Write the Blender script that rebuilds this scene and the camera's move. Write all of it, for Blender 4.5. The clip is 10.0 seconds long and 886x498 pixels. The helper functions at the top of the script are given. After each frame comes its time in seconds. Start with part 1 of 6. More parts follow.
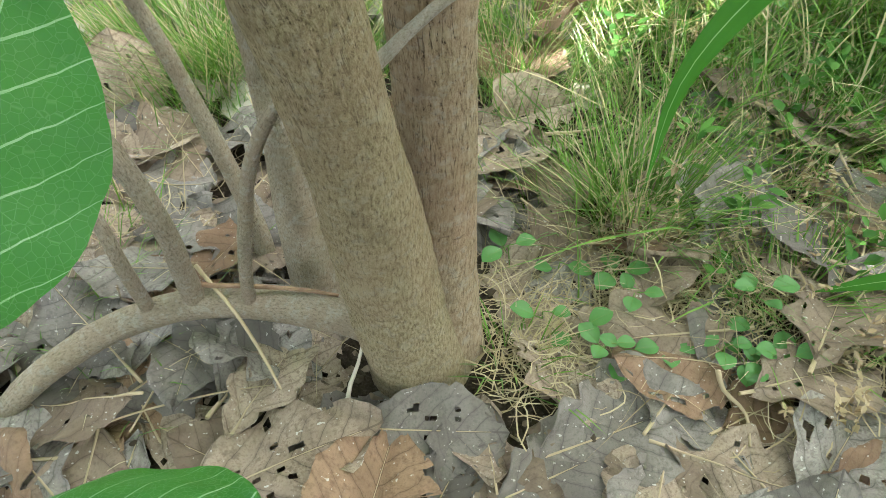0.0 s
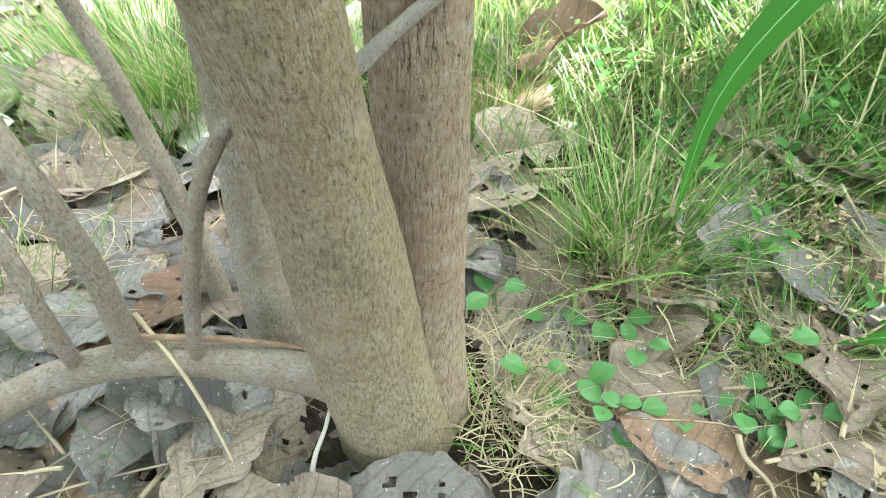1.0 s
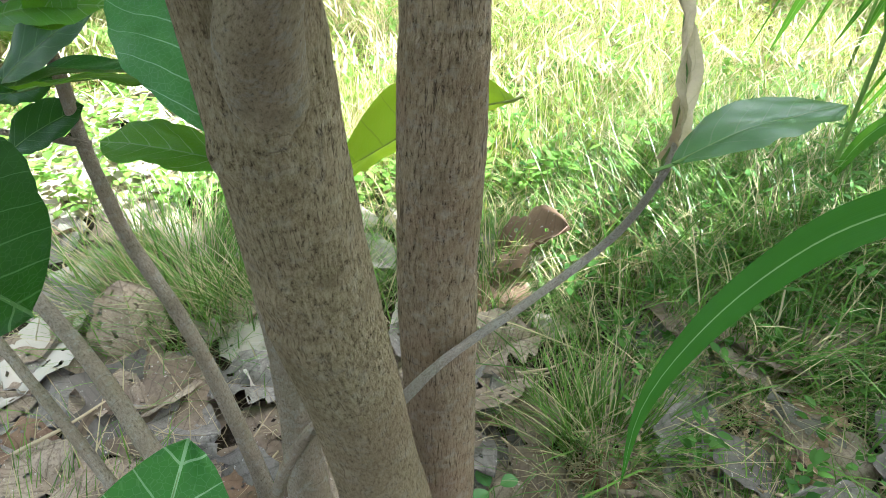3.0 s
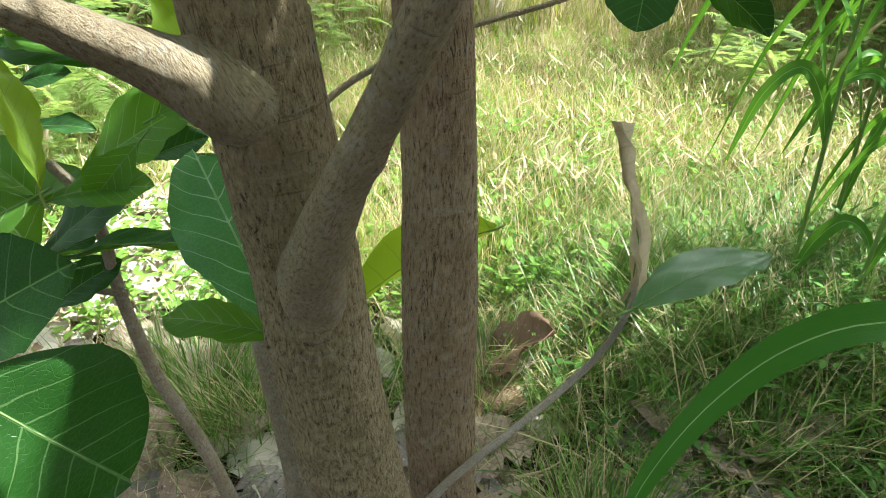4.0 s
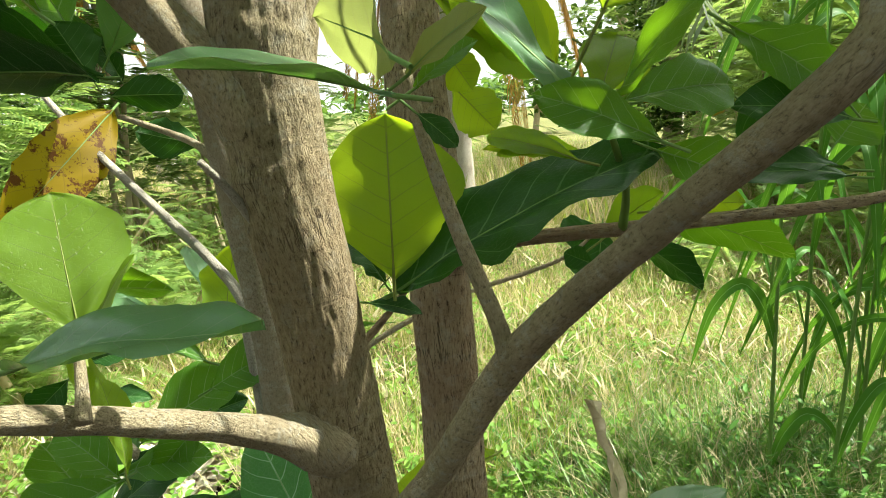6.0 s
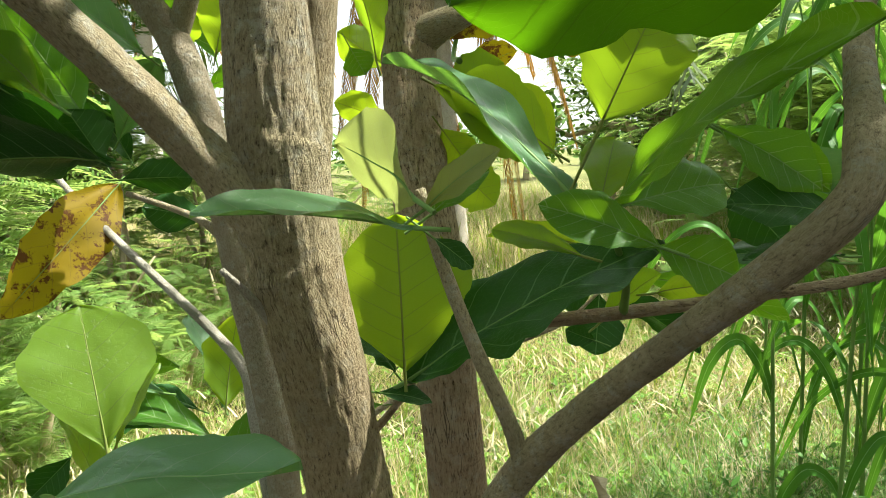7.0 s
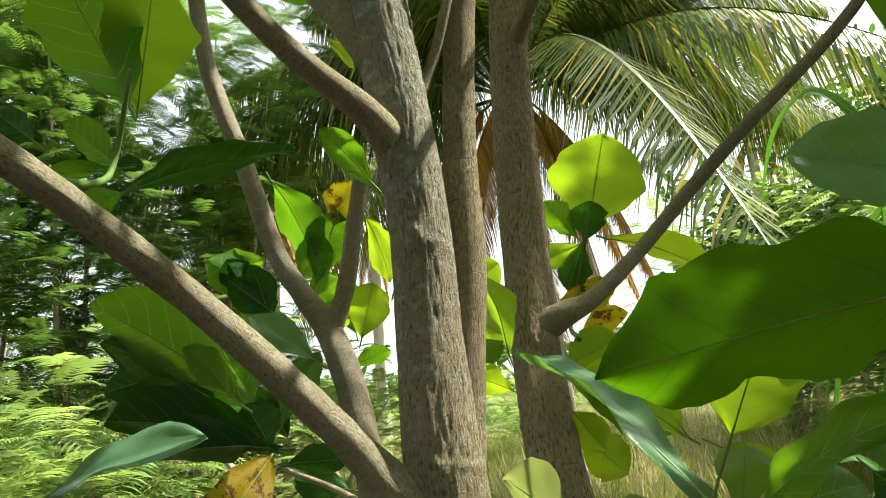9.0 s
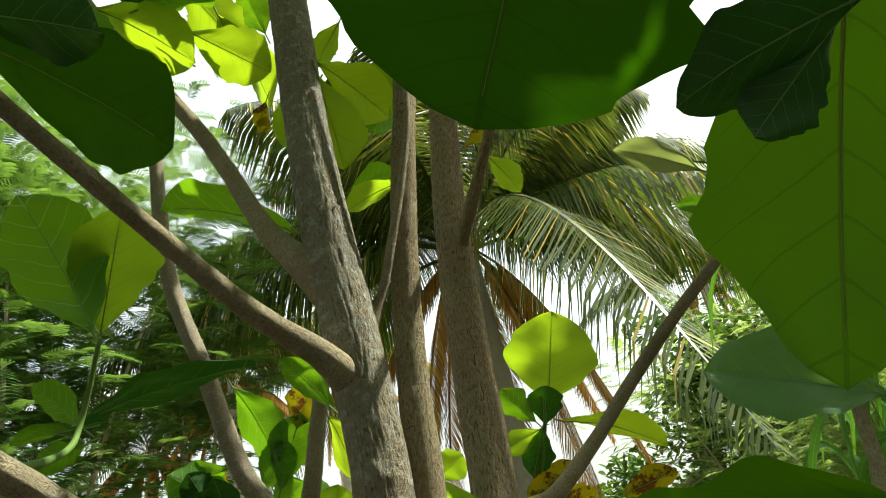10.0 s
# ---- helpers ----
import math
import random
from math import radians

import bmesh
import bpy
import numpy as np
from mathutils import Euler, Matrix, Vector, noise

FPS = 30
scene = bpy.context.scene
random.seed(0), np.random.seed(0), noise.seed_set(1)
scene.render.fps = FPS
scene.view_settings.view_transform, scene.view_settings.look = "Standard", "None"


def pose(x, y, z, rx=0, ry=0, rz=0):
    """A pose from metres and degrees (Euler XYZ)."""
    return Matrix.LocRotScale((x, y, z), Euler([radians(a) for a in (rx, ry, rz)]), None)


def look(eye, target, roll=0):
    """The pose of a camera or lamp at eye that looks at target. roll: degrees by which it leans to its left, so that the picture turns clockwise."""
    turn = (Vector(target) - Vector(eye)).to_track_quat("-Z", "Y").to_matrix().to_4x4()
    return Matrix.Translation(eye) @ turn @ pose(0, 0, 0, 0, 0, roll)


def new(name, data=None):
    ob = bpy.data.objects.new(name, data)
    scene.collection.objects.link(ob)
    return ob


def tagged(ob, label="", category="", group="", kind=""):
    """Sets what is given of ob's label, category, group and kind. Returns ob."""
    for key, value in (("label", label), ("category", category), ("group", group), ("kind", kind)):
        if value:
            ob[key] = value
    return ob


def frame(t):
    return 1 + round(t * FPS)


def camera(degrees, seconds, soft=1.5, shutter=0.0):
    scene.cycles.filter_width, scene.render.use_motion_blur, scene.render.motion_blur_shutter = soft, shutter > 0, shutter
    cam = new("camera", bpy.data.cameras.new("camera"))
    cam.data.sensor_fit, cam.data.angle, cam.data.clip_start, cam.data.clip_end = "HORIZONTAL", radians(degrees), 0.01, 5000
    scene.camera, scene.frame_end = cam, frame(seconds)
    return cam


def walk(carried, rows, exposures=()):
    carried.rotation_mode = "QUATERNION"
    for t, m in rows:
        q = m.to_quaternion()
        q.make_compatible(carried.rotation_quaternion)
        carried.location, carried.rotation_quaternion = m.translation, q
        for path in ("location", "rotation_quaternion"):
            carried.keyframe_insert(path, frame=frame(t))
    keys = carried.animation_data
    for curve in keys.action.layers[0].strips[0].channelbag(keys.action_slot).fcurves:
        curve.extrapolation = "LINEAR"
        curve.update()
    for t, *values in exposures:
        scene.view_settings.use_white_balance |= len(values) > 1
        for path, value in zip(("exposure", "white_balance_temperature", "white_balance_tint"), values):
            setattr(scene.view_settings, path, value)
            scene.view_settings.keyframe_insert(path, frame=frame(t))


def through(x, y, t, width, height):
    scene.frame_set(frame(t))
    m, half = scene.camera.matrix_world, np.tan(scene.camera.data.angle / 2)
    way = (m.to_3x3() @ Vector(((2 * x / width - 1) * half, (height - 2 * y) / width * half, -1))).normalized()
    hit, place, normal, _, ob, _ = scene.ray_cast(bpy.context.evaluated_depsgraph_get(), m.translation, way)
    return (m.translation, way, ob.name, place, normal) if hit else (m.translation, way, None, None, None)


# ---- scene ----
cam = camera(68.8, 10.0, 0.5)
PATH = [
    (0, (0.011, 0.062, 0.75), (0.003, 1.402, -0.735), 0.4),
    (0.5, (0.004, 0.124, 0.646), (0.048, 1.523, -0.783), 1.0),
    (1, (-0.003, 0.13, 0.675), (0.08, 1.571, -0.709), 3.3),
    (1.5, (-0.012, 0.124, 0.747), (0.067, 1.6, -0.601), 4.2),
    (2, (-0.028, 0.107, 0.824), (0.061, 1.596, -0.509), 3.4),
    (2.5, (-0.041, 0.097, 0.9), (0.079, 1.666, -0.333), 3.3),
    (2.7, (-0.044, 0.09, 0.926), (0.081, 1.684, -0.276), 2.7),
    (3.8, (-0.062, 0.032, 1.058), (0.109, 1.773, 0.089), 0.9),
    (4, (-0.067, 0.018, 1.076), (0.116, 1.781, 0.15), 0.5),
    (4.5, (-0.08, -0.014, 1.115), (0.106, 1.82, 0.34), -0.1),
    (5, (-0.094, -0.049, 1.158), (0.097, 1.81, 0.447), -1.2),
    (5.5, (-0.103, -0.086, 1.211), (0.162, 1.821, 0.672), -2.4),
    (6, (-0.114, -0.114, 1.255), (0.151, 1.823, 0.833), -2.1),
    (6.2, (-0.121, -0.122, 1.268), (0.161, 1.824, 0.904), -2.0),
    (7.3, (-0.131, -0.128, 1.308), (0.164, 1.835, 1.065), -3.0),
    (7.5, (-0.135, -0.136, 1.311), (0.134, 1.837, 1.126), -2.9),
    (8, (-0.145, -0.158, 1.33), (0.057, 1.831, 1.299), -3.6),
    (8.5, (-0.155, -0.189, 1.365), (-0.019, 1.798, 1.549), -4.9),
    (9, (-0.167, -0.224, 1.389), (-0.138, 1.734, 1.795), -5.6),
    (9.5, (-0.152, -0.274, 1.438), (-0.109, 1.59, 2.162), -9.7),
    (10, (-0.143, -0.304, 1.454), (0.052, 1.51, 2.274), -11.6),
]
walk(cam, [(t, look(eye, target, roll)) for t, eye, target, roll in PATH],
     [(0.0, 3.13, 5900, 4), (0.5, 3.56, 5650, 6), (1.0, 3.68, 5450, 7), (1.5, 3.58, 5250, 9), (2.5, 3.03, 5300, 9), (4.0, 1.96, 5900, 6), (5.0, 1.83, 6250, 1), (6.0, 1.84, 6450, -1), (7.5, 1.78, 6300, -1), (8.5, 1.66, 6350, -1), (9.5, 1.22, 6600, -2), (10.0, 1.16, 6600, -3)])

# ---- world, sun ----
SUN_TO = Vector((0.53, 0.08, 0.84)).normalized()
world = bpy.data.worlds.new("sky")
scene.world = world
world.use_nodes = True
wn = world.node_tree.nodes
sky = wn.new("ShaderNodeTexSky")
sky.sky_type, sky.sun_disc = "NISHITA", False
sky.sun_elevation = math.asin(SUN_TO.z)
sky.sun_rotation = math.atan2(SUN_TO.x, SUN_TO.y)
sky.dust_density, sky.air_density = 7.0, 1.0
haze = wn.new("ShaderNodeMix")
haze.data_type = "RGBA"
haze.inputs[0].default_value, haze.inputs[7].default_value = 0.5, (7.0, 6.95, 6.8, 1)
world.node_tree.links.new(sky.outputs[0], haze.inputs[6])
world.node_tree.links.new(haze.outputs[2], wn["Background"].inputs[0])
wn["Background"].inputs[1].default_value = 0.1125
sun = new("sun", bpy.data.lights.new("sun", "SUN"))
sun.data.energy, sun.data.angle, sun.data.color = 5.0, radians(0.53), (1.0, 0.95, 0.86)
sun.matrix_world = look(SUN_TO * 30, (0, 0, 0))


# ---- materials ----
class Nodes:
    """A short way to write a node material."""

    def __init__(self, name, rough=0.7, shine=0.1):
        self.mat = bpy.data.materials.new(name)
        self.mat.use_nodes = True
        self.tree = self.mat.node_tree
        self.bsdf = self.tree.nodes["Principled BSDF"]
        self.out = self.tree.nodes["Material Output"]
        self.bsdf.inputs["Roughness"].default_value = rough
        self.bsdf.inputs["Specular IOR Level"].default_value = shine

    def link(self, a, b):
        self.tree.links.new(a, b)

    def put(self, socket, value):
        if isinstance(value, (int, float)):
            socket.default_value = value
        elif isinstance(value, tuple):
            socket.default_value = (*value, 1.0) if len(value) == 3 and socket.type == "RGBA" else value
        else:
            self.link(value, socket)

    def coord(self, kind="Object", scale=(1, 1, 1)):
        c = self.tree.nodes.new("ShaderNodeTexCoord")
        m = self.tree.nodes.new("ShaderNodeMapping")
        m.inputs["Scale"].default_value = scale
        self.link(c.outputs[kind], m.inputs["Vector"])
        return m.outputs[0]

    def noise(self, vec, scale, detail=4.0, rough=0.55):
        n = self.tree.nodes.new("ShaderNodeTexNoise")
        n.inputs["Scale"].default_value, n.inputs["Detail"].default_value = scale, detail
        n.inputs["Roughness"].default_value = rough
        self.link(vec, n.inputs["Vector"])
        return n.outputs["Fac"]

    def voronoi(self, vec, scale, feature="DISTANCE_TO_EDGE"):
        n = self.tree.nodes.new("ShaderNodeTexVoronoi")
        n.feature = feature
        n.inputs["Scale"].default_value = scale
        self.link(vec, n.inputs["Vector"])
        return n.outputs["Distance"]

    def ramp(self, fac, *stops):
        r = self.tree.nodes.new("ShaderNodeValToRGB")
        while len(r.color_ramp.elements) < len(stops):
            r.color_ramp.elements.new(0.5)
        for e, (p, c) in zip(r.color_ramp.elements, stops):
            e.position, e.color = p, (*((c, c, c) if isinstance(c, (int, float)) else c), 1)
        self.link(fac, r.inputs[0])
        return r.outputs[0]

    def mix(self, fac, a, b, how="MIX"):
        m = self.tree.nodes.new("ShaderNodeMix")
        m.data_type, m.blend_type = "RGBA", how
        self.put(m.inputs[0], fac)
        self.put(m.inputs[6], a)
        self.put(m.inputs[7], b)
        return m.outputs[2]

    def math(self, op, a, b=0.0, clamp=False):
        m = self.tree.nodes.new("ShaderNodeMath")
        m.operation, m.use_clamp = op, clamp
        self.put(m.inputs[0], a)
        self.put(m.inputs[1], b)
        return m.outputs[0]

    def chance(self, island=False):
        if island:
            return self.tree.nodes.new("ShaderNodeNewGeometry").outputs["Random Per Island"]
        return self.tree.nodes.new("ShaderNodeObjectInfo").outputs["Random"]

    def bump(self, height, strength=0.5, distance=0.002):
        b = self.tree.nodes.new("ShaderNodeBump")
        b.inputs["Strength"].default_value, b.inputs["Distance"].default_value = strength, distance
        self.link(height, b.inputs["Height"])
        self.link(b.outputs[0], self.bsdf.inputs["Normal"])
        return b.outputs[0]

    def colour(self, value):
        self.put(self.bsdf.inputs["Base Color"], value)
        return self

    def glow_through(self, colour, share, normal=None):
        """Lets a share of the light through, as a thin leaf does."""
        t = self.tree.nodes.new("ShaderNodeBsdfTranslucent")
        self.put(t.inputs[0], colour)
        if normal is not None:
            self.link(normal, t.inputs["Normal"])
        m = self.tree.nodes.new("ShaderNodeMixShader")
        self.put(m.inputs[0], share)
        self.link(self.bsdf.outputs[0], m.inputs[1])
        self.link(t.outputs[0], m.inputs[2])
        self.link(m.outputs[0], self.out.inputs[0])


def bark_material(name, pale, mid, dark, scale=1.0, warm=(0.28, 0.19, 0.11), patch=0.4, slits=0.7, lichen=0.45, smooth_foot=0.0, stretch=0.22, lichen_from=0.0):
    """Corky bark: a fine crumbled grain drawn out along the limb, short fissures, a few long cracks, warm patches and lichen; the foot may be smoother, lichen may begin higher up."""
    n = Nodes(name, 0.93)
    ob = n.coord("Object")
    uv = n.coord("UV")

    def swayed(sx, sy, freq, amount):
        flat = n.coord("UV", (sx, sy, 1))
        bend = n.tree.nodes.new("ShaderNodeTexNoise")
        bend.inputs["Scale"].default_value, bend.inputs["Detail"].default_value = freq, 3
        n.link(flat, bend.inputs["Vector"])
        sway = n.tree.nodes.new("ShaderNodeVectorMath")
        sway.operation = "MULTIPLY_ADD"
        n.link(bend.outputs["Color"], sway.inputs[0])
        sway.inputs[1].default_value = (amount, amount, 0)
        n.link(flat, sway.inputs[2])
        return sway.outputs[0]

    flat = swayed(scale, scale * stretch, 120, 0.003)
    long = swayed(scale, scale * stretch * 0.32, 70, 0.004)
    ridge = n.noise(flat, 330, 6, 0.66)
    grain = n.noise(n.coord("UV", (scale, scale * 0.55, 1)), 900, 4, 0.7)
    crack = n.math("ABSOLUTE", n.math("SUBTRACT", n.noise(long, 150, 3, 0.5), 0.5))
    wrinkle = n.noise(n.coord("UV", (scale * 0.10, scale, 1)), 170, 3, 0.6)
    patchy, wide = n.noise(ob, 22, 5, 0.7), n.noise(ob, 6, 4, 0.6)
    grey = n.noise(n.coord("UV", (0.9, 1, 1)), 60, 6, 0.75)
    sep = n.tree.nodes.new("ShaderNodeSeparateXYZ")
    n.link(uv, sep.inputs[0])
    age = n.math("MULTIPLY", sep.outputs[1], 1.0 / smooth_foot, True) if smooth_foot else None
    height = n.math("ADD", n.math("MULTIPLY", ridge, 0.68), n.math("MULTIPLY", grain, 0.32))
    pit = n.ramp(height, (0.37, 1.0), (0.44, 0.0))
    slit = n.math("MULTIPLY", n.ramp(crack, (0.005, 1.0), (0.018, 0.0)), n.ramp(patchy, (0.48, 0.0), (0.60, 0.9)))
    cut = n.math("MAXIMUM", pit, slit)
    if smooth_foot:
        cut = n.math("MULTIPLY", cut, n.math("ADD", n.math("MULTIPLY", age, 0.82), 0.18))
    base = n.ramp(height, (0.39, tuple(v * 0.6 for v in mid)), (0.49, mid), (0.59, pale))
    base = n.mix(n.ramp(wide, (0.42, 0.0), (0.60, patch)), base, warm, "MIX")
    base = n.mix(n.ramp(patchy, (0.34, 0.5), (0.47, 0.0)), base, tuple(v * 0.6 for v in mid))
    base = n.mix(n.ramp(patchy, (0.56, 0.0), (0.66, 0.5)), base, pale)
    base = n.mix(n.ramp(wrinkle, (0.60, 0.0), (0.68, 0.22)), base, pale)
    base = n.mix(n.ramp(wrinkle, (0.29, 0.4), (0.35, 0.0)), base, dark)
    spread = n.ramp(grey, (0.52, 0.0), (0.60, lichen))
    if lichen_from:
        up = n.math("MULTIPLY", n.math("SUBTRACT", sep.outputs[1], lichen_from), 2.0, True)
        spread = n.math("MULTIPLY", spread, n.math("ADD", n.math("MULTIPLY", up, 0.8), 0.2))
        base = n.mix(n.math("MULTIPLY", up, n.ramp(grey, (0.38, 0.2), (0.5, 0.7))), base, (0.31, 0.295, 0.25))
    base = n.mix(spread, base, (0.55, 0.545, 0.49))
    base = n.mix(n.math("MULTIPLY", cut, slits), base, dark)
    n.colour(base)
    h = n.math("ADD", height, n.math("MULTIPLY", wrinkle, 0.15))
    n.bump(n.math("SUBTRACT", h, n.math("MULTIPLY", cut, 0.3)), 1.0, 0.011)
    return n.mat


def leaf_material(name, top, pale_vein, through, share=0.45, rough=0.36, blotch=None, vary=0.35, veins=0.7, shine=0.3):
    """A leaf with a pale midrib and curved side veins, laid out on u across and v along."""
    n = Nodes(name, rough, shine)
    tc = n.tree.nodes.new("ShaderNodeTexCoord")
    sep = n.tree.nodes.new("ShaderNodeSeparateXYZ")
    n.link(tc.outputs["UV"], sep.inputs[0])
    off = n.math("ABSOLUTE", n.math("SUBTRACT", sep.outputs[0], 0.5))
    mid = n.math("LESS_THAN", off, 0.009)
    wob = n.math("MULTIPLY", n.noise(n.coord("UV", (3, 3, 1)), 2.0, 2), 0.03)
    rise = n.math("SUBTRACT", sep.outputs[1], n.math("MULTIPLY", n.math("POWER", off, 1.12), 0.60))
    wave = n.math("FRACT", n.math("MULTIPLY", n.math("ADD", rise, wob), 7.0))
    line = n.math("LESS_THAN", n.math("ABSOLUTE", n.math("SUBTRACT", wave, 0.5)), n.math("MULTIPLY", n.math("SUBTRACT", 0.6, off), 0.062))
    vein = n.math("MAXIMUM", mid, n.math("MULTIPLY", line, 0.9))
    fine = n.voronoi(n.coord("UV", (1, 1.6, 1)), 26)
    net = n.ramp(fine, (0.0, 1.0), (0.05, 0.0))
    tone = n.noise(n.coord("Object"), 18, 4, 0.6)
    c = n.mix(n.math("MULTIPLY", tone, vary), top, tuple(min(1, v * 1.7) for v in top))
    own = n.chance()
    c = n.mix(n.math("MULTIPLY", own, 0.35), c, (top[0] * 1.5, top[1] * 1.15, top[2] * 0.8))
    t = n.mix(n.math("MULTIPLY", own, 0.6), through, (through[0] * 0.55, through[1] * 0.75, through[2]))
    if blotch:
        spot = n.ramp(n.noise(n.coord("Object"), 32, 5, 0.72), (0.52, 0.0), (0.58, 1.0))
        c = n.mix(spot, c, blotch)
        t = n.mix(spot, t, blotch)
    c = n.mix(n.math("MULTIPLY", net, 0.12), c, pale_vein)
    c = n.mix(n.math("MULTIPLY", vein, veins), c, pale_vein)
    t = n.mix(n.math("MULTIPLY", vein, 0.6), t, tuple(v * 0.45 for v in through))
    n.colour(c)
    bn = n.bump(n.math("SUBTRACT", n.math("MULTIPLY", tone, 0.5), n.math("ADD", vein, n.math("MULTIPLY", net, 0.25))), 0.5, 0.0015)
    n.glow_through(t, share)
    return n.mat


def dry_leaf_material(name, light, dark, share=0.05):
    """A dead leaf: papery, a pale midrib, curved side veins with a ladder of fine ones between, stains and bleached specks."""
    n = Nodes(name, 0.6, 0.15)
    tc = n.tree.nodes.new("ShaderNodeTexCoord")
    sep = n.tree.nodes.new("ShaderNodeSeparateXYZ")
    n.link(tc.outputs["UV"], sep.inputs[0])
    off = n.math("ABSOLUTE", n.math("SUBTRACT", sep.outputs[0], 0.5))
    mid = n.math("LESS_THAN", off, 0.010)
    wob = n.math("MULTIPLY", n.noise(n.coord("UV", (3, 3, 1)), 2.0, 2), 0.05)
    rise = n.math("ADD", n.math("SUBTRACT", sep.outputs[1], n.math("MULTIPLY", n.math("POWER", off, 1.15), 0.65)), wob)
    wave = n.math("ABSOLUTE", n.math("SUBTRACT", n.math("FRACT", n.math("MULTIPLY", rise, 8.0)), 0.5))
    line = n.math("LESS_THAN", wave, n.math("MULTIPLY", n.math("SUBTRACT", 0.62, off), 0.042))
    beside = n.ramp(wave, (0.02, 1.0), (0.16, 0.0))
    net = n.ramp(n.voronoi(n.coord("UV", (1, 2.2, 1)), 24), (0.0, 1.0), (0.06, 0.0))
    vein = n.math("MAXIMUM", mid, line)
    ob = n.coord("Object")
    a, b, f = n.noise(ob, 5, 5, 0.65), n.noise(ob, 22, 6, 0.7), n.noise(ob, 90, 4, 0.7)
    own = n.chance()
    c = n.mix(n.ramp(a, (0.36, 0.0), (0.64, 1.0)), tuple(0.4 * p + 0.6 * q for p, q in zip(light, dark)), light)
    c = n.mix(n.ramp(b, (0.50, 0.0), (0.62, 0.7)), c, dark)
    c = n.mix(n.ramp(f, (0.52, 0.0), (0.66, 0.45)), c, tuple(v * 0.7 for v in dark))
    c = n.mix(n.math("MULTIPLY", n.math("POWER", own, 1.6), 0.85), c, tuple(v * 0.85 for v in dark))
    spots = n.ramp(n.noise(ob, 34, 2, 0.4), (0.69, 0.0), (0.72, 0.75))
    c = n.mix(spots, c, (0.56, 0.53, 0.48))
    c = n.mix(n.math("MULTIPLY", net, 0.12), c, tuple(v * 0.5 for v in dark))
    # shading of the raised veins, painted as dark lines and bands beside them
    c = n.mix(n.math("MULTIPLY", beside, 0.35), c, tuple(v * 0.7 for v in dark))
    c = n.mix(n.math("MULTIPLY", vein, 0.6), c, tuple(v * 0.55 for v in dark))
    n.colour(c)
    n.bump(n.math("ADD", n.math("MULTIPLY", vein, 0.9), n.math("SUBTRACT", n.math("MULTIPLY", b, 0.5), n.math("MULTIPLY", net, 0.2))), 0.9, 0.0022)
    n.glow_through(tuple(min(0.7, v * 1.1) for v in light), share)
    return n.mat


def blade_material(name, low, high, through, share=0.4, rough=0.5, dry=None, dry_share=0.25, patches=None, shine=0.1):
    """Grass and small leaves, each blade with its own tone."""
    n = Nodes(name, rough, shine)
    own = n.chance(True)
    c = n.mix(own, low, high)
    t = n.mix(own, through, tuple(v * 0.7 for v in through))
    if dry:
        own2 = n.math("FRACT", n.math("MULTIPLY", own, 17.37))
        pick = n.math("LESS_THAN", own2, dry_share)
        c = n.mix(pick, c, dry)
        t = n.mix(pick, t, dry)
    if patches:
        spot = n.ramp(n.noise(n.coord("Object"), 2.2, 4, 0.65), (0.44, 0.0), (0.62, 0.75))
        c, t = n.mix(spot, c, patches), n.mix(spot, t, patches)
    n.colour(c)
    n.glow_through(t, share)
    return n.mat


BARK = bark_material("bark", (0.47, 0.39, 0.250), (0.335, 0.270, 0.158), (0.06, 0.043, 0.03), 1.0, (0.31, 0.225, 0.14), 0.5, 0.75, 0.65, 0.9, 0.36, 1.3)
BARK_R = bark_material("bark_reddish", (0.49, 0.39, 0.262), (0.36, 0.275, 0.174), (0.045, 0.03, 0.02), 0.9, (0.33, 0.215, 0.14), 0.5, 0.85, 0.2, 0.5, 0.26)
BARK_B = bark_material("bark_branch", (0.57, 0.475, 0.32), (0.475, 0.392, 0.25), (0.11, 0.085, 0.06), 1.4, (0.31, 0.24, 0.16), 0.4, 0.5, 0.35, 0.0, 0.5)
BARK_S = bark_material("bark_smooth", (0.49, 0.42, 0.325), (0.40, 0.33, 0.24), (0.15, 0.115, 0.08), 1.2, (0.35, 0.265, 0.18), 0.5, 0.3, 0.3, 0.0, 0.5)
BARK_DEAD = bark_material("bark_dead", (0.62, 0.57, 0.49), (0.52, 0.465, 0.385), (0.22, 0.18, 0.14), 1.6, (0.46, 0.39, 0.31), 0.5, 0.45, 0.4, 0.0, 0.6)
LEAF = leaf_material("leaf_green", (0.052, 0.150, 0.015), (0.40, 0.54, 0.22), (0.20, 0.38, 0.008), veins=0.75)
LEAF_DARK = leaf_material("leaf_dark", (0.016, 0.064, 0.010), (0.16, 0.28, 0.10), (0.05, 0.15, 0.004), 0.26, veins=0.6, shine=0.25)
# overhead leaves: shade put into darker leaf greens, LEAF_CLEAR lifted for sun
LEAF_SHADE = leaf_material("leaf_overhead_shaded", (0.020, 0.062, 0.003), (0.04, 0.09, 0.01), (0.06, 0.16, 0.002), 0.45, 0.6, veins=0.3, shine=0.08)
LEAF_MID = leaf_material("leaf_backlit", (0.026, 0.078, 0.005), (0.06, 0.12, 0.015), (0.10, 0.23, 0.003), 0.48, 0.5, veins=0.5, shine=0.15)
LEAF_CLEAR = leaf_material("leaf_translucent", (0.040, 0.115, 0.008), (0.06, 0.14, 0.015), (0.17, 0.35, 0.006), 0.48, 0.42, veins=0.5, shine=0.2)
LEAF_YOUNG = leaf_material("leaf_young", (0.11, 0.20, 0.025), (0.20, 0.27, 0.06), (0.40, 0.53, 0.015), 0.56)
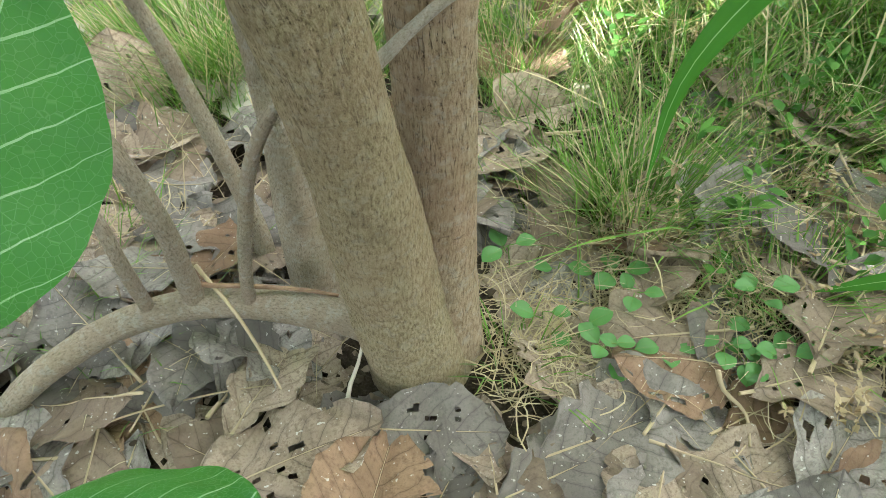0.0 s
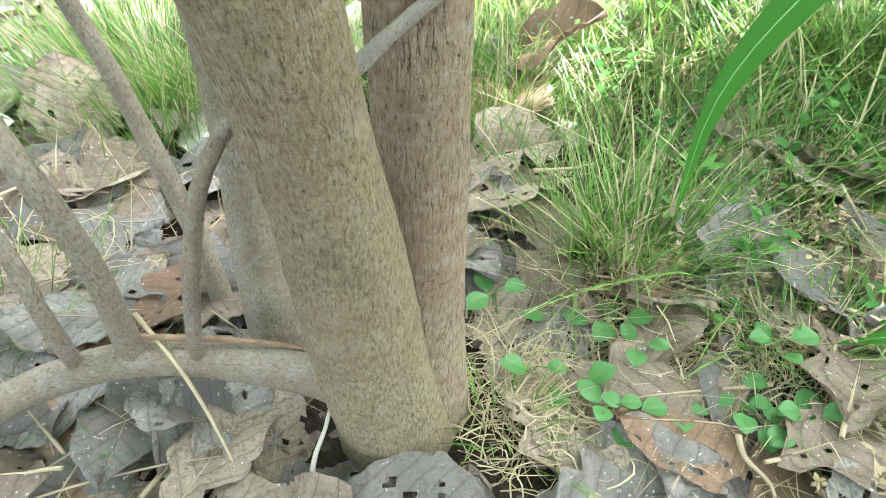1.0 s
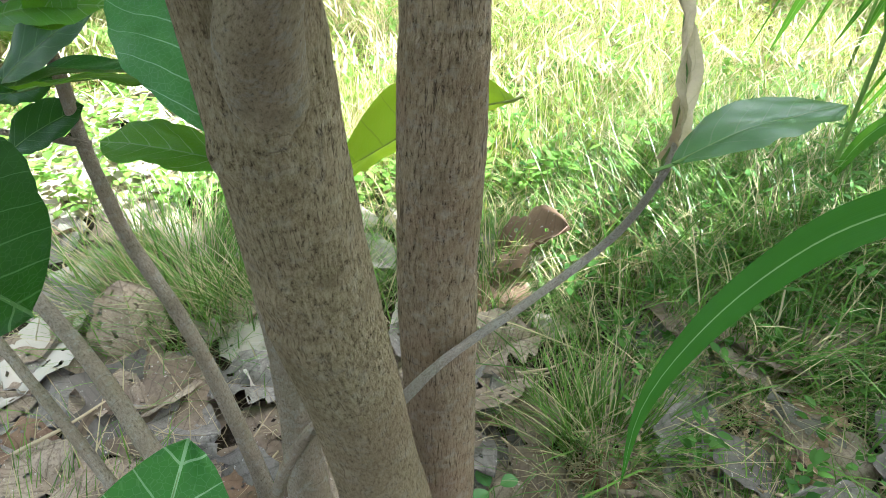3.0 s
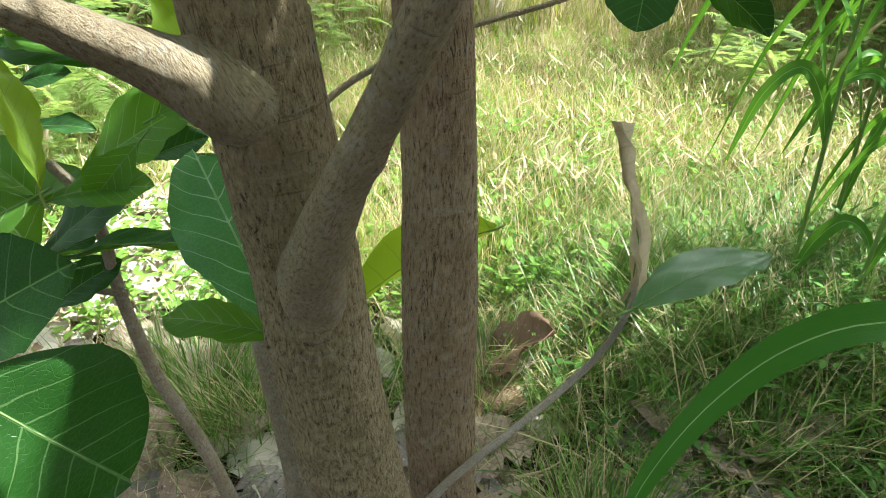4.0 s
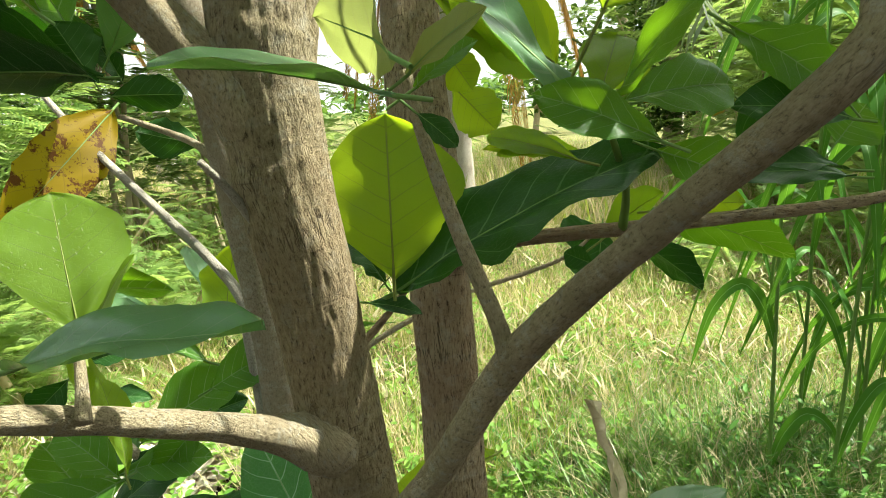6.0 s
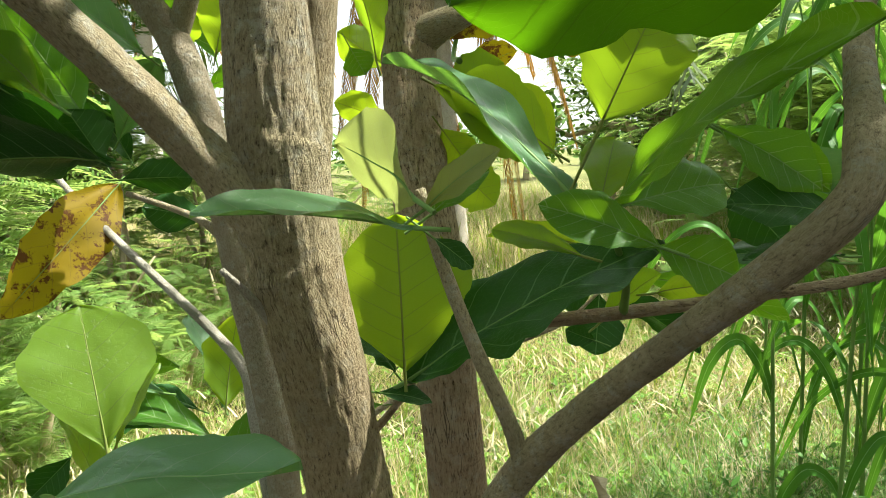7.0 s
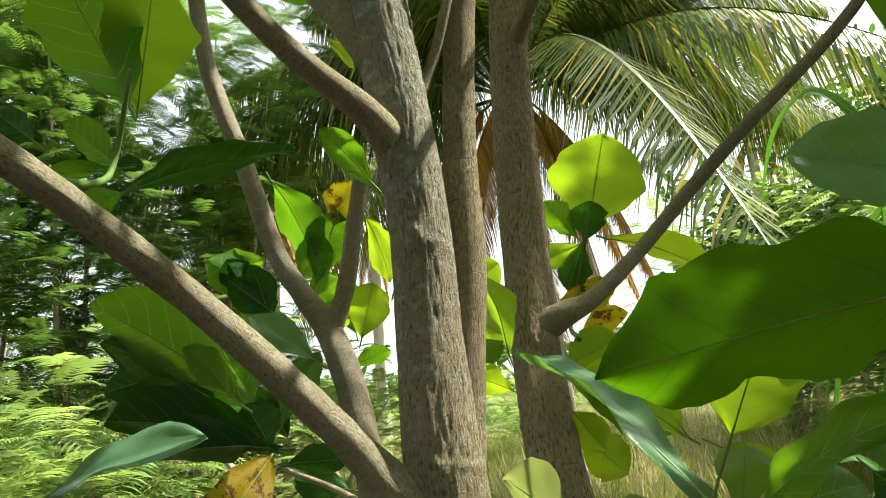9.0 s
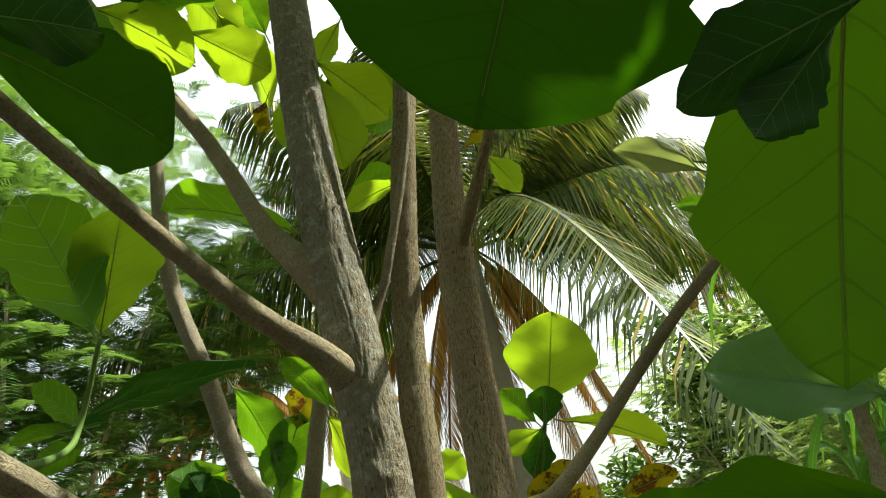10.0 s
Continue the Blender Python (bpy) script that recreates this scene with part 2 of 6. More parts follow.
LEAF_SILVER = leaf_material("leaf_glossy", (0.085, 0.18, 0.088), (0.26, 0.37, 0.18), (0.18, 0.34, 0.03), 0.33, 0.25, veins=0.5, shine=0.5)
LEAF_YELLOW = leaf_material("leaf_yellow", (0.19, 0.125, 0.008), (0.24, 0.17, 0.03), (0.46, 0.36, 0.008), 0.5, 0.55, (0.105, 0.042, 0.010), shine=0.15)
LEAF_OLIVE = leaf_material("leaf_olive", (0.17, 0.20, 0.06), (0.26, 0.26, 0.11), (0.42, 0.42, 0.09), 0.45)
LEAF_SUCKER = leaf_material("leaf_bright", (0.024, 0.115, 0.022), (0.42, 0.62, 0.34), (0.16, 0.40, 0.03), 0.35, 0.35)
DRY = dry_leaf_material("dry_leaf", (0.40, 0.32, 0.24), (0.145, 0.105, 0.074))
DRY_PALE = dry_leaf_material("dry_leaf_pale", (0.66, 0.56, 0.40), (0.44, 0.34, 0.21), 0.4)
DRY_GREY = dry_leaf_material("dry_leaf_grey", (0.34, 0.305, 0.27), (0.125, 0.108, 0.094))
DRY_BROWN = dry_leaf_material("dry_leaf_brown", (0.36, 0.24, 0.155), (0.16, 0.10, 0.062))
GRASS = blade_material("grass_fine", (0.014, 0.055, 0.006), (0.19, 0.33, 0.055), (0.20, 0.40, 0.035), 0.28, 0.38, dry=(0.46, 0.39, 0.22), dry_share=0.22, shine=0.3)
GRASS_FIELD = blade_material("grass_field", (0.085, 0.130, 0.022), (0.30, 0.30, 0.075), (0.43, 0.44, 0.07), dry=(0.54, 0.44, 0.25), dry_share=0.55, patches=(0.40, 0.33, 0.15))
GRASS_TALL = blade_material("grass_tall", (0.09, 0.17, 0.028), (0.30, 0.36, 0.07), (0.42, 0.50, 0.06), dry=(0.54, 0.44, 0.25), dry_share=0.52)
# lighter counterpart of WEED, sunlit brightness put into the colour
FIELD_WEED = blade_material("field_weeds", (0.07, 0.17, 0.03), (0.22, 0.36, 0.07), (0.34, 0.50, 0.07), 0.4)
SEED_HEAD = blade_material("seed_heads", (0.50, 0.42, 0.26), (0.62, 0.55, 0.38), (0.6, 0.52, 0.3))
WEED = blade_material("weed_leaves", (0.018, 0.065, 0.012), (0.11, 0.23, 0.045), (0.15, 0.32, 0.03), 0.3, rough=0.45)
SEEDLING = blade_material("seedling_leaves", (0.040, 0.135, 0.032), (0.12, 0.26, 0.075), (0.15, 0.36, 0.05), 0.28, rough=0.4, shine=0.3)
FEATHER = blade_material("feathery_leaves", (0.026, 0.082, 0.020), (0.11, 0.195, 0.05), (0.21, 0.36, 0.05), 0.40)
FEATHER_LIGHT = blade_material("feathery_leaves_light", (0.075, 0.155, 0.035), (0.23, 0.31, 0.10), (0.42, 0.56, 0.13), 0.5)
FAR_LEAF = blade_material("far_foliage", (0.035, 0.085, 0.02), (0.09, 0.16, 0.03), (0.14, 0.24, 0.03), 0.35)
# besides dry leaflets, the yellow share paints in sunlit highlights on the fronds
PALM_LEAF = blade_material("palm_leaflets", (0.014, 0.036, 0.008), (0.11, 0.145, 0.028), (0.17, 0.23, 0.025), 0.28, 0.3, dry=(0.42, 0.32, 0.07), dry_share=0.12, shine=0.45)
PALM_DRY = blade_material("palm_dry", (0.10, 0.055, 0.02), (0.50, 0.27, 0.05), (0.50, 0.26, 0.03), 0.3)
PALM_OLD = blade_material("palm_old", (0.07, 0.09, 0.015), (0.42, 0.34, 0.05), (0.45, 0.38, 0.04), 0.3, 0.35)
STALK = blade_material("green_stalk", (0.10, 0.19, 0.04), (0.17, 0.26, 0.07), (0.2, 0.3, 0.05), 0.15)
DRY_GRASS = blade_material("dry_grass", (0.26, 0.20, 0.115), (0.50, 0.42, 0.27), (0.5, 0.42, 0.25), 0.2)
CRUMB = blade_material("leaf_crumb", (0.035, 0.026, 0.018), (0.20, 0.155, 0.11), (0.2, 0.15, 0.1), 0.05)
SPRIG = blade_material("withered_weed", (0.16, 0.105, 0.055), (0.44, 0.35, 0.22), (0.4, 0.3, 0.15), 0.15)
DRY_STEM = blade_material("dry_stem", (0.33, 0.25, 0.15), (0.44, 0.36, 0.24), (0.4, 0.3, 0.15), 0.1)


def soil_material():
    n = Nodes("soil_and_litter", 0.95)
    ob = n.coord("Object")
    near = n.noise(ob, 30, 6, 0.7)
    fine = n.noise(ob, 240, 4, 0.7)
    wide = n.noise(ob, 0.6, 4, 0.6)
    c = n.ramp(near, (0.32, (0.018, 0.014, 0.010)), (0.55, (0.042, 0.032, 0.023)), (0.75, (0.10, 0.08, 0.058)))
    c = n.mix(n.ramp(fine, (0.5, 0.0), (0.7, 0.35)), c, (0.12, 0.098, 0.07))
    sep = n.tree.nodes.new("ShaderNodeSeparateXYZ")
    n.link(ob, sep.inputs[0])
    away = n.math("MULTIPLY", n.math("SUBTRACT", sep.outputs[1], 1.6), 0.35, True)
    field = n.ramp(wide, (0.35, (0.05, 0.075, 0.018)), (0.65, (0.14, 0.135, 0.05)))
    field = n.mix(n.ramp(near, (0.4, 0.0), (0.7, 0.6)), field, (0.22, 0.18, 0.075))
    n.colour(n.mix(away, c, field))
    n.bump(n.math("ADD", near, n.math("MULTIPLY", fine, 0.4)), 0.9, 0.012)
    return n.mat


SOIL = soil_material()


# ---- building helpers ----
def mesh_from(name, verts, faces, material, uv=None, smooth=True):
    me = bpy.data.meshes.new(name)
    me.from_pydata([tuple(v) for v in verts], [], [tuple(f) for f in faces])
    me.materials.append(material)
    if uv is not None:
        layer = me.uv_layers.new(name="UVMap")
        idx = np.empty(len(me.loops), dtype=np.int32)
        me.loops.foreach_get("vertex_index", idx)
        layer.data.foreach_set("uv", np.asarray(uv, dtype=np.float32)[idx].ravel())
    if smooth:
        me.polygons.foreach_set("use_smooth", np.ones(len(me.polygons), dtype=bool))
    me.update()
    return me


def part(name, mesh, parent, label=""):
    """One mesh as a part under a thing; the thing's own place is taken off again."""
    ob = new(name, mesh)
    ob.parent = parent
    ob.matrix_parent_inverse = parent.matrix_basis.inverted()
    return tagged(ob, label)


def thing(name, place, label, category, group=""):
    ob = new(name)
    ob.empty_display_size = 0.05
    ob.matrix_basis = Matrix.Translation(place)
    return tagged(ob, label, category, group)


class Heap:
    """Gathers many small faces into one mesh."""

    def __init__(self):
        self.v, self.f, self.n = [], [], 0

    def add(self, verts, faces):
        self.v.append(np.asarray(verts, dtype=float).reshape(-1, 3))
        self.f += [tuple(i + self.n for i in f) for f in faces]
        self.n += len(self.v[-1])

    def mesh(self, name, material, smooth=True):
        return mesh_from(name, np.concatenate(self.v), self.f, material, smooth=smooth)


def spline(points, step):
    """A smooth line through points (x, y, z, radius), in even steps."""
    p = np.array(points, dtype=float)
    p = np.vstack([2 * p[0] - p[1], p, 2 * p[-1] - p[-2]])
    out = []
    for i in range(1, len(p) - 2):
        a, b, c, d = p[i - 1:i + 3]
        k = max(2, int(np.linalg.norm(c[:3] - b[:3]) / step))
        for t in np.arange(k) / k:
            out.append(0.5 * (2 * b + (c - a) * t + (2 * a - 5 * b + 4 * c - d) * t * t + (3 * b - a - 3 * c + d) * t ** 3))
    out.append(p[-2])
    return np.array(out)


def tube(points, sides=12, step=0.01, rough=0.0, rings=(), knots=(), seed=0, even=False):
    """A tapered limb with bark relief: ring scars at heights along it, knots at (along, angle, size)."""
    line = spline(points, step)
    tang = np.gradient(line[:, :3], axis=0)
    tang /= np.linalg.norm(tang, axis=1)[:, None]
    side = np.cross(tang[0], (0.3, 1, 0.1))
    along, verts, uv, faces = 0.0, [], [], []
    for i, (x, y, z, r) in enumerate(line):
        if i:
            along += np.linalg.norm(line[i, :3] - line[i - 1, :3])
        side = side - tang[i] * side.dot(tang[i])
        side /= np.linalg.norm(side)
        over = np.cross(tang[i], side)
        close = [s for s in rings if abs(along - s) < 0.03]
        for j in range(sides + 1):
            a = 2 * math.pi * (j % sides) / sides
            q = 1.0
            for s in close:
                g = along - s - 0.005 * math.sin(a + s * 9) - 0.002 * math.sin(3 * a + s * 20)
                here = min(1.0, max(0.0, 0.45 + 1.6 * noise.noise((math.cos(a) * 1.4, math.sin(a) * 1.4, s * 31))))
                q += here * (0.042 * math.exp(-(g / 0.006) ** 2) - 0.06 * math.exp(-((g - 0.005) / 0.0022) ** 2))
            if rough:
                ca, sa = math.cos(a), math.sin(a)
                k = r / 0.011
                big = noise.noise((ca * 1.3 + seed, sa * 1.3, along * 9))
                furrow = abs(noise.noise((ca * k * 1.6 + seed, sa * k * 1.6, along * 16)))
                fine = noise.noise((ca * k * 3.5, sa * k * 3.5 + seed, along * 55))
                q += 0.05 * big + (rough / r) * (1.6 * min(furrow * 2.2, 0.55) - 0.45 + 0.6 * fine)
                for s, ang, size in knots:
                    da = (a - ang + math.pi) % (2 * math.pi) - math.pi
                    d2 = ((along - s) / size) ** 2 + (da * r / size) ** 2
                    if d2 < 9:
                        q += size / r * 0.45 * (math.exp(-d2) - 1.1 * math.exp(-d2 * 7))
            verts.append(np.array((x, y, z)) + (side * math.cos(a) + over * math.sin(a)) * r * q)
            uv.append((j / sides * 2 * math.pi * r, along))
    w = sides + 1
    for i in range(len(line) - 1):
        for j in range(sides):
            faces.append((i * w + j, i * w + j + 1, (i + 1) * w + j + 1, (i + 1) * w + j))
    for end, flip in ((0, True), (len(line) - 1, False)):
        verts.append(line[end, :3])
        uv.append((0, 0))
        c = len(verts) - 1
        for j in range(sides):
            f = (end * w + j, end * w + j + 1, c)
            faces.append(f[::-1] if flip else f)
    return verts, faces, uv


def limb(name, parent, points, material, sides=14, step=0.01, rough=0.0008, rings=(), knots=(), seed=0, label=""):
    verts, faces, uv = tube(points, sides, step, rough, rings, knots, seed)
    return part(name, mesh_from(name, verts, faces, material, uv), parent, label)


def smooth_step(a, b, v):
    t = np.clip((v - a) / (b - a), 0, 1)
    return t * t * (3 - 2 * t)


def ground_height(x, y):
    """The lie of the ground: nearly flat, a little higher to the right, uneven."""
    x, y = np.asarray(x, dtype=float), np.asarray(y, dtype=float)
    near = np.exp(-(x * x + y * y) / 60.0)
    z = -0.012 + 0.05 * smooth_step(0.1, 0.8, x) * near + 0.02 * smooth_step(0.9, 1.8, y) * near
    return z + near * 0.008 * (np.sin(x * 7.1 + 1.3) * np.sin(y * 6.3) + 0.7 * np.sin(x * 15 + y * 11))


def leaf_shape(base, tip, width, normal, fold=0.12, arch=0.06, ripple=0.02, edge=0.05, widest=0.6, seed=0, rows=18, cols=12, petiole=0.0, crumple=0.0, bite=0.0, holes=0.0):
    """A leaf's blade and its midrib with stalk: half-widths along a full curve, folded on the midrib, arched, rippled; crumple wrinkles a dry one, bite takes pieces from its edge."""
    base, tip = Vector(base), Vector(tip)
    ax = tip - base
    length = ax.length
    ax.normalize()
    nor = Vector(normal)
    nor = (nor - ax * nor.dot(ax)).normalized()
    sid = ax.cross(nor)
    power = math.log(0.5) / math.log(widest)
    off = random.Random(seed).uniform(0, 99)
    verts, uv, faces = [], [], []
    for i in range(rows + 1):
        v = i / rows
        w = width * 0.5 * max(math.sin(math.pi * v ** power), 0.0) ** 0.72
        if v < 0.12:
            w = max(w, width * 0.012)
        mid = base + ax * (v * length) + nor * (arch * length * 4 * v * (1 - v))
        for j in range(cols + 1):
            u = 2 * j / cols - 1
            side = 3.0 if u > 0 else 7.0
            e = 1.0 + (edge * 2 * noise.noise((off, v * 5.5, side)) + edge * 0.9 * noise.noise((off, v * 12, side)) + edge * 0.4 * noise.noise((off, v * 23, side))) * abs(u)
            if bite:
                e -= bite * max(0.0, noise.noise((off + 4, v * 7, side)) - 0.15) * 2.2 * abs(u)
            wob = ripple * length * noise.noise((off + u * 1.2, v * 4.0, 1.7)) * (0.3 + abs(u))
            if crumple:
                wob += crumple * length * (noise.noise((off + u * 2.6, v * 6.5, 5.7)) + 0.5 * abs(noise.noise((off + u * 6, v * 13, 2.2))))
                wob += crumple * length * 1.6 * max(0.0, abs(u) - 0.6) * (1 + 2 * noise.noise((off, v * 3, side)))
            lift = fold * abs(u) * w * (1.6 - 0.6 * abs(u)) * 2 + wob
            verts.append(mid + sid * (u * w * e) + nor * lift)
            uv.append((0.5 + u * 0.5 * (w / (width * 0.5) if width else 1), v))
    n = cols + 1
    for i in range(rows):
        for j in range(cols):
            if holes and noise.noise((off + 9 + j * 0.55, i * 0.45, 3.1)) > 0.62 - holes and 1 < i < rows - 2 and abs(j - cols / 2 + 0.5) > 1:
                continue
            faces.append((i * n + j, i * n + j + 1, (i + 1) * n + j + 1, (i + 1) * n + j))
    # the raised midrib, and a stalk below the blade
    rib, rib_faces, rib_uv = [], [], []
    ks = [-petiole / length] + [k / 9 for k in range(9)]
    for i, k in enumerate(ks):
        r = (0.0019 if k <= 0 else 0.0012 * (1 - 0.8 * k)) * (length / 0.18) ** 0.5 * (1.0 if length < 0.6 else 3.0)
        kk = max(k, 0)
        row = min(rows, round(kk * rows))
        c = (verts[row * n + cols // 2] if k > 0 else base + ax * (k * length)) - nor * (r * 0.35)
        for q in range(5):
            a = q * math.tau / 5
            rib.append(c + sid * (math.cos(a) * r) + nor * (math.sin(a) * r))
            rib_uv.append((0.5, kk))
    for i in range(len(ks) - 1):
        for q in range(5):
            a, b = i * 5 + q, i * 5 + (q + 1) % 5
            rib_faces.append((a, b, b + 5, a + 5))
    return (verts, faces, uv), (rib, rib_faces, rib_uv)


# ---- ground ----
def build_ground():
    """One sheet, fine near the tree and coarse towards the horizon."""
    s = np.concatenate([np.linspace(0, 3, 90), 3 + np.geomspace(0.06, 2500, 45)])
    g = np.concatenate([-s[:0:-1], s])
    xs, ys = np.meshgrid(g, g + 0.6, indexing="ij")
    z = ground_height(xs, ys)
    k = len(g)
    verts = np.stack([xs.ravel(), ys.ravel(), z.ravel()], 1)
    i, j = np.meshgrid(np.arange(k - 1), np.arange(k - 1), indexing="ij")
    a = (i * k + j).ravel()
    faces = np.stack([a, a + k, a + k + 1, a + 1], 1).tolist()
    ob = new("ground", mesh_from("ground", verts, faces, SOIL))
    tagged(ob, "dry brown soil under leaf litter and grassy field", "ground", kind="structure")


build_ground()

# ---- the tree: stems and limbs ----
tree = thing("broadleaf_tree", (-0.03, 0.55, -0.02), "young broadleaf tree with several brown stems and large green leaves", "tree")

limb("trunk", tree, [(-0.018, 0.552, -0.07, 0.088), (-0.022, 0.545, -0.02, 0.072), (-0.032, 0.538, 0.05, 0.063), (-0.045, 0.530, 0.13, 0.058),
                     (-0.061, 0.522, 0.27, 0.052), (-0.074, 0.506, 0.39, 0.0445), (-0.087, 0.488, 0.50, 0.0435), (-0.106, 0.468, 0.63, 0.0440),
                     (-0.117, 0.452, 0.74, 0.0415), (-0.126, 0.432, 0.88, 0.0385), (-0.141, 0.420, 1.02, 0.0365), (-0.153, 0.413, 1.12, 0.0360),
                     (-0.167, 0.412, 1.20, 0.0375), (-0.176, 0.418, 1.31, 0.0385), (-0.179, 0.430, 1.43, 0.0335), (-0.180, 0.436, 1.55, 0.0325),
                     (-0.191, 0.443, 1.69, 0.0330), (-0.206, 0.452, 1.85, 0.0330), (-0.218, 0.462, 2.05, 0.0300), (-0.224, 0.470, 2.28, 0.0290),
                     (-0.235, 0.48, 2.60, 0.0240), (-0.26, 0.50, 3.1, 0.0150)],
     BARK, 120, 0.004, 0.0013, (0.20, 0.72, 0.985, 1.10, 1.30, 1.40, 1.62, 1.79, 1.88, 1.95, 2.06, 2.15, 2.24), ((0.71, 1.8, 0.012), (0.765, 1.35, 0.011), (0.20, 1.9, 0.012), (0.88, 1.1, 0.012), (1.29, 1.3, 0.011), (1.40, 1.65, 0.010), (1.62, 1.7, 0.012), (1.96, 1.3, 0.010)), 3,
     "tan-brown furrowed trunk, leaning")
limb("stem", tree, [(0.012, 0.565, -0.06, 0.060), (0.006, 0.575, 0.05, 0.052), (0.002, 0.585, 0.17, 0.046), (0.002, 0.597, 0.30, 0.0415), (-0.003, 0.604, 0.43, 0.0415),
                    (-0.008, 0.613, 0.56, 0.0420), (-0.008, 0.620, 0.71, 0.0410), (-0.008, 0.628, 0.87, 0.0365), (-0.016, 0.637, 1.02, 0.0365),
                    (-0.020, 0.668, 1.15, 0.0380), (-0.027, 0.730, 1.30, 0.0380), (-0.024, 0.790, 1.46, 0.0375), (-0.016, 0.824, 1.63, 0.0380),
                    (-0.008, 0.845, 1.80, 0.0365), (0.010, 0.868, 2.04, 0.0340), (0.036, 0.886, 2.25, 0.0310), (0.08, 0.91, 2.60, 0.0250), (0.13, 0.93, 3.1, 0.016)],
     BARK_R, 108, 0.004, 0.0013, (0.62, 0.86, 1.16, 1.40, 1.53, 1.75, 1.90, 2.02, 2.12, 2.20), ((0.40, 1.7, 0.012), (0.68, 1.3, 0.009), (0.95, 1.5, 0.010), (1.52, 1.9, 0.010), (1.88, 1.4, 0.009)), 11, "straight reddish-brown furrowed stem")
limb("stem", tree, [(-0.15, 0.60, -0.05, 0.042), (-0.172, 0.64, 0.06, 0.034), (-0.186, 0.675, 0.16, 0.0295), (-0.190, 0.695, 0.25, 0.0265), (-0.202, 0.722, 0.38, 0.0240),
                    (-0.222, 0.754, 0.53, 0.0245), (-0.236, 0.79, 0.70, 0.0240), (-0.252, 0.84, 0.92, 0.0240), (-0.283, 0.872, 1.12, 0.0250), (-0.330, 0.935, 1.38, 0.0270), (-0.372, 0.975, 1.50, 0.0250),
                    (-0.420, 0.974, 1.58, 0.0200), (-0.463, 0.970, 1.66, 0.0190), (-0.514, 0.955, 1.84, 0.0180), (-0.58, 0.95, 2.06, 0.0165), (-0.60, 0.93, 2.35, 0.0145), (-0.62, 0.92, 2.8, 0.010)],
     BARK_S, 28, 0.01, 0.0009, (1.62, 1.75, 2.0), (), 5, "slender smoother stem leaning away behind the trunk")
limb("branch", tree, [(-0.372, 0.978, 1.49, 0.018), (-0.335, 0.965, 1.585, 0.0170), (-0.312, 0.945, 1.68, 0.0160), (-0.292, 0.928, 1.765, 0.0150), (-0.289, 0.924, 1.785, 0.0145)], BARK_B, 18, 0.008, 0.0008, (0.1, 0.2), (), 6, "short broken branch stub")
limb("stem", tree, [(-0.165, 0.440, 1.16, 0.014), (-0.156, 0.452, 1.30, 0.0200), (-0.143, 0.462, 1.42, 0.0205), (-0.131, 0.470, 1.52, 0.0200), (-0.128, 0.475, 1.63, 0.0195),
                    (-0.112, 0.480, 1.80, 0.0185), (-0.088, 0.482, 1.96, 0.0175), (-0.06, 0.49, 2.15, 0.0160), (-0.03, 0.50, 2.6, 0.0130), (0.0, 0.52, 3.0, 0.009)],
     BARK, 28, 0.008, 0.001, (0.28, 0.42, 0.55, 0.68, 0.82), ((0.46, 1.5, 0.008),), 8, "slim upright stem forking from the trunk")
limb("branch", tree, [(-0.138, 0.425, 0.968, 0.0340), (-0.152, 0.402, 0.984, 0.0300), (-0.170, 0.388, 0.995, 0.0205), (-0.193, 0.369, 1.012, 0.0138), (-0.223, 0.338, 1.036, 0.0104), (-0.255, 0.301, 1.061, 0.0092), (-0.290, 0.258, 1.088, 0.0082),
                      (-0.327, 0.208, 1.116, 0.0076), (-0.366, 0.153, 1.146, 0.007), (-0.41, 0.10, 1.19, 0.0065), (-0.45, 0.04, 1.25, 0.006)], BARK_B, 30, 0.004, 0.0011, (0.035, 0.05, 0.12), ((0.05, 1.5, 0.009), (0.055, 4.0, 0.008)), 12, "grey-brown side branch")
limb("branch", tree, [(-0.118, 0.440, 0.785, 0.0240), (-0.117, 0.408, 0.848, 0.0235), (-0.106, 0.374, 0.893, 0.0185), (-0.085, 0.340, 0.950, 0.0132), (-0.056, 0.308, 1.012, 0.0113), (-0.024, 0.268, 1.090, 0.0116), (0.010, 0.225, 1.150, 0.0096),
                      (0.050, 0.175, 1.210, 0.0090), (0.092, 0.130, 1.268, 0.0098), (0.118, 0.150, 1.30, 0.0090), (0.20, 0.25, 1.362, 0.0080), (0.316, 0.371, 1.438, 0.0075), (0.355, 0.39, 1.56, 0.007), (0.400, 0.297, 1.704, 0.0065), (0.410, 0.277, 1.904, 0.006)],
     BARK_B, 28, 0.005, 0.0008, (0.19, 0.42), ((0.22, 3.0, 0.006),), 14, "grey-brown branch reaching outwards and up")
limb("branch", tree, [(-0.165, 0.430, 1.215, 0.0360), (-0.184, 0.412, 1.252, 0.0320), (-0.208, 0.403, 1.284, 0.0230), (-0.246, 0.396, 1.328, 0.0172), (-0.294, 0.377, 1.386, 0.0155), (-0.342, 0.347, 1.442, 0.0145), (-0.391, 0.305, 1.497, 0.0135), (-0.441, 0.251, 1.551, 0.0125), (-0.491, 0.186, 1.603, 0.012), (-0.60, 0.10, 1.73, 0.011)],
     BARK_B, 30, 0.005, 0.0011, (0.055, 0.075, 0.2), ((0.07, 2.0, 0.010),), 16, "stout side branch rising outwards")
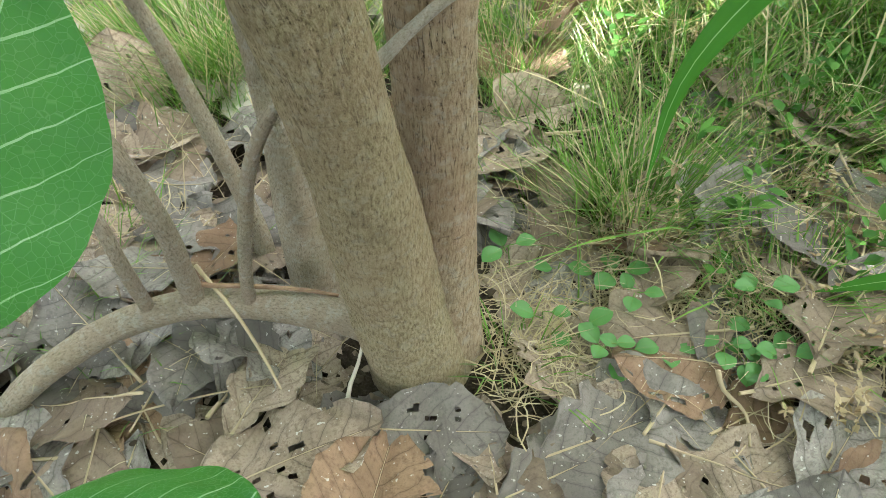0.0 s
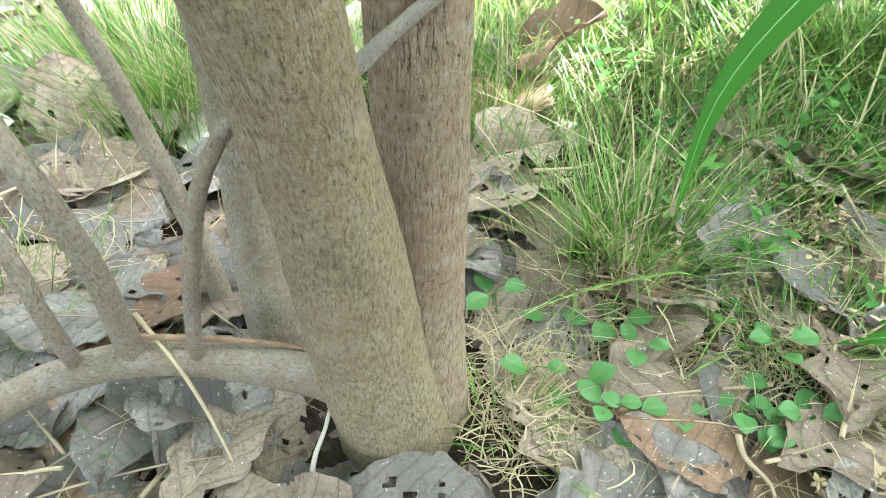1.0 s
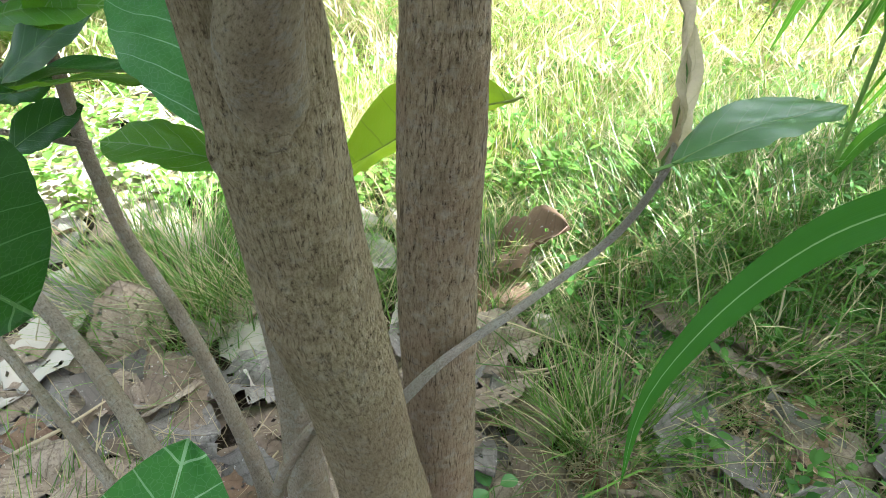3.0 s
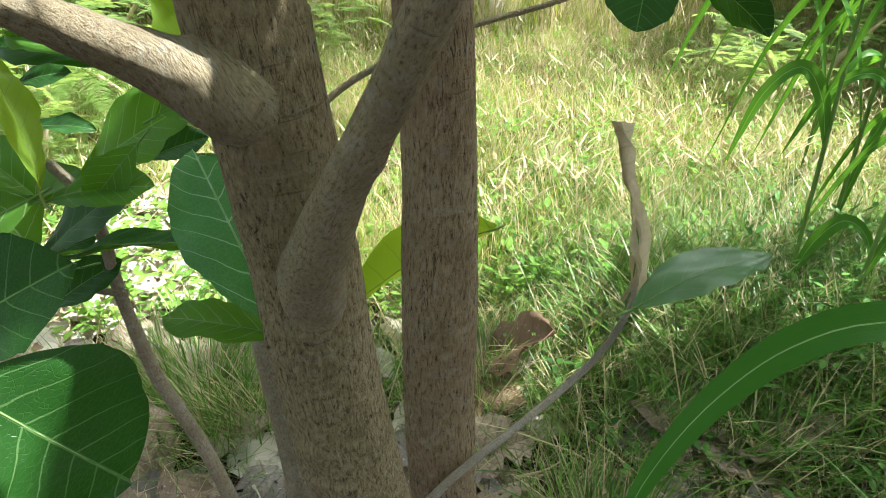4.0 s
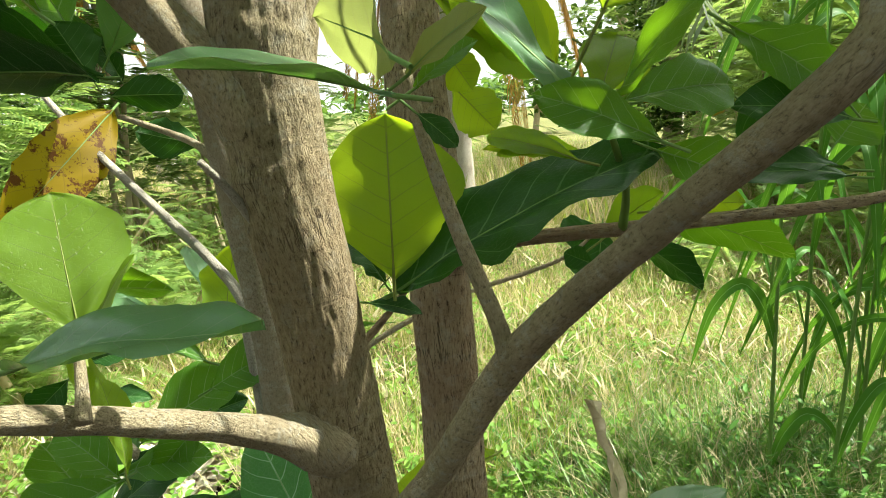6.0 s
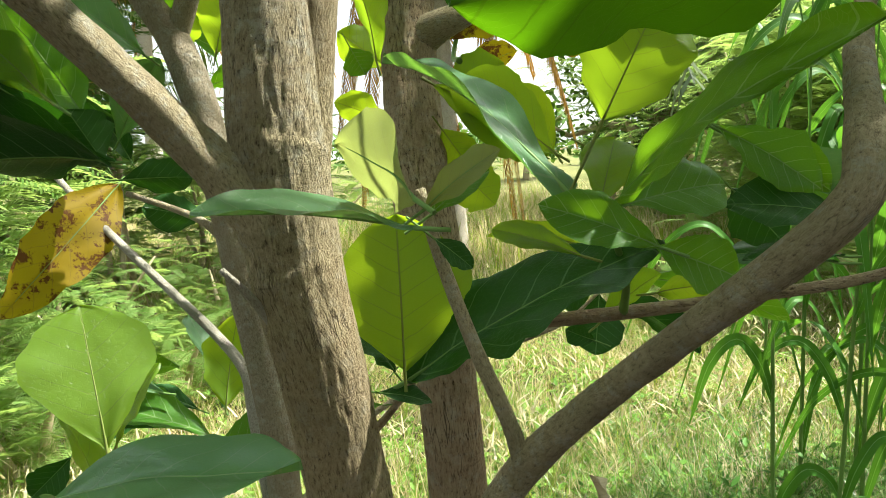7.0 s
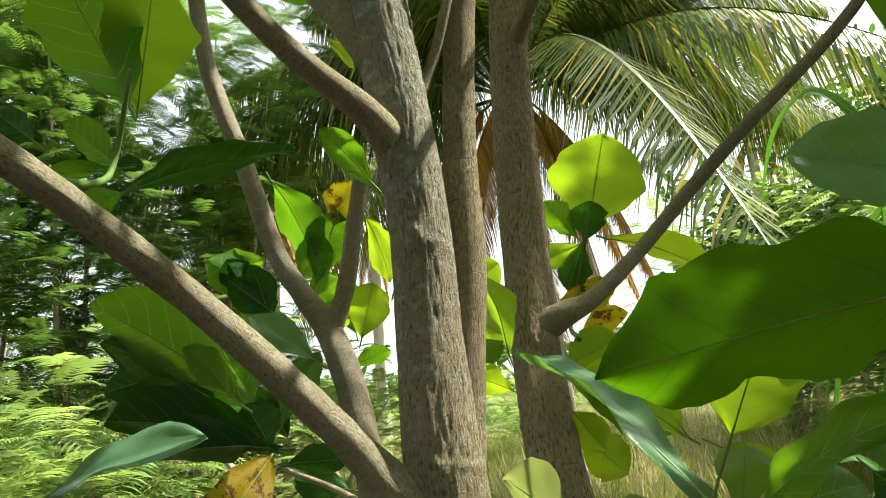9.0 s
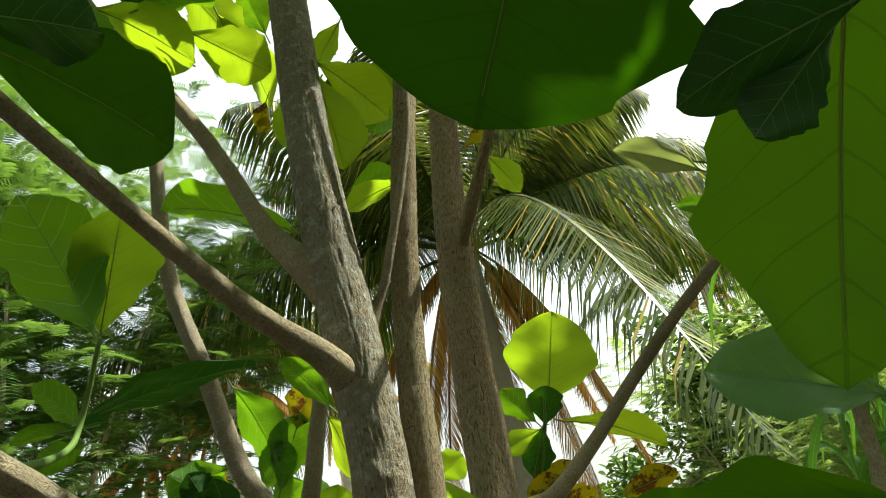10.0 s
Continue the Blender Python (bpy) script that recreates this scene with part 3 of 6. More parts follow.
limb("branch", tree, [(-0.195, 0.440, 1.640, 0.0230), (-0.226, 0.388, 1.668, 0.0155), (-0.29, 0.335, 1.715, 0.0118), (-0.383, 0.258, 1.808, 0.0100), (-0.452, 0.198, 1.879, 0.0095), (-0.54, 0.12, 1.97, 0.009)],
     BARK_B, 20, 0.007, 0.0007, (), (), 18, "dark rising side branch")
limb("branch", tree, [(-0.210, 0.452, 1.760, 0.0257), (-0.245, 0.455, 1.812, 0.0203), (-0.290, 0.470, 1.88, 0.0146), (-0.375, 0.50, 2.065, 0.0120), (-0.53, 0.52, 2.32, 0.0110), (-0.62, 0.55, 2.5, 0.01)], BARK_B, 20, 0.008, 0.0007, (0.3,), (), 20)
limb("branch", tree, [(-0.175, 0.455, 1.69, 0.008), (-0.150, 0.460, 1.745, 0.0068), (-0.128, 0.455, 1.81, 0.0060), (-0.095, 0.45, 1.92, 0.0056), (-0.07, 0.45, 2.04, 0.005), (-0.05, 0.46, 2.3, 0.004)], BARK_B, 14, 0.008, 0.0004, (0.1, 0.2), (), 21)
limb("branch", tree, [(0.006, 0.860, 1.965, 0.0189), (0.030, 0.80, 2.00, 0.0142), (0.055, 0.70, 2.04, 0.0110), (0.085, 0.60, 2.09, 0.009), (0.13, 0.52, 2.12, 0.008), (0.2, 0.42, 2.2, 0.006)], BARK_R, 18, 0.008, 0.0006, (0.05,), (), 22)
limb("branch", tree, [(-0.02, 0.785, 1.455, 0.0284), (0.022, 0.757, 1.475, 0.0203), (0.065, 0.752, 1.493, 0.0140), (0.150, 0.760, 1.560, 0.0115), (0.225, 0.735, 1.635, 0.0110), (0.305, 0.665, 1.715, 0.0095), (0.392, 0.569, 1.796, 0.0085), (0.44, 0.51, 1.86, 0.007)],
     BARK_B, 20, 0.007, 0.0008, (0.07, 0.2, 0.33), (), 24, "grey side branch with swollen nodes")
limb("branch", tree, [(-0.012, 0.645, 1.075, 0.018), (0.018, 0.595, 1.098, 0.0125), (0.045, 0.535, 1.118, 0.0085), (0.085, 0.50, 1.128, 0.0075), (0.18, 0.49, 1.133, 0.0070), (0.27, 0.486, 1.138, 0.0066), (0.43, 0.478, 1.152, 0.0060), (0.60, 0.46, 1.20, 0.0055), (0.75, 0.42, 1.28, 0.005)],
     BARK_R, 16, 0.008, 0.0006, (0.02,), (), 26, "thin dark side branch with leaves")
limb("branch", tree, [(-0.05, 0.53, 0.455, 0.0065), (0.006, 0.556, 0.497, 0.0048), (0.085, 0.590, 0.535, 0.0042), (0.155, 0.622, 0.572, 0.0044), (0.185, 0.612, 0.625, 0.0040), (0.200, 0.596, 0.688, 0.0032), (0.204, 0.60, 0.715, 0.002)],
     BARK_DEAD, 14, 0.006, 0.0006, (0.07, 0.2), (), 28, "thin dead grey branch")
limb("branch", tree, [(-0.022, 0.262, 1.092, 0.0075), (-0.030, 0.266, 1.125, 0.0055), (-0.050, 0.284, 1.180, 0.0050), (-0.066, 0.300, 1.235, 0.0046), (-0.078, 0.300, 1.280, 0.0042)], BARK_B, 12, 0.006, 0.0004, (0.05, 0.12), (), 30, "thin twig ending in young leaves")
limb("branch", tree, [(-0.29, 0.88, 1.17, 0.010), (-0.34, 0.93, 1.212, 0.0065), (-0.40, 0.985, 1.235, 0.0055), (-0.485, 1.04, 1.262, 0.005)], BARK_B, 12, 0.01, 0.0004, (), (), 31)
limb("branch", tree, [(-0.268, 0.85, 0.78, 0.013), (-0.29, 0.895, 0.905, 0.0105), (-0.302, 0.92, 0.972, 0.0095), (-0.35, 0.955, 1.03, 0.0080), (-0.425, 1.0, 1.10, 0.0075), (-0.589, 1.169, 1.217, 0.0068), (-0.748, 1.351, 1.34, 0.006), (-0.86, 1.47, 1.43, 0.005)], BARK_DEAD, 14, 0.01, 0.0005, (0.2, 0.4), (), 32, "pale thin branch rising behind the trunk")
limb("branch", tree, [(-0.185, 0.40, 1.165, 0.0045), (-0.205, 0.38, 1.203, 0.0034), (-0.219, 0.364, 1.225, 0.0026)], BARK_DEAD, 10, 0.006, 0.0003, (), (), 33, "small dead grey twig")
limb("branch", tree, [(-0.240, 0.815, 0.76, 0.009), (-0.19, 0.88, 0.80, 0.0058), (-0.119, 0.950, 0.850, 0.0052), (-0.032, 0.970, 0.893, 0.0048), (0.079, 1.000, 0.928, 0.0044), (0.184, 1.000, 0.956, 0.0040), (0.269, 1.000, 0.985, 0.0035), (0.344, 1.010, 1.039, 0.0030)], BARK_B, 12, 0.01, 0.0004, (0.2, 0.35), (), 41, "thin grey branch passing behind the stem")
limb("twig", tree, [(-0.125, 0.46, 1.035, 0.005), (-0.098, 0.465, 1.06, 0.0036), (-0.075, 0.463, 1.088, 0.0030), (-0.063, 0.462, 1.105, 0.0026)], BARK_R, 10, 0.006, 0.0002, (), (), 50)
limb("twig", tree, [(0.150, 0.49, 1.132, 0.005), (0.135, 0.45, 1.175, 0.0036), (0.098, 0.39, 1.222, 0.0030), (0.072, 0.358, 1.252, 0.0026), (0.071, 0.357, 1.268, 0.0022)], STALK, 10, 0.01, 0, (), (), 51)
limb("twig", tree, [(-0.462, 0.26, 1.572, 0.005), (-0.466, 0.344, 1.60, 0.0034), (-0.468, 0.375, 1.635, 0.0030), (-0.437, 0.341, 1.708, 0.0024)], STALK, 10, 0.01, 0, (), (), 52)
limb("twig", tree, [(0.06, 0.86, 1.44, 0.005), (0.084, 1.03, 1.484, 0.0040), (0.12, 0.967, 1.629, 0.0032), (0.123, 0.955, 1.68, 0.0025)], STALK, 10, 0.01, 0, (), (), 53)
limb("twig", tree, [(-0.272, 0.247, 1.09, 0.005), (-0.276, 0.262, 1.108, 0.0036), (-0.279, 0.272, 1.128, 0.0030)], BARK_B, 10, 0.006, 0, (), (), 54)
limb("root", tree, [(-0.055, 0.532, 0.075, 0.030), (-0.100, 0.538, 0.088, 0.0235), (-0.150, 0.546, 0.094, 0.0215), (-0.225, 0.558, 0.094, 0.0205), (-0.305, 0.558, 0.090, 0.0200), (-0.375, 0.538, 0.086, 0.0190),
                    (-0.435, 0.506, 0.075, 0.0180), (-0.51, 0.46, 0.035, 0.0165), (-0.57, 0.42, -0.03, 0.015)], BARK_S, 30, 0.007, 0.001, (0.12, 0.3), (), 35, "arching root sucker close to the ground")
limb("sucker", tree, [(-0.305, 0.560, 0.095, 0.0150), (-0.300, 0.552, 0.16, 0.0130), (-0.288, 0.535, 0.24, 0.0118), (-0.296, 0.535, 0.315, 0.0112), (-0.325, 0.555, 0.365, 0.0108), (-0.42, 0.66, 0.40, 0.010), (-0.54, 0.77, 0.445, 0.0095), (-0.70, 0.90, 0.52, 0.008)], BARK_S, 18, 0.008, 0.0007, (0.1, 0.22), (), 36)
limb("sucker", tree, [(-0.36, 0.545, 0.09, 0.0095), (-0.352, 0.53, 0.20, 0.0085), (-0.365, 0.545, 0.262, 0.008), (-0.46, 0.63, 0.33, 0.007), (-0.6, 0.75, 0.42, 0.006)], BARK_S, 16, 0.008, 0.0006, (), (), 37)
limb("sucker", tree, [(-0.235, 0.556, 0.09, 0.0085), (-0.222, 0.540, 0.16, 0.0080), (-0.203, 0.535, 0.25, 0.0078), (-0.178, 0.535, 0.34, 0.0072), (-0.150, 0.538, 0.395, 0.0070), (-0.128, 0.545, 0.42, 0.0066), (-0.11, 0.56, 0.44, 0.006)], BARK_S, 16, 0.007, 0.0006, (0.3,), (), 38)
limb("sucker", tree, [(-0.255, 0.70, -0.03, 0.017), (-0.272, 0.725, 0.10, 0.0135), (-0.344, 0.784, 0.318, 0.0108), (-0.41, 0.824, 0.455, 0.0100), (-0.425, 0.83, 0.52, 0.0095), (-0.44, 0.84, 0.60, 0.0088), (-0.455, 0.857, 0.717, 0.008), (-0.5, 0.87, 0.78, 0.007)], BARK_S, 18, 0.008, 0.0006, (0.50, 0.62), (), 39)
limb("sucker", tree, [(-0.425, 0.828, 0.60, 0.006), (-0.46, 0.83, 0.605, 0.0048), (-0.55, 0.85, 0.61, 0.004), (-0.65, 0.88, 0.63, 0.0035)], BARK_S, 12, 0.008, 0.0004, (), (), 40)


RIB = blade_material("leaf_rib", (0.14, 0.25, 0.07), (0.20, 0.31, 0.10), (0.2, 0.3, 0.08), 0.15)
RIB_YOUNG = blade_material("leaf_rib_young", (0.16, 0.20, 0.05), (0.22, 0.25, 0.07), (0.2, 0.25, 0.05), 0.15)


def leaf(base, tip, width, normal, material=LEAF, fold=0.12, arch=0.06, ripple=0.05, edge=0.11, widest=0.6, seed=0, petiole=0.02, crumple=0.006, bite=0.0, label="", whole=True):
    fine = (28, 14) if whole else (8, 6)
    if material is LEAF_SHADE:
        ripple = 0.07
    blade, rib = leaf_shape(base, tip, width, normal, fold, arch, ripple, edge, widest, seed, *fine, petiole, crumple if whole else 0.0, bite)
    ob = part("leaf", mesh_from("leaf", *blade[:2], material, blade[2]), tree, label)
    if whole:
        part("midrib", mesh_from("midrib", *rib[:2], RIB if material not in (LEAF_YOUNG, LEAF_SHADE, LEAF_MID, LEAF_CLEAR) else RIB_YOUNG), ob)



# young leaves on the twig above the outer branch
leaf((-0.089, 0.226, 1.263), (-0.202, 0.204, 1.278), 0.049, (0.17, -0.20, 0.97), LEAF_SILVER, seed=1, arch=0.03)
leaf((-0.091, 0.204, 1.280), (-0.130, 0.302, 1.312), 0.055, (0.93, 0.32, 0.16), LEAF_OLIVE, seed=2, fold=0.05)
leaf((-0.082, 0.234, 1.273), (-0.042, 0.217, 1.303), 0.024, (-0.62, -0.61, 0.49), LEAF_OLIVE, seed=3)
leaf((-0.076, 0.258, 1.267), (-0.040, 0.253, 1.291), 0.022, (-0.49, -0.59, 0.64), LEAF, seed=4)
leaf((-0.077, 0.249, 1.254), (-0.054, 0.249, 1.234), 0.015, (0.20, -0.96, 0.20), LEAF_DARK, seed=5)

# whorl between the two stems
leaf((-0.083, 0.435, 1.112), (-0.083, 0.438, 1.253), 0.119, (0.04, 1.00, -0.02), LEAF_YOUNG, seed=6, fold=0.03, arch=-0.04, edge=0.08, widest=0.56)
leaf((-0.080, 0.456, 1.094), (0.147, 0.397, 1.217), 0.095, (-0.51, -0.46, 0.73), LEAF_DARK, seed=7, edge=0.22, arch=0.05, widest=0.5)
leaf((-0.089, 0.478, 1.096), (-0.123, 0.492, 1.143), 0.036, (0.43, -0.73, 0.53), LEAF_DARK, seed=8)
leaf((-0.110, 0.459, 1.085), (-0.058, 0.449, 1.073), 0.022, (0.11, -0.48, 0.87), LEAF_DARK, seed=9)
leaf((-0.081, 0.479, 1.106), (-0.063, 0.482, 1.124), 0.017, (-0.04, -0.98, 0.18), LEAF_DARK, seed=10)
leaf((-0.095, 0.593, 1.019), (-0.122, 0.596, 1.017), 0.008, (-0.13, -0.52, 0.85), LEAF, seed=11)

# leaves on the thin side branch
leaf((0.075, 0.359, 1.322), (0.124, 0.357, 1.419), 0.082, (-0.43, -0.90, -0.11), LEAF_YOUNG, seed=12, fold=0.06, widest=0.52, petiole=0.065)
leaf((0.080, 0.354, 1.256), (0.132, 0.155, 1.358), 0.058, (-0.39, -0.63, 0.67), LEAF, seed=13, widest=0.5)
leaf((0.052, 0.366, 1.264), (-0.068, 0.680, 1.422), 0.060, (0.35, -0.70, 0.62), LEAF_SILVER, seed=14, widest=0.55, arch=0.05)
leaf((0.098, 0.307, 1.228), (0.011, 0.327, 1.263), 0.040, (-0.34, -0.81, 0.47), LEAF, seed=15)
leaf((0.084, 0.352, 1.255), (0.195, 0.384, 1.266), 0.053, (-0.45, -0.82, 0.36), LEAF, seed=16, edge=0.1)
leaf((0.121, 0.608, 1.298), (0.007, 0.667, 1.382), 0.101, (0.65, 0.61, 0.45), LEAF_YOUNG, seed=17)
leaf((0.139, 0.666, 1.301), (0.088, 0.684, 1.386), 0.060, (0.79, 0.49, 0.37), LEAF_YOUNG, seed=18)
leaf((0.042, 0.862, 1.289), (0.104, 0.845, 1.222), 0.079, (0.21, 0.98, -0.06), LEAF_YOUNG, seed=19)
leaf((0.285, 0.361, 1.236), (0.190, 0.377, 1.249), 0.048, (-0.05, -0.79, 0.61), LEAF_DARK, seed=20)
leaf((0.282, 0.356, 1.196), (0.202, 0.369, 1.202), 0.032, (-0.00, -0.47, 0.88), LEAF_DARK, seed=21)
leaf((0.223, 0.430, 1.309), (0.316, 0.409, 1.252), 0.050, (0.53, 0.52, 0.67), LEAF, seed=22)
leaf((0.335, 0.426, 1.246), (0.295, 0.438, 1.295), 0.032, (-0.47, -0.87, -0.17), LEAF_SILVER, seed=23)
leaf((0.142, 0.546, 1.197), (0.040, 0.563, 1.208), 0.042, (0.19, 0.60, 0.78), LEAF_YOUNG, seed=24)
leaf((0.125, 0.533, 1.197), (0.022, 0.550, 1.214), 0.042, (0.22, 0.51, 0.83), LEAF_YOUNG, seed=25)
leaf((0.100, 0.448, 1.301), (0.150, 0.437, 1.272), 0.037, (0.25, 0.97, 0.06), LEAF_YOUNG, seed=26)
leaf((0.365, 1.004, 1.025), (0.504, 0.942, 0.917), 0.084, (0.63, 0.62, 0.47), LEAF_DARK, seed=27, edge=0.14)
leaf((0.337, 1.009, 1.028), (0.317, 0.981, 0.920), 0.101, (0.35, 0.89, -0.29), LEAF_DARK, seed=28, edge=0.1)
leaf((0.326, 1.013, 1.036), (0.260, 1.017, 1.019), 0.060, (0.12, 0.97, -0.22), LEAF_DARK, seed=29)
leaf((0.401, 0.972, 1.064), (0.660, 0.910, 0.971), 0.118, (0.39, 0.69, 0.61), LEAF, seed=30, fold=0.05)
leaf((0.197, 0.514, 1.144), (0.290, 0.502, 1.149), 0.052, (0.11, 0.94, 0.31), LEAF_YOUNG, seed=31)
leaf((0.149, 0.543, 1.110), (0.221, 0.546, 1.158), 0.052, (-0.29, 0.88, 0.38), LEAF_YOUNG, seed=32)
leaf((0.429, 0.520, 1.167), (0.288, 0.541, 1.174), 0.043, (-0.06, -0.62, 0.78), LEAF_DARK, seed=33)
leaf((0.289, 0.521, 1.251), (0.335, 0.498, 1.193), 0.070, (0.52, 0.85, 0.08), LEAF_DARK, seed=34)
leaf((0.367, 0.477, 1.208), (0.401, 0.483, 1.245), 0.063, (0.34, 0.83, -0.44), LEAF, seed=35)
leaf((0.170, 0.615, 1.065), (0.135, 0.625, 1.080), 0.032, (-0.26, -0.96, 0.03), LEAF_DARK, seed=36)

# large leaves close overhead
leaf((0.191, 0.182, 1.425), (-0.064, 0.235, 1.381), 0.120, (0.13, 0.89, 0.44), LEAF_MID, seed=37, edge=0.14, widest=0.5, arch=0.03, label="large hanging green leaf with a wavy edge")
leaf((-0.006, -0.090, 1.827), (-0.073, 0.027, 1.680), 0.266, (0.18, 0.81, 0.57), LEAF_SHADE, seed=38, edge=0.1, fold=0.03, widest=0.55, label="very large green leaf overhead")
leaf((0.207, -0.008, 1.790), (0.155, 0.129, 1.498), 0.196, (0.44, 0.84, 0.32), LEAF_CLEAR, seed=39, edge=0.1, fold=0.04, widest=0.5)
leaf((0.145, -0.043, 1.685), (0.031, -0.014, 1.648), 0.061, (-0.10, 0.62, 0.78), LEAF_DARK, seed=40, edge=0.12)
leaf((0.134, -0.028, 1.680), (0.078, 0.001, 1.630), 0.049, (0.23, 0.93, 0.28), LEAF_DARK, seed=41, edge=0.16)
leaf((0.299, 0.288, 1.503), (0.163, 0.344, 1.564), 0.099, (-0.29, -0.93, 0.22), LEAF_SILVER, seed=42)
leaf((0.239, 0.331, 1.788), (0.141, 0.323, 1.828), 0.043, (0.01, -0.98, -0.17), LEAF_OLIVE, seed=43)
leaf((0.303, 0.409, 1.770), (0.235, 0.410, 1.784), 0.028, (-0.01, -1.00, -0.00), LEAF, seed=44)

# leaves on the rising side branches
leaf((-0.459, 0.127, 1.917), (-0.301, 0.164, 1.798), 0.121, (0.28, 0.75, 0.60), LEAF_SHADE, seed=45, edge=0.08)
leaf((-0.436, 0.081, 1.892), (-0.327, 0.085, 1.856), 0.069, (0.24, 0.55, 0.80), LEAF_DARK, seed=46)
leaf((-0.670, 0.854, 1.916), (-0.595, 0.755, 2.117), 0.156, (-0.34, 0.79, 0.51), LEAF_YOUNG, seed=47, fold=0.05)
leaf((-0.667, 0.819, 1.907), (-0.780, 0.749, 2.173), 0.185, (0.01, 0.97, 0.26), LEAF, seed=48, fold=0.04)
leaf((-0.673, 0.807, 1.746), (-0.377, 0.781, 1.784), 0.090, (-0.11, 0.18, 0.98), LEAF_DARK, seed=49, widest=0.5, arch=0.05)
leaf((-0.482, 0.404, 1.634), (-0.555, 0.406, 1.630), 0.029, (-0.05, 0.35, 0.93), LEAF, seed=50)
leaf((-0.482, 0.403, 1.637), (-0.532, 0.394, 1.687), 0.043, (0.30, 0.84, 0.46), LEAF, seed=51)
leaf((-0.491, 0.404, 1.635), (-0.453, 0.403, 1.637), 0.019, (-0.02, 0.68, 0.73), LEAF_DARK, seed=52)
leaf((-0.586, 0.435, 1.687), (-0.632, 0.428, 1.728), 0.037, (-0.15, 0.99, 0.02), LEAF_DARK, seed=53)
leaf((-0.511, 0.475, 1.633), (-0.571, 0.481, 1.615), 0.035, (-0.07, 0.87, 0.49), LEAF, seed=54)
leaf((-0.237, 0.596, 1.650), (-0.304, 0.593, 1.729), 0.052, (0.53, 0.71, 0.47), LEAF, seed=55)
leaf((-0.237, 0.542, 1.642), (-0.294, 0.528, 1.711), 0.045, (0.29, 0.87, 0.41), LEAF, seed=56)
leaf((-0.518, 0.459, 2.296), (-0.377, 0.491, 2.191), 0.107, (0.39, 0.59, 0.71), LEAF_YOUNG, seed=57)
leaf((-0.394, 0.509, 2.277), (-0.271, 0.534, 2.192), 0.096, (0.17, 0.85, 0.50), LEAF_YOUNG, seed=58)
leaf((-0.445, 0.457, 2.282), (-0.304, 0.432, 2.304), 0.087, (-0.11, 0.24, 0.96), LEAF, seed=59)
leaf((-0.350, 0.534, 2.332), (-0.311, 0.580, 2.221), 0.077, (-0.04, 0.93, 0.37), LEAF_YOUNG, seed=60)
leaf((-0.534, 0.372, 2.247), (-0.483, 0.409, 2.154), 0.079, (-0.12, 0.94, 0.31), LEAF, seed=61)
leaf((-0.403, 0.513, 2.391), (-0.325, 0.556, 2.279), 0.096, (0.08, 0.91, 0.40), LEAF_YOUNG, seed=62)
leaf((-0.306, 0.677, 2.251), (-0.329, 0.697, 2.211), 0.031, (-0.19, 0.83, 0.53), LEAF_YELLOW, seed=63)
leaf((-0.063, 0.667, 2.215), (-0.140, 0.655, 2.258), 0.073, (0.19, 0.81, 0.55), LEAF_YOUNG, seed=64)
leaf((-0.203, 0.581, 2.194), (-0.277, 0.627, 2.110), 0.072, (-0.41, 0.61, 0.68), LEAF_YOUNG, seed=65)

# leaves on the leaning stem behind
leaf((-0.479, 1.019, 1.820), (-0.408, 1.051, 1.662), 0.109, (0.37, 0.86, 0.34), LEAF, seed=66)
leaf((-0.363, 1.038, 1.719), (-0.321, 1.020, 1.805), 0.079, (-0.14, 0.95, 0.27), LEAF_YELLOW, seed=67)
leaf((-0.408, 1.061, 1.612), (-0.349, 1.032, 1.746), 0.092, (-0.30, 0.90, 0.32), LEAF, seed=68)
leaf((-0.500, 1.065, 1.598), (-0.624, 1.051, 1.677), 0.097, (-0.08, 1.00, 0.05), LEAF, seed=69)
leaf((-0.545, 1.065, 1.603), (-0.584, 1.051, 1.674), 0.068, (-0.23, 0.97, 0.07), LEAF_DARK, seed=70)
leaf((-0.299, 1.034, 1.735), (-0.261, 1.062, 1.598), 0.090, (0.57, 0.76, 0.31), LEAF_YOUNG, seed=71)
leaf((-0.328, 1.085, 1.493), (-0.295, 1.062, 1.601), 0.091, (-0.08, 0.97, 0.23), LEAF_YOUNG, seed=72)
leaf((-0.435, 1.070, 1.570), (-0.361, 1.059, 1.619), 0.068, (-0.02, 0.97, 0.26), LEAF, seed=73)
leaf((-0.350, 1.096, 1.439), (-0.272, 1.090, 1.463), 0.051, (-0.15, 0.72, 0.67), LEAF, seed=74)
leaf((-0.442, 1.061, 1.615), (-0.382, 1.043, 1.699), 0.079, (-0.12, 0.95, 0.29), LEAF, seed=75)
leaf((-0.417, 1.082, 1.512), (-0.355, 1.071, 1.562), 0.068, (-0.01, 0.97, 0.24), LEAF_YOUNG, seed=76)
leaf((-0.354, 0.739, 1.439), (-0.447, 0.725, 1.513), 0.054, (0.36, -0.89, 0.29), LEAF_SILVER, seed=77)
leaf((-0.481, 0.788, 1.387), (-0.716, 0.787, 1.563), 0.162, (0.33, 0.83, 0.44), LEAF, seed=78)
leaf((-0.493, 0.777, 1.401), (-0.565, 0.775, 1.481), 0.059, (0.24, 0.94, 0.25), LEAF_YOUNG, seed=79)
leaf((-0.533, 0.841, 1.391), (-0.725, 0.843, 1.508), 0.124, (0.26, 0.87, 0.41), LEAF_DARK, seed=80)
leaf((-0.439, 0.842, 1.309), (-0.722, 0.855, 1.381), 0.161, (0.21, 0.69, 0.69), LEAF_DARK, seed=81)
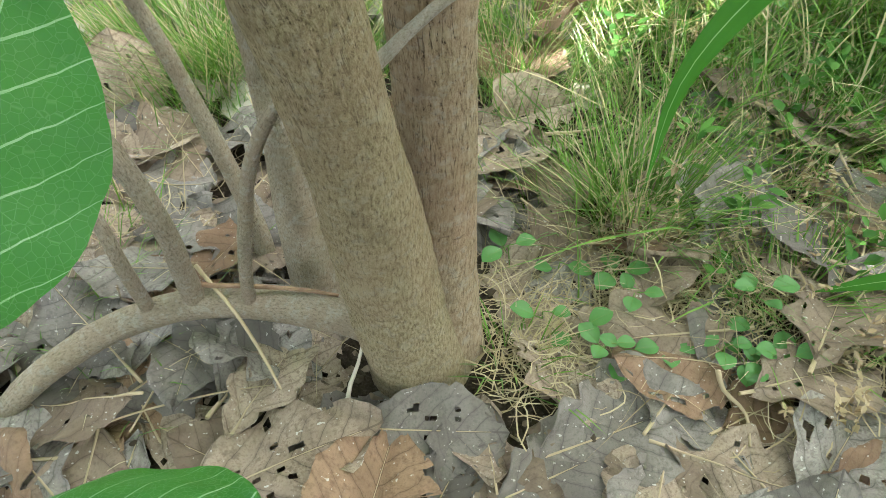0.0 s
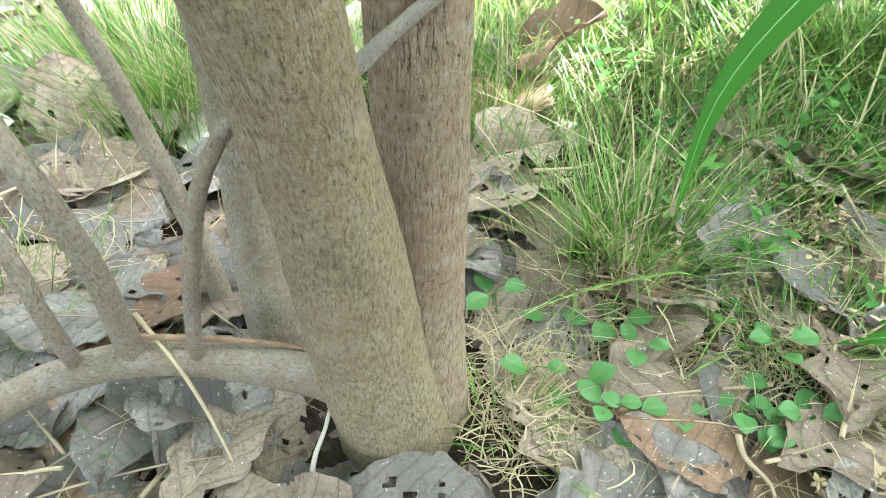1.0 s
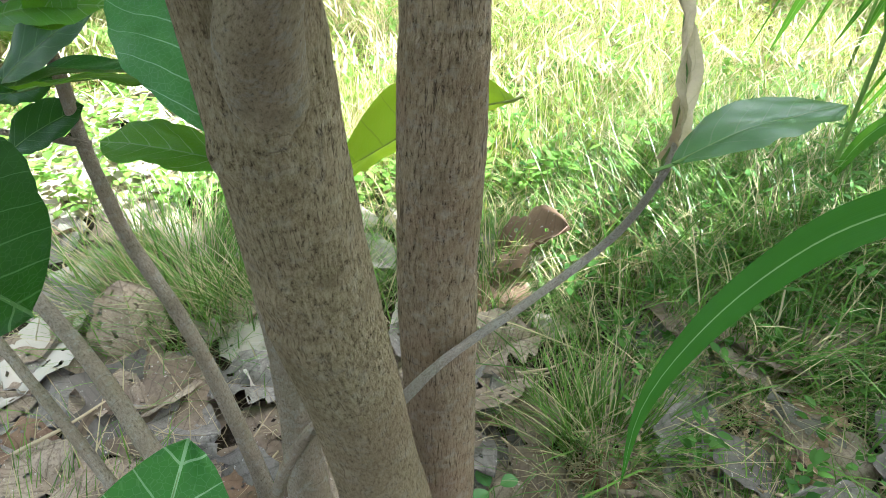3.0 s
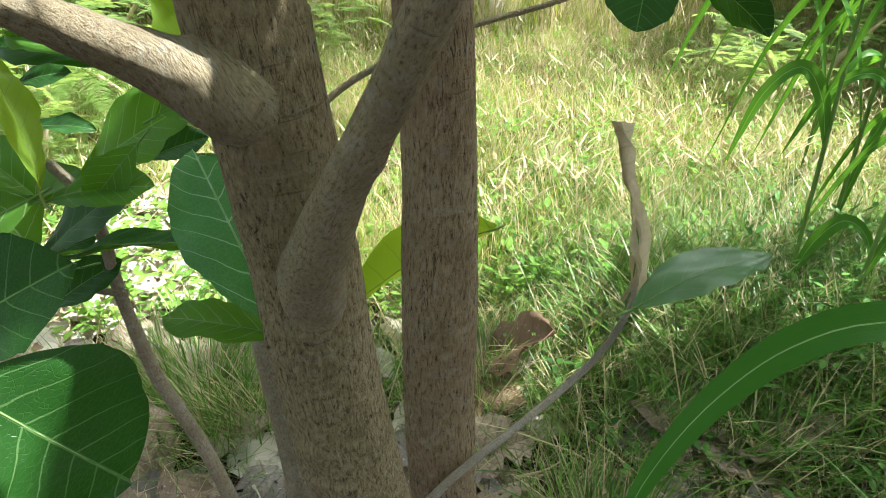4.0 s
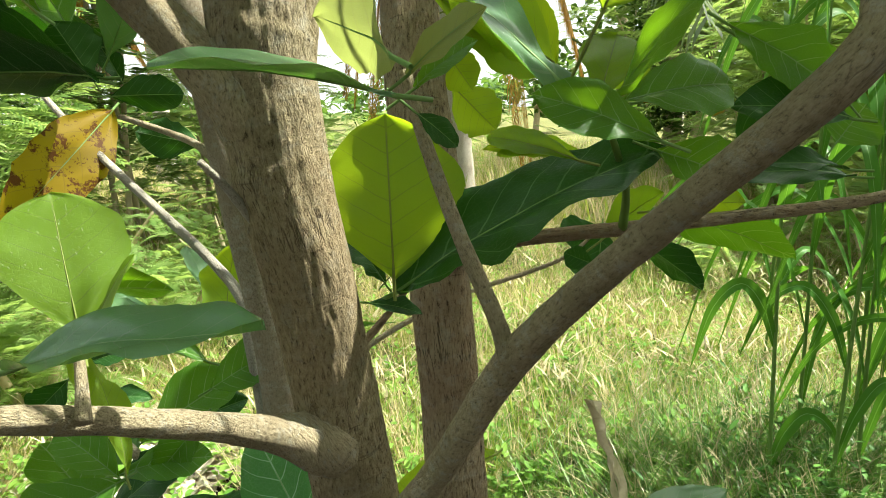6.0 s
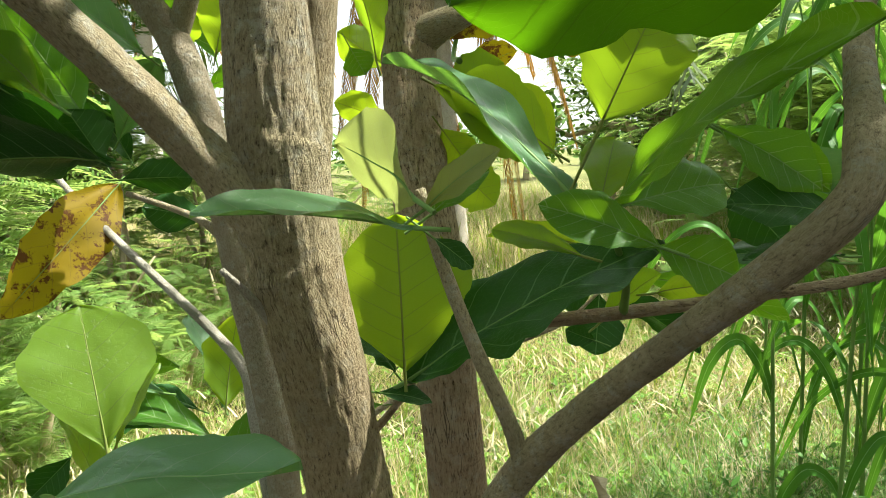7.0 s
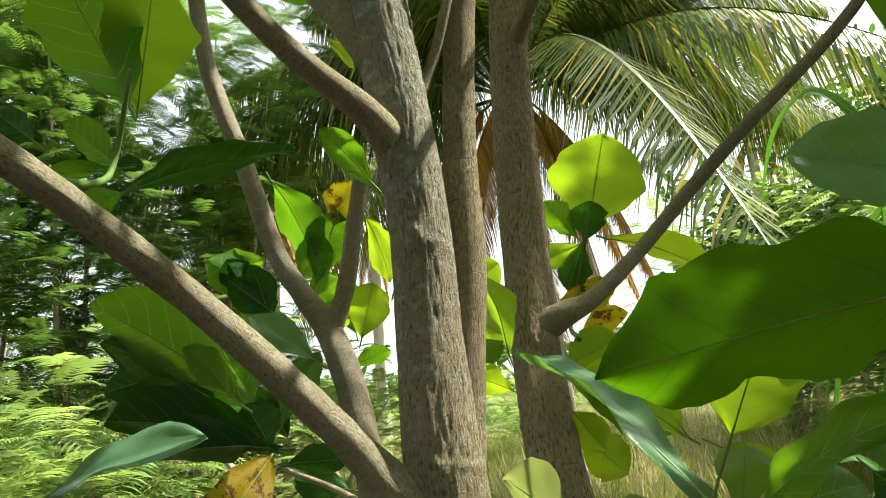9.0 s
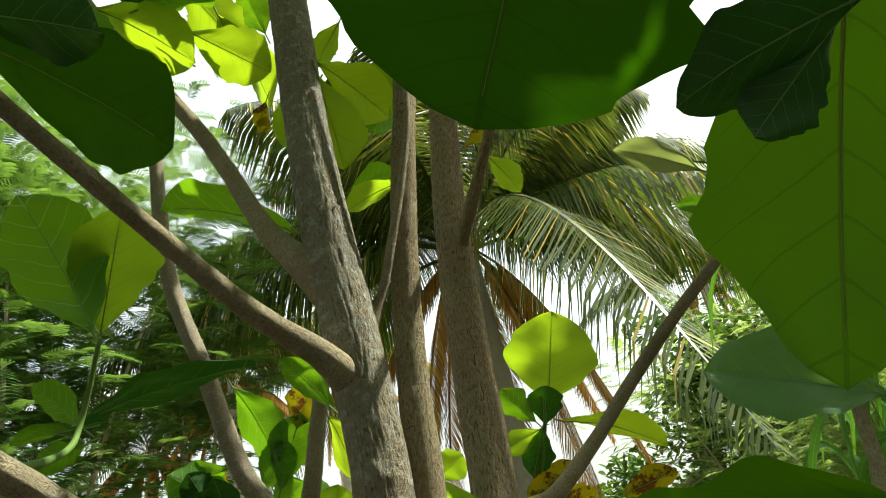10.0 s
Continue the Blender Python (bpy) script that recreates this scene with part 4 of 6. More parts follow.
leaf((-0.434, 0.842, 1.313), (-0.661, 0.857, 1.315), 0.125, (0.05, 0.60, 0.80), LEAF_DARK, seed=82)
leaf((-0.458, 0.863, 1.314), (-0.496, 0.859, 1.388), 0.080, (-0.26, 0.96, -0.08), LEAF_DARK, seed=83)
leaf((-0.432, 0.844, 1.288), (-0.334, 0.837, 1.287), 0.054, (0.07, 0.96, 0.27), LEAF_DARK, seed=84)
leaf((-0.459, 0.941, 1.346), (-0.382, 0.925, 1.464), 0.078, (-0.53, 0.73, 0.44), LEAF_SILVER, seed=85)
leaf((-0.486, 1.024, 1.554), (-0.570, 1.023, 1.624), 0.073, (-0.04, 1.00, -0.04), LEAF_DARK, seed=86)
leaf((-0.507, 1.065, 1.671), (-0.619, 1.075, 1.648), 0.076, (0.02, 0.95, 0.30), LEAF, seed=87)
leaf((-0.493, 1.026, 1.533), (-0.525, 1.018, 1.651), 0.067, (0.12, 0.99, 0.11), LEAF_DARK, seed=88)
leaf((-0.733, 0.954, 1.408), (-0.675, 0.938, 1.537), 0.086, (-0.36, 0.89, 0.27), LEAF_DARK, seed=89)
leaf((-0.621, 0.892, 1.453), (-0.751, 0.903, 1.428), 0.073, (0.04, 0.97, 0.22), LEAF_DARK, seed=90)
leaf((-0.585, 0.469, 1.311), (-0.412, 0.453, 1.359), 0.063, (-0.26, -0.61, 0.75), LEAF_SILVER, seed=91)
leaf((-0.548, 1.200, 1.276), (-0.690, 1.000, 1.072), 0.125, (0.55, -0.80, 0.20), LEAF_YELLOW, seed=92, fold=0.12, arch=0.05, widest=0.5, label="yellowing mottled leaf with brown spots")
leaf((-0.468, 1.050, 1.364), (-0.680, 1.086, 1.394), 0.119, (0.22, 0.71, 0.67), LEAF_DARK, seed=93)
leaf((-0.510, 0.957, 1.380), (-0.635, 0.999, 1.569), 0.127, (0.37, 0.93, 0.04), LEAF, seed=94)
leaf((-0.585, 1.395, 1.539), (-0.657, 1.418, 1.640), 0.110, (-0.03, 0.97, -0.24), LEAF, seed=95)
leaf((-0.374, 1.362, 1.528), (-0.400, 1.384, 1.675), 0.086, (-0.11, 0.98, -0.17), LEAF, seed=96)
leaf((-0.594, 1.413, 1.673), (-0.698, 1.437, 1.739), 0.069, (0.41, 0.85, 0.34), LEAF_YELLOW, seed=97)
leaf((-0.370, 1.067, 1.211), (-0.478, 1.087, 1.236), 0.070, (0.14, 0.98, -0.17), LEAF_DARK, seed=98)
leaf((-0.476, 1.046, 1.317), (-0.527, 1.064, 1.405), 0.057, (0.35, 0.94, 0.01), LEAF_DARK, seed=99)

# leaves on the outer side branch
leaf((-0.290, 0.303, 1.123), (-0.314, 0.350, 1.210), 0.080, (0.33, -0.90, 0.28), LEAF_YOUNG, seed=100, fold=0.03, edge=0.06)
leaf((-0.285, 0.204, 1.140), (-0.153, 0.146, 1.170), 0.062, (-0.25, -0.05, 0.97), LEAF_SILVER, seed=101, arch=0.03)
leaf((-0.297, 0.336, 1.110), (-0.263, 0.342, 1.166), 0.033, (-0.66, -0.59, 0.46), LEAF_YOUNG, seed=102)

# paired leaves on the pale branch
leaf((-0.366, 1.069, 0.860), (-0.334, 1.100, 1.028), 0.096, (-0.41, 0.91, -0.09), LEAF_YOUNG, seed=103, widest=0.52)
leaf((-0.371, 1.081, 0.857), (-0.458, 1.236, 1.000), 0.091, (0.72, -0.21, 0.67), LEAF_SILVER, seed=104)

# leaves of the suckers
leaf((-0.158, 0.481, 0.770), (-0.256, 0.673, 0.855), 0.098, (0.14, -0.78, 0.61), LEAF_SUCKER, seed=105, fold=0.03, widest=0.5, edge=0.06)
leaf((-0.157, 0.507, 0.737), (-0.272, 0.538, 0.743), 0.045, (0.10, -0.50, 0.86), LEAF, seed=106)
leaf((0.141, 1.060, 0.568), (-0.118, 0.810, 0.563), 0.216, (-0.60, 0.61, 0.52), LEAF_YOUNG, seed=107)
leaf((-0.496, 0.808, 0.767), (-0.570, 0.888, 0.938), 0.081, (0.91, -0.03, 0.41), LEAF_YOUNG, seed=108)
leaf((-0.478, 0.906, 0.745), (-0.311, 0.930, 0.841), 0.117, (-0.31, -0.65, 0.69), LEAF, seed=109)
leaf((-0.574, 0.990, 0.792), (-0.476, 0.979, 0.789), 0.039, (-0.02, -0.37, 0.93), LEAF_DARK, seed=110)
leaf((-0.496, 0.772, 0.683), (-0.591, 0.830, 0.797), 0.112, (0.59, -0.40, 0.70), LEAF, seed=111)
leaf((-0.522, 0.819, 0.659), (-0.373, 0.848, 0.762), 0.091, (-0.41, -0.53, 0.74), LEAF_DARK, seed=112)
leaf((-0.489, 0.771, 0.680), (-0.257, 0.757, 0.705), 0.047, (-0.10, 0.05, 0.99), LEAF, seed=113)
leaf((-0.541, 0.587, 0.672), (-0.368, 0.609, 0.766), 0.123, (-0.21, -0.79, 0.58), LEAF_DARK, seed=114)
leaf((-0.514, 0.508, 0.646), (-0.337, 0.493, 0.654), 0.089, (-0.05, -0.11, 0.99), LEAF_DARK, seed=115)
leaf((-0.407, 0.955, 0.749), (-0.314, 0.959, 0.781), 0.059, (-0.22, -0.66, 0.72), LEAF_DARK, seed=116)
leaf((-0.569, 0.863, 1.009), (-0.382, 0.844, 1.008), 0.085, (0.08, 0.75, 0.66), LEAF, seed=117)
leaf((-0.470, 1.033, 0.918), (-0.606, 1.064, 0.959), 0.051, (0.18, -0.39, 0.90), LEAF_SILVER, seed=118)
leaf((-0.401, 1.010, 0.882), (-0.495, 1.035, 0.918), 0.042, (0.15, -0.60, 0.79), LEAF_DARK, seed=119)
leaf((-0.585, 1.016, 0.850), (-0.506, 1.014, 0.866), 0.040, (-0.14, -0.78, 0.61), LEAF_DARK, seed=120)
leaf((-0.545, 0.867, 0.638), (-0.465, 0.872, 0.668), 0.043, (-0.14, -0.86, 0.50), LEAF_DARK, seed=121)
leaf((-0.549, 0.902, 0.718), (-0.482, 0.911, 0.756), 0.050, (0.04, -0.99, 0.16), LEAF_SILVER, seed=122)
leaf((-0.574, 0.911, 0.862), (-0.631, 0.895, 0.811), 0.055, (0.24, -0.97, 0.03), LEAF_DARK, seed=123)
leaf((-0.427, 0.684, 0.808), (-0.569, 0.681, 0.729), 0.097, (-0.27, -0.82, 0.51), LEAF, seed=124)
leaf((-0.451, 0.733, 0.783), (-0.534, 0.762, 0.847), 0.066, (0.34, -0.61, 0.72), LEAF, seed=125)
leaf((-0.471, 0.782, 0.761), (-0.336, 0.769, 0.782), 0.069, (-0.18, -0.46, 0.87), LEAF, seed=126)
leaf((-0.423, 0.685, 0.814), (-0.455, 0.723, 0.934), 0.052, (0.87, -0.35, 0.34), LEAF_YOUNG, seed=127)
leaf((-0.349, 0.785, 0.832), (-0.417, 0.773, 0.759), 0.055, (0.01, -0.99, 0.14), LEAF, seed=128)
leaf((-0.433, 0.933, 0.944), (-0.612, 0.966, 0.973), 0.065, (0.07, -0.40, 0.91), LEAF_SILVER, seed=129)
leaf((-0.356, 0.902, 0.874), (-0.546, 0.944, 0.928), 0.091, (0.19, -0.32, 0.93), LEAF, seed=130)
leaf((-0.426, 0.937, 0.887), (-0.574, 0.964, 0.910), 0.069, (0.05, -0.49, 0.87), LEAF_DARK, seed=131)
leaf((-0.360, 0.891, 0.832), (-0.246, 0.892, 0.890), 0.076, (-0.27, -0.80, 0.53), LEAF, seed=132)
leaf((-0.388, 0.658, 0.735), (-0.473, 0.663, 0.712), 0.044, (-0.23, -0.69, 0.69), LEAF_DARK, seed=133)

# sucker leaves low by the camera
leaf((-0.223, 0.206, 0.508), (-0.183, 0.355, 0.624), 0.120, (0.46, -0.62, 0.64), LEAF_SUCKER, seed=134, fold=0.05, arch=0.02, edge=0.03, widest=0.48, label="big bright green heart-shaped leaf with pale veins")
leaf((-0.298, 0.199, 0.309), (-0.104, 0.217, 0.325), 0.088, (-0.12, 0.65, 0.75), LEAF_SUCKER, seed=135)

# leaf and curled dry leaf at the end of the dead branch
leaf((0.189, 0.565, 0.709), (0.352, 0.597, 0.751), 0.069, (-0.22, -0.12, 0.97), LEAF_SILVER, seed=136, widest=0.52)
leaf((0.202, 0.610, 0.690), (0.150, 0.585, 0.905), 0.020, (0.57, -0.71, 0.41), DRY_PALE, seed=137, edge=0.5, ripple=0.06, crumple=0.04, label="withered brown hanging leaf")
leaf((-0.437, 0.716, 0.717), (-0.260, 0.710, 0.728), 0.062, (-0.06, 0.04, 1.00), LEAF_DARK, seed=138)
leaf((-0.529, 0.813, 0.587), (-0.428, 0.848, 0.643), 0.060, (-0.12, -0.74, 0.66), LEAF_DARK, seed=139)
leaf((-0.312, 0.330, 0.838), (-0.245, 0.355, 0.730), 0.125, (0.40, -0.72, 0.56), LEAF_DARK, seed=190, fold=0.04, edge=0.06, widest=0.5, label="large dark green leaf with pale veins")

# leaves in the top
leaf((-0.193, 0.453, 2.108), (-0.174, 0.512, 1.974), 0.088, (0.14, 0.90, 0.41), LEAF_YOUNG, seed=140)
leaf((-0.197, 0.565, 2.229), (-0.090, 0.602, 2.120), 0.095, (0.45, 0.61, 0.65), LEAF_YOUNG, seed=141)
leaf((-0.037, 0.640, 2.268), (-0.121, 0.699, 2.158), 0.090, (-0.52, 0.53, 0.67), LEAF, seed=142)
leaf((-0.088, 0.560, 1.969), (-0.185, 0.583, 1.941), 0.062, (-0.24, 0.19, 0.95), LEAF_YOUNG, seed=143)
leaf((-0.282, 0.733, 1.999), (-0.512, 0.719, 2.083), 0.147, (0.34, -0.01, 0.94), LEAF, seed=144)
leaf((-0.410, 0.627, 2.386), (-0.543, 0.641, 2.387), 0.080, (-0.00, -0.09, 1.00), LEAF_YOUNG, seed=145)
leaf((-0.423, 0.656, 2.445), (-0.312, 0.699, 2.324), 0.102, (0.32, 0.76, 0.56), LEAF_YOUNG, seed=146)
leaf((-0.375, 0.698, 2.464), (-0.311, 0.763, 2.305), 0.110, (0.72, 0.48, 0.49), LEAF_YOUNG, seed=147)
leaf((0.089, 0.751, 2.113), (0.144, 0.780, 2.037), 0.059, (0.56, 0.56, 0.61), LEAF_YOUNG, seed=148)
leaf((0.129, 0.769, 2.186), (0.234, 0.741, 2.224), 0.069, (-0.26, 0.28, 0.92), LEAF_YOUNG, seed=149)
leaf((0.071, 0.873, 2.215), (0.150, 0.852, 2.242), 0.052, (-0.24, 0.29, 0.93), LEAF_YELLOW, seed=150)
leaf((-0.184, 0.918, 2.175), (-0.080, 0.895, 2.201), 0.066, (-0.17, 0.30, 0.94), LEAF, seed=151)
leaf((-0.304, 0.698, 2.202), (-0.328, 0.692, 2.221), 0.031, (0.11, 0.90, 0.42), LEAF_YELLOW, seed=152)
leaf((-0.464, 0.729, 2.417), (-0.619, 0.699, 2.519), 0.113, (0.44, 0.42, 0.79), LEAF_YOUNG, seed=153)
leaf((-0.293, 0.619, 1.887), (-0.258, 0.635, 1.844), 0.034, (0.63, 0.41, 0.66), LEAF_YOUNG, seed=154)
leaf((-0.431, 0.538, 2.343), (-0.511, 0.528, 2.385), 0.055, (0.37, 0.43, 0.82), LEAF_DARK, seed=155)
leaf((-0.355, 0.721, 2.530), (-0.469, 0.748, 2.496), 0.083, (-0.06, 0.67, 0.74), LEAF_YOUNG, seed=156)
leaf((-0.343, 0.730, 2.384), (-0.370, 0.684, 2.494), 0.079, (-0.07, 0.92, 0.38), LEAF_YOUNG, seed=157)
leaf((-0.548, 0.716, 2.464), (-0.656, 0.709, 2.505), 0.069, (0.23, 0.66, 0.71), LEAF_YOUNG, seed=158)
leaf((-0.287, 0.624, 2.363), (-0.315, 0.589, 2.446), 0.063, (0.01, 0.92, 0.39), LEAF, seed=159)
leaf((-0.566, 0.710, 2.361), (-0.510, 0.731, 2.300), 0.055, (0.01, 0.94, 0.34), LEAF_YOUNG, seed=160)
leaf((-0.150, 0.612, 2.357), (-0.204, 0.648, 2.290), 0.056, (-0.42, 0.61, 0.67), LEAF_YOUNG, seed=161)
leaf((-0.121, 0.602, 2.249), (-0.071, 0.626, 2.184), 0.060, (0.19, 0.86, 0.46), LEAF_YOUNG, seed=162)
leaf((0.199, 1.241, 1.720), (0.246, 1.180, 1.915), 0.215, (-0.24, -0.96, -0.15), LEAF_YOUNG, seed=163, fold=0.03, arch=0.02, edge=0.07, widest=0.52, label="rounded glowing yellow-green leaf")
leaf((0.120, 0.968, 1.627), (0.132, 0.936, 1.694), 0.070, (0.25, 0.89, 0.38), LEAF_DARK, seed=164)
leaf((0.114, 0.970, 1.623), (0.082, 1.011, 1.540), 0.063, (0.28, 0.90, 0.34), LEAF_DARK, seed=165)
leaf((0.158, 0.964, 1.626), (0.346, 0.979, 1.548), 0.102, (0.35, 0.25, 0.90), LEAF_YOUNG, seed=166)
leaf((0.104, 0.967, 1.634), (0.045, 0.941, 1.703), 0.055, (0.02, 0.94, 0.35), LEAF, seed=167)
leaf((0.108, 0.972, 1.621), (0.031, 0.992, 1.595), 0.049, (0.21, 0.97, 0.13), LEAF_YOUNG, seed=168)
leaf((0.076, 1.027, 1.506), (0.173, 0.997, 1.550), 0.060, (0.26, 0.96, 0.09), LEAF_YELLOW, seed=169)
leaf((-0.106, 1.018, 1.570), (-0.045, 0.996, 1.604), 0.066, (0.23, 0.95, 0.20), LEAF_YOUNG, seed=170)
leaf((0.243, 1.023, 1.475), (0.358, 1.000, 1.499), 0.060, (0.10, 0.91, 0.40), LEAF_YELLOW, seed=171)
leaf((-0.072, 0.737, 1.426), (-0.104, 0.714, 1.541), 0.073, (0.82, 0.47, 0.33), LEAF_YOUNG, seed=172)
leaf((0.037, 0.895, 1.397), (0.135, 0.885, 1.439), 0.086, (0.11, 0.99, -0.02), LEAF_YOUNG, seed=173)
leaf((0.048, 0.977, 1.491), (0.123, 0.967, 1.533), 0.052, (-0.11, 0.91, 0.40), LEAF_YELLOW, seed=174)
leaf((0.003, 0.704, 1.335), (0.045, 0.715, 1.277), 0.055, (0.00, 0.98, 0.20), LEAF_YOUNG, seed=175)
leaf((-0.104, 0.784, 1.451), (-0.085, 0.791, 1.415), 0.044, (-0.00, 0.98, 0.19), LEAF, seed=176)
leaf((0.071, 0.357, 1.256), (0.103, 0.401, 1.308), 0.050, (-0.40, -0.92, 0.05), LEAF_YOUNG, seed=177)
leaf((0.129, 0.380, 1.217), (0.188, 0.352, 1.191), 0.049, (-0.45, -0.78, 0.44), LEAF, seed=178)
leaf((0.130, 0.41, 1.255), (0.222, 0.44, 1.262), 0.055, (-0.40, -0.80, 0.44), LEAF_YELLOW, seed=179)
leaf((0.073, 0.404, 1.210), (0.012, 0.479, 1.228), 0.030, (-0.23, -0.76, 0.60), LEAF_YOUNG, seed=180)
leaf((0.201, 0.406, 1.315), (0.265, 0.358, 1.259), 0.050, (-0.51, -0.72, 0.47), LEAF, seed=187)
leaf((0.310, 0.452, 1.293), (0.337, 0.428, 1.256), 0.045, (-0.59, -0.74, 0.33), LEAF_SILVER, seed=188)
leaf((-0.003, 0.700, 1.389), (0.156, 0.715, 1.302), 0.095, (-0.24, -0.94, 0.25), LEAF_YOUNG, seed=189)
leaf((0.058, 0.800, 1.358), (0.179, 0.803, 1.338), 0.074, (0.14, 0.47, 0.87), LEAF_YOUNG, seed=181)
leaf((0.116, 1.176, 1.444), (0.235, 1.165, 1.501), 0.086, (-0.25, 0.72, 0.65), LEAF_YELLOW, seed=182)
leaf((-0.036, 1.048, 1.461), (-0.116, 1.068, 1.525), 0.078, (0.24, 0.97, 0.00), LEAF_YOUNG, seed=183)
leaf((-0.041, 1.037, 1.363), (-0.130, 1.055, 1.403), 0.064, (0.32, 0.89, 0.31), LEAF_YOUNG, seed=184)
leaf((0.113, 1.074, 1.441), (0.081, 1.077, 1.427), 0.031, (0.07, 1.00, 0.05), LEAF_YOUNG, seed=185)
leaf((0.181, 0.446, 1.385), (0.145, 0.446, 1.346), 0.037, (0.22, 0.96, -0.19), LEAF_SILVER, seed=186)


# ---- unseen crown above, added for its shade ----
def crown_whorl(rnd, centre, count, size):
    for k in range(count):
        a = 2 * math.pi * (k + rnd.random() * 0.7) / count
        d = Vector((math.cos(a), math.sin(a), rnd.uniform(-0.15, 0.5))).normalized()
        length = size * rnd.uniform(0.8, 1.25)
        b = Vector(centre) + d * 0.03
        leaf(b, b + d * length, length * rnd.uniform(0.58, 0.72), (rnd.uniform(-0.3, 0.3), rnd.uniform(-0.3, 0.3), 1), rnd.choice((LEAF, LEAF, LEAF_DARK, LEAF_YOUNG)), seed=rnd.randint(0, 9999), arch=0.1, whole=False)


def in_gap(p):
    """Gaps left in the added crown so that the sun reaches the upper trunk and stem."""
    for spot, wide in (((-0.14, 0.42, 1.22), 0.30), ((-0.14, 0.42, 1.42), 0.36), ((-0.16, 0.42, 1.66), 0.36), ((0.0, 0.80, 1.58), 0.36), ((-0.33, 0.37, 1.46), 0.30)):
        d = p - Vector(spot)
        if (d - SUN_TO * d.dot(SUN_TO)).length < wide:
            return True
    return False


def lowest(x, y):
    """How low the added crown hangs: kept above the view in front, lower to the sides."""
    away = math.hypot(x + 0.15, y + 0.3)
    return max(2.55, 1.6 + 1.02 * away) if abs(x + 0.15) < 1.3 * (y + 0.3) + 0.3 else 2.5


def build_shade_crown():
    """Unseen twigs and leaves above the stems, set along the sun's path to shade the foot of the tree."""
    rnd = random.Random(41)
    tops = [Vector((-0.25, 0.50, 3.0)), Vector((0.12, 0.93, 3.0)), Vector((0.0, 0.52, 2.95)), Vector((-0.62, 0.92, 2.8))]
    ends = []
    for gx in range(5):
        for gy in range(5):
            x, y = -0.75 + gx * 0.40 + rnd.uniform(-0.15, 0.15), -0.75 + gy * 0.42 + rnd.uniform(-0.15, 0.15)
            ends.append(Vector((x, y, lowest(x, y) + rnd.uniform(0.05, 0.5))))
    for gx in range(8):
        for gy in range(6):
            foot = Vector((-0.95 + 0.32 * gx + rnd.uniform(-0.08, 0.08), -0.15 + 0.28 * gy + rnd.uniform(-0.07, 0.07), 0.0))
            if gx > 5 and rnd.random() < 0.25 or foot.y > 1.05 and foot.x > 0.1 and rnd.random() < 0.6:
                continue
            for k in range(14):
                p = foot + SUN_TO * ((2.6 + 0.2 * k) / SUN_TO.z)
                if p.z > lowest(p.x, p.y):
                    ends.append(p + Vector((0, 0, rnd.uniform(0, 0.15))))
                    break
    # extra whorls in the sun's path block stray sun spots on the ground
    for x, y in ((-0.77, 0.27), (-0.70, 0.24), (0.19, 0.44), (0.26, 0.46), (0.15, 0.43), (0.24, 0.43), (-0.55, 0.65), (-0.46, 0.65), (-0.50, 0.62), (-0.41, 0.62), (-0.49, 0.62), (-0.28, 0.72), (-0.21, 0.69)):
        for k in range(20):
            p = Vector((x, y, 0.03)) + SUN_TO * (2.9 + 0.2 * k)
            if p.z > lowest(p.x, p.y) + 0.05:
                ends.append(p)
                break
    for end in ends:
        if in_gap(end):
            continue
        top = min(tops, key=lambda p: (p - end).length)
        mid = (top + end) / 2 + Vector((0, 0, 0.06))
        limb("twig", tree, [(*top, 0.009), (*mid, 0.007), (*end, 0.004)], BARK_S, 8, 0.06, 0)
        crown_whorl(rnd, end, 8, 0.28)


build_shade_crown()


# ---- dry leaves on the ground ----
PALE_LITTER = blade_material("pale_litter", (0.26, 0.22, 0.17), (0.52, 0.48, 0.41), (0.40, 0.27, 0.15), 0.08)

def litter_shapes():
    """A few shapes of fallen leaf, flat to strongly curled, each 1 m long at scale 1: blade and midrib."""
    out = []
    for k in range(16):
        rnd = random.Random(700 + k)
        blade, rib = leaf_shape((-0.5, 0, 0), (0.5, 0, 0), rnd.uniform(0.52, 0.70), (0, 0, 1), fold=rnd.choice((-0.2, -0.1, 0.05, 0.15, 0.3)), arch=rnd.uniform(-0.05, 0.09),
                                ripple=rnd.uniform(0.04, 0.12), edge=rnd.uniform(0.10, 0.22), widest=rnd.uniform(0.5, 0.62), seed=k, rows=26, cols=20, petiole=0.10, crumple=rnd.uniform(0.006, 0.018), bite=rnd.choice((0.0, 0.2, 0.35, 0.6)), holes=rnd.choice((0.0, 0.1, 0.2)))
        low = np.percentile([p.z for p in blade[0]], 12)
        out.append([([p - Vector((0, 0, low)) for p in v], f, uv) for v, f, uv in (blade, rib)])
    return out


LITTER = litter_shapes()
LITTER_MESH = {}


def dry_leaf(x, y, length, turn, pitch=0.0, roll=0.0, lift=0.0, kind=0, material=DRY, label="crinkled dry tan leaf lying in the litter"):
    key = (kind % len(LITTER), material.name)
    if key not in LITTER_MESH:
        blade, rib = LITTER[key[0]]
        LITTER_MESH[key] = (mesh_from("dry_leaf", *blade[:2], material, blade[2]), mesh_from("midrib", *rib[:2], DRY_STEM))
    ob = new("dry_leaf", LITTER_MESH[key][0])
    ob.matrix_basis = pose(x, y, float(ground_height(x, y)) + lift, roll, pitch, turn) @ Matrix.Diagonal((length, length, length, 1))
    tagged(ob, label, "dry leaf", "fallen leaves under the tree")
    new("midrib", LITTER_MESH[key][1]).parent = ob


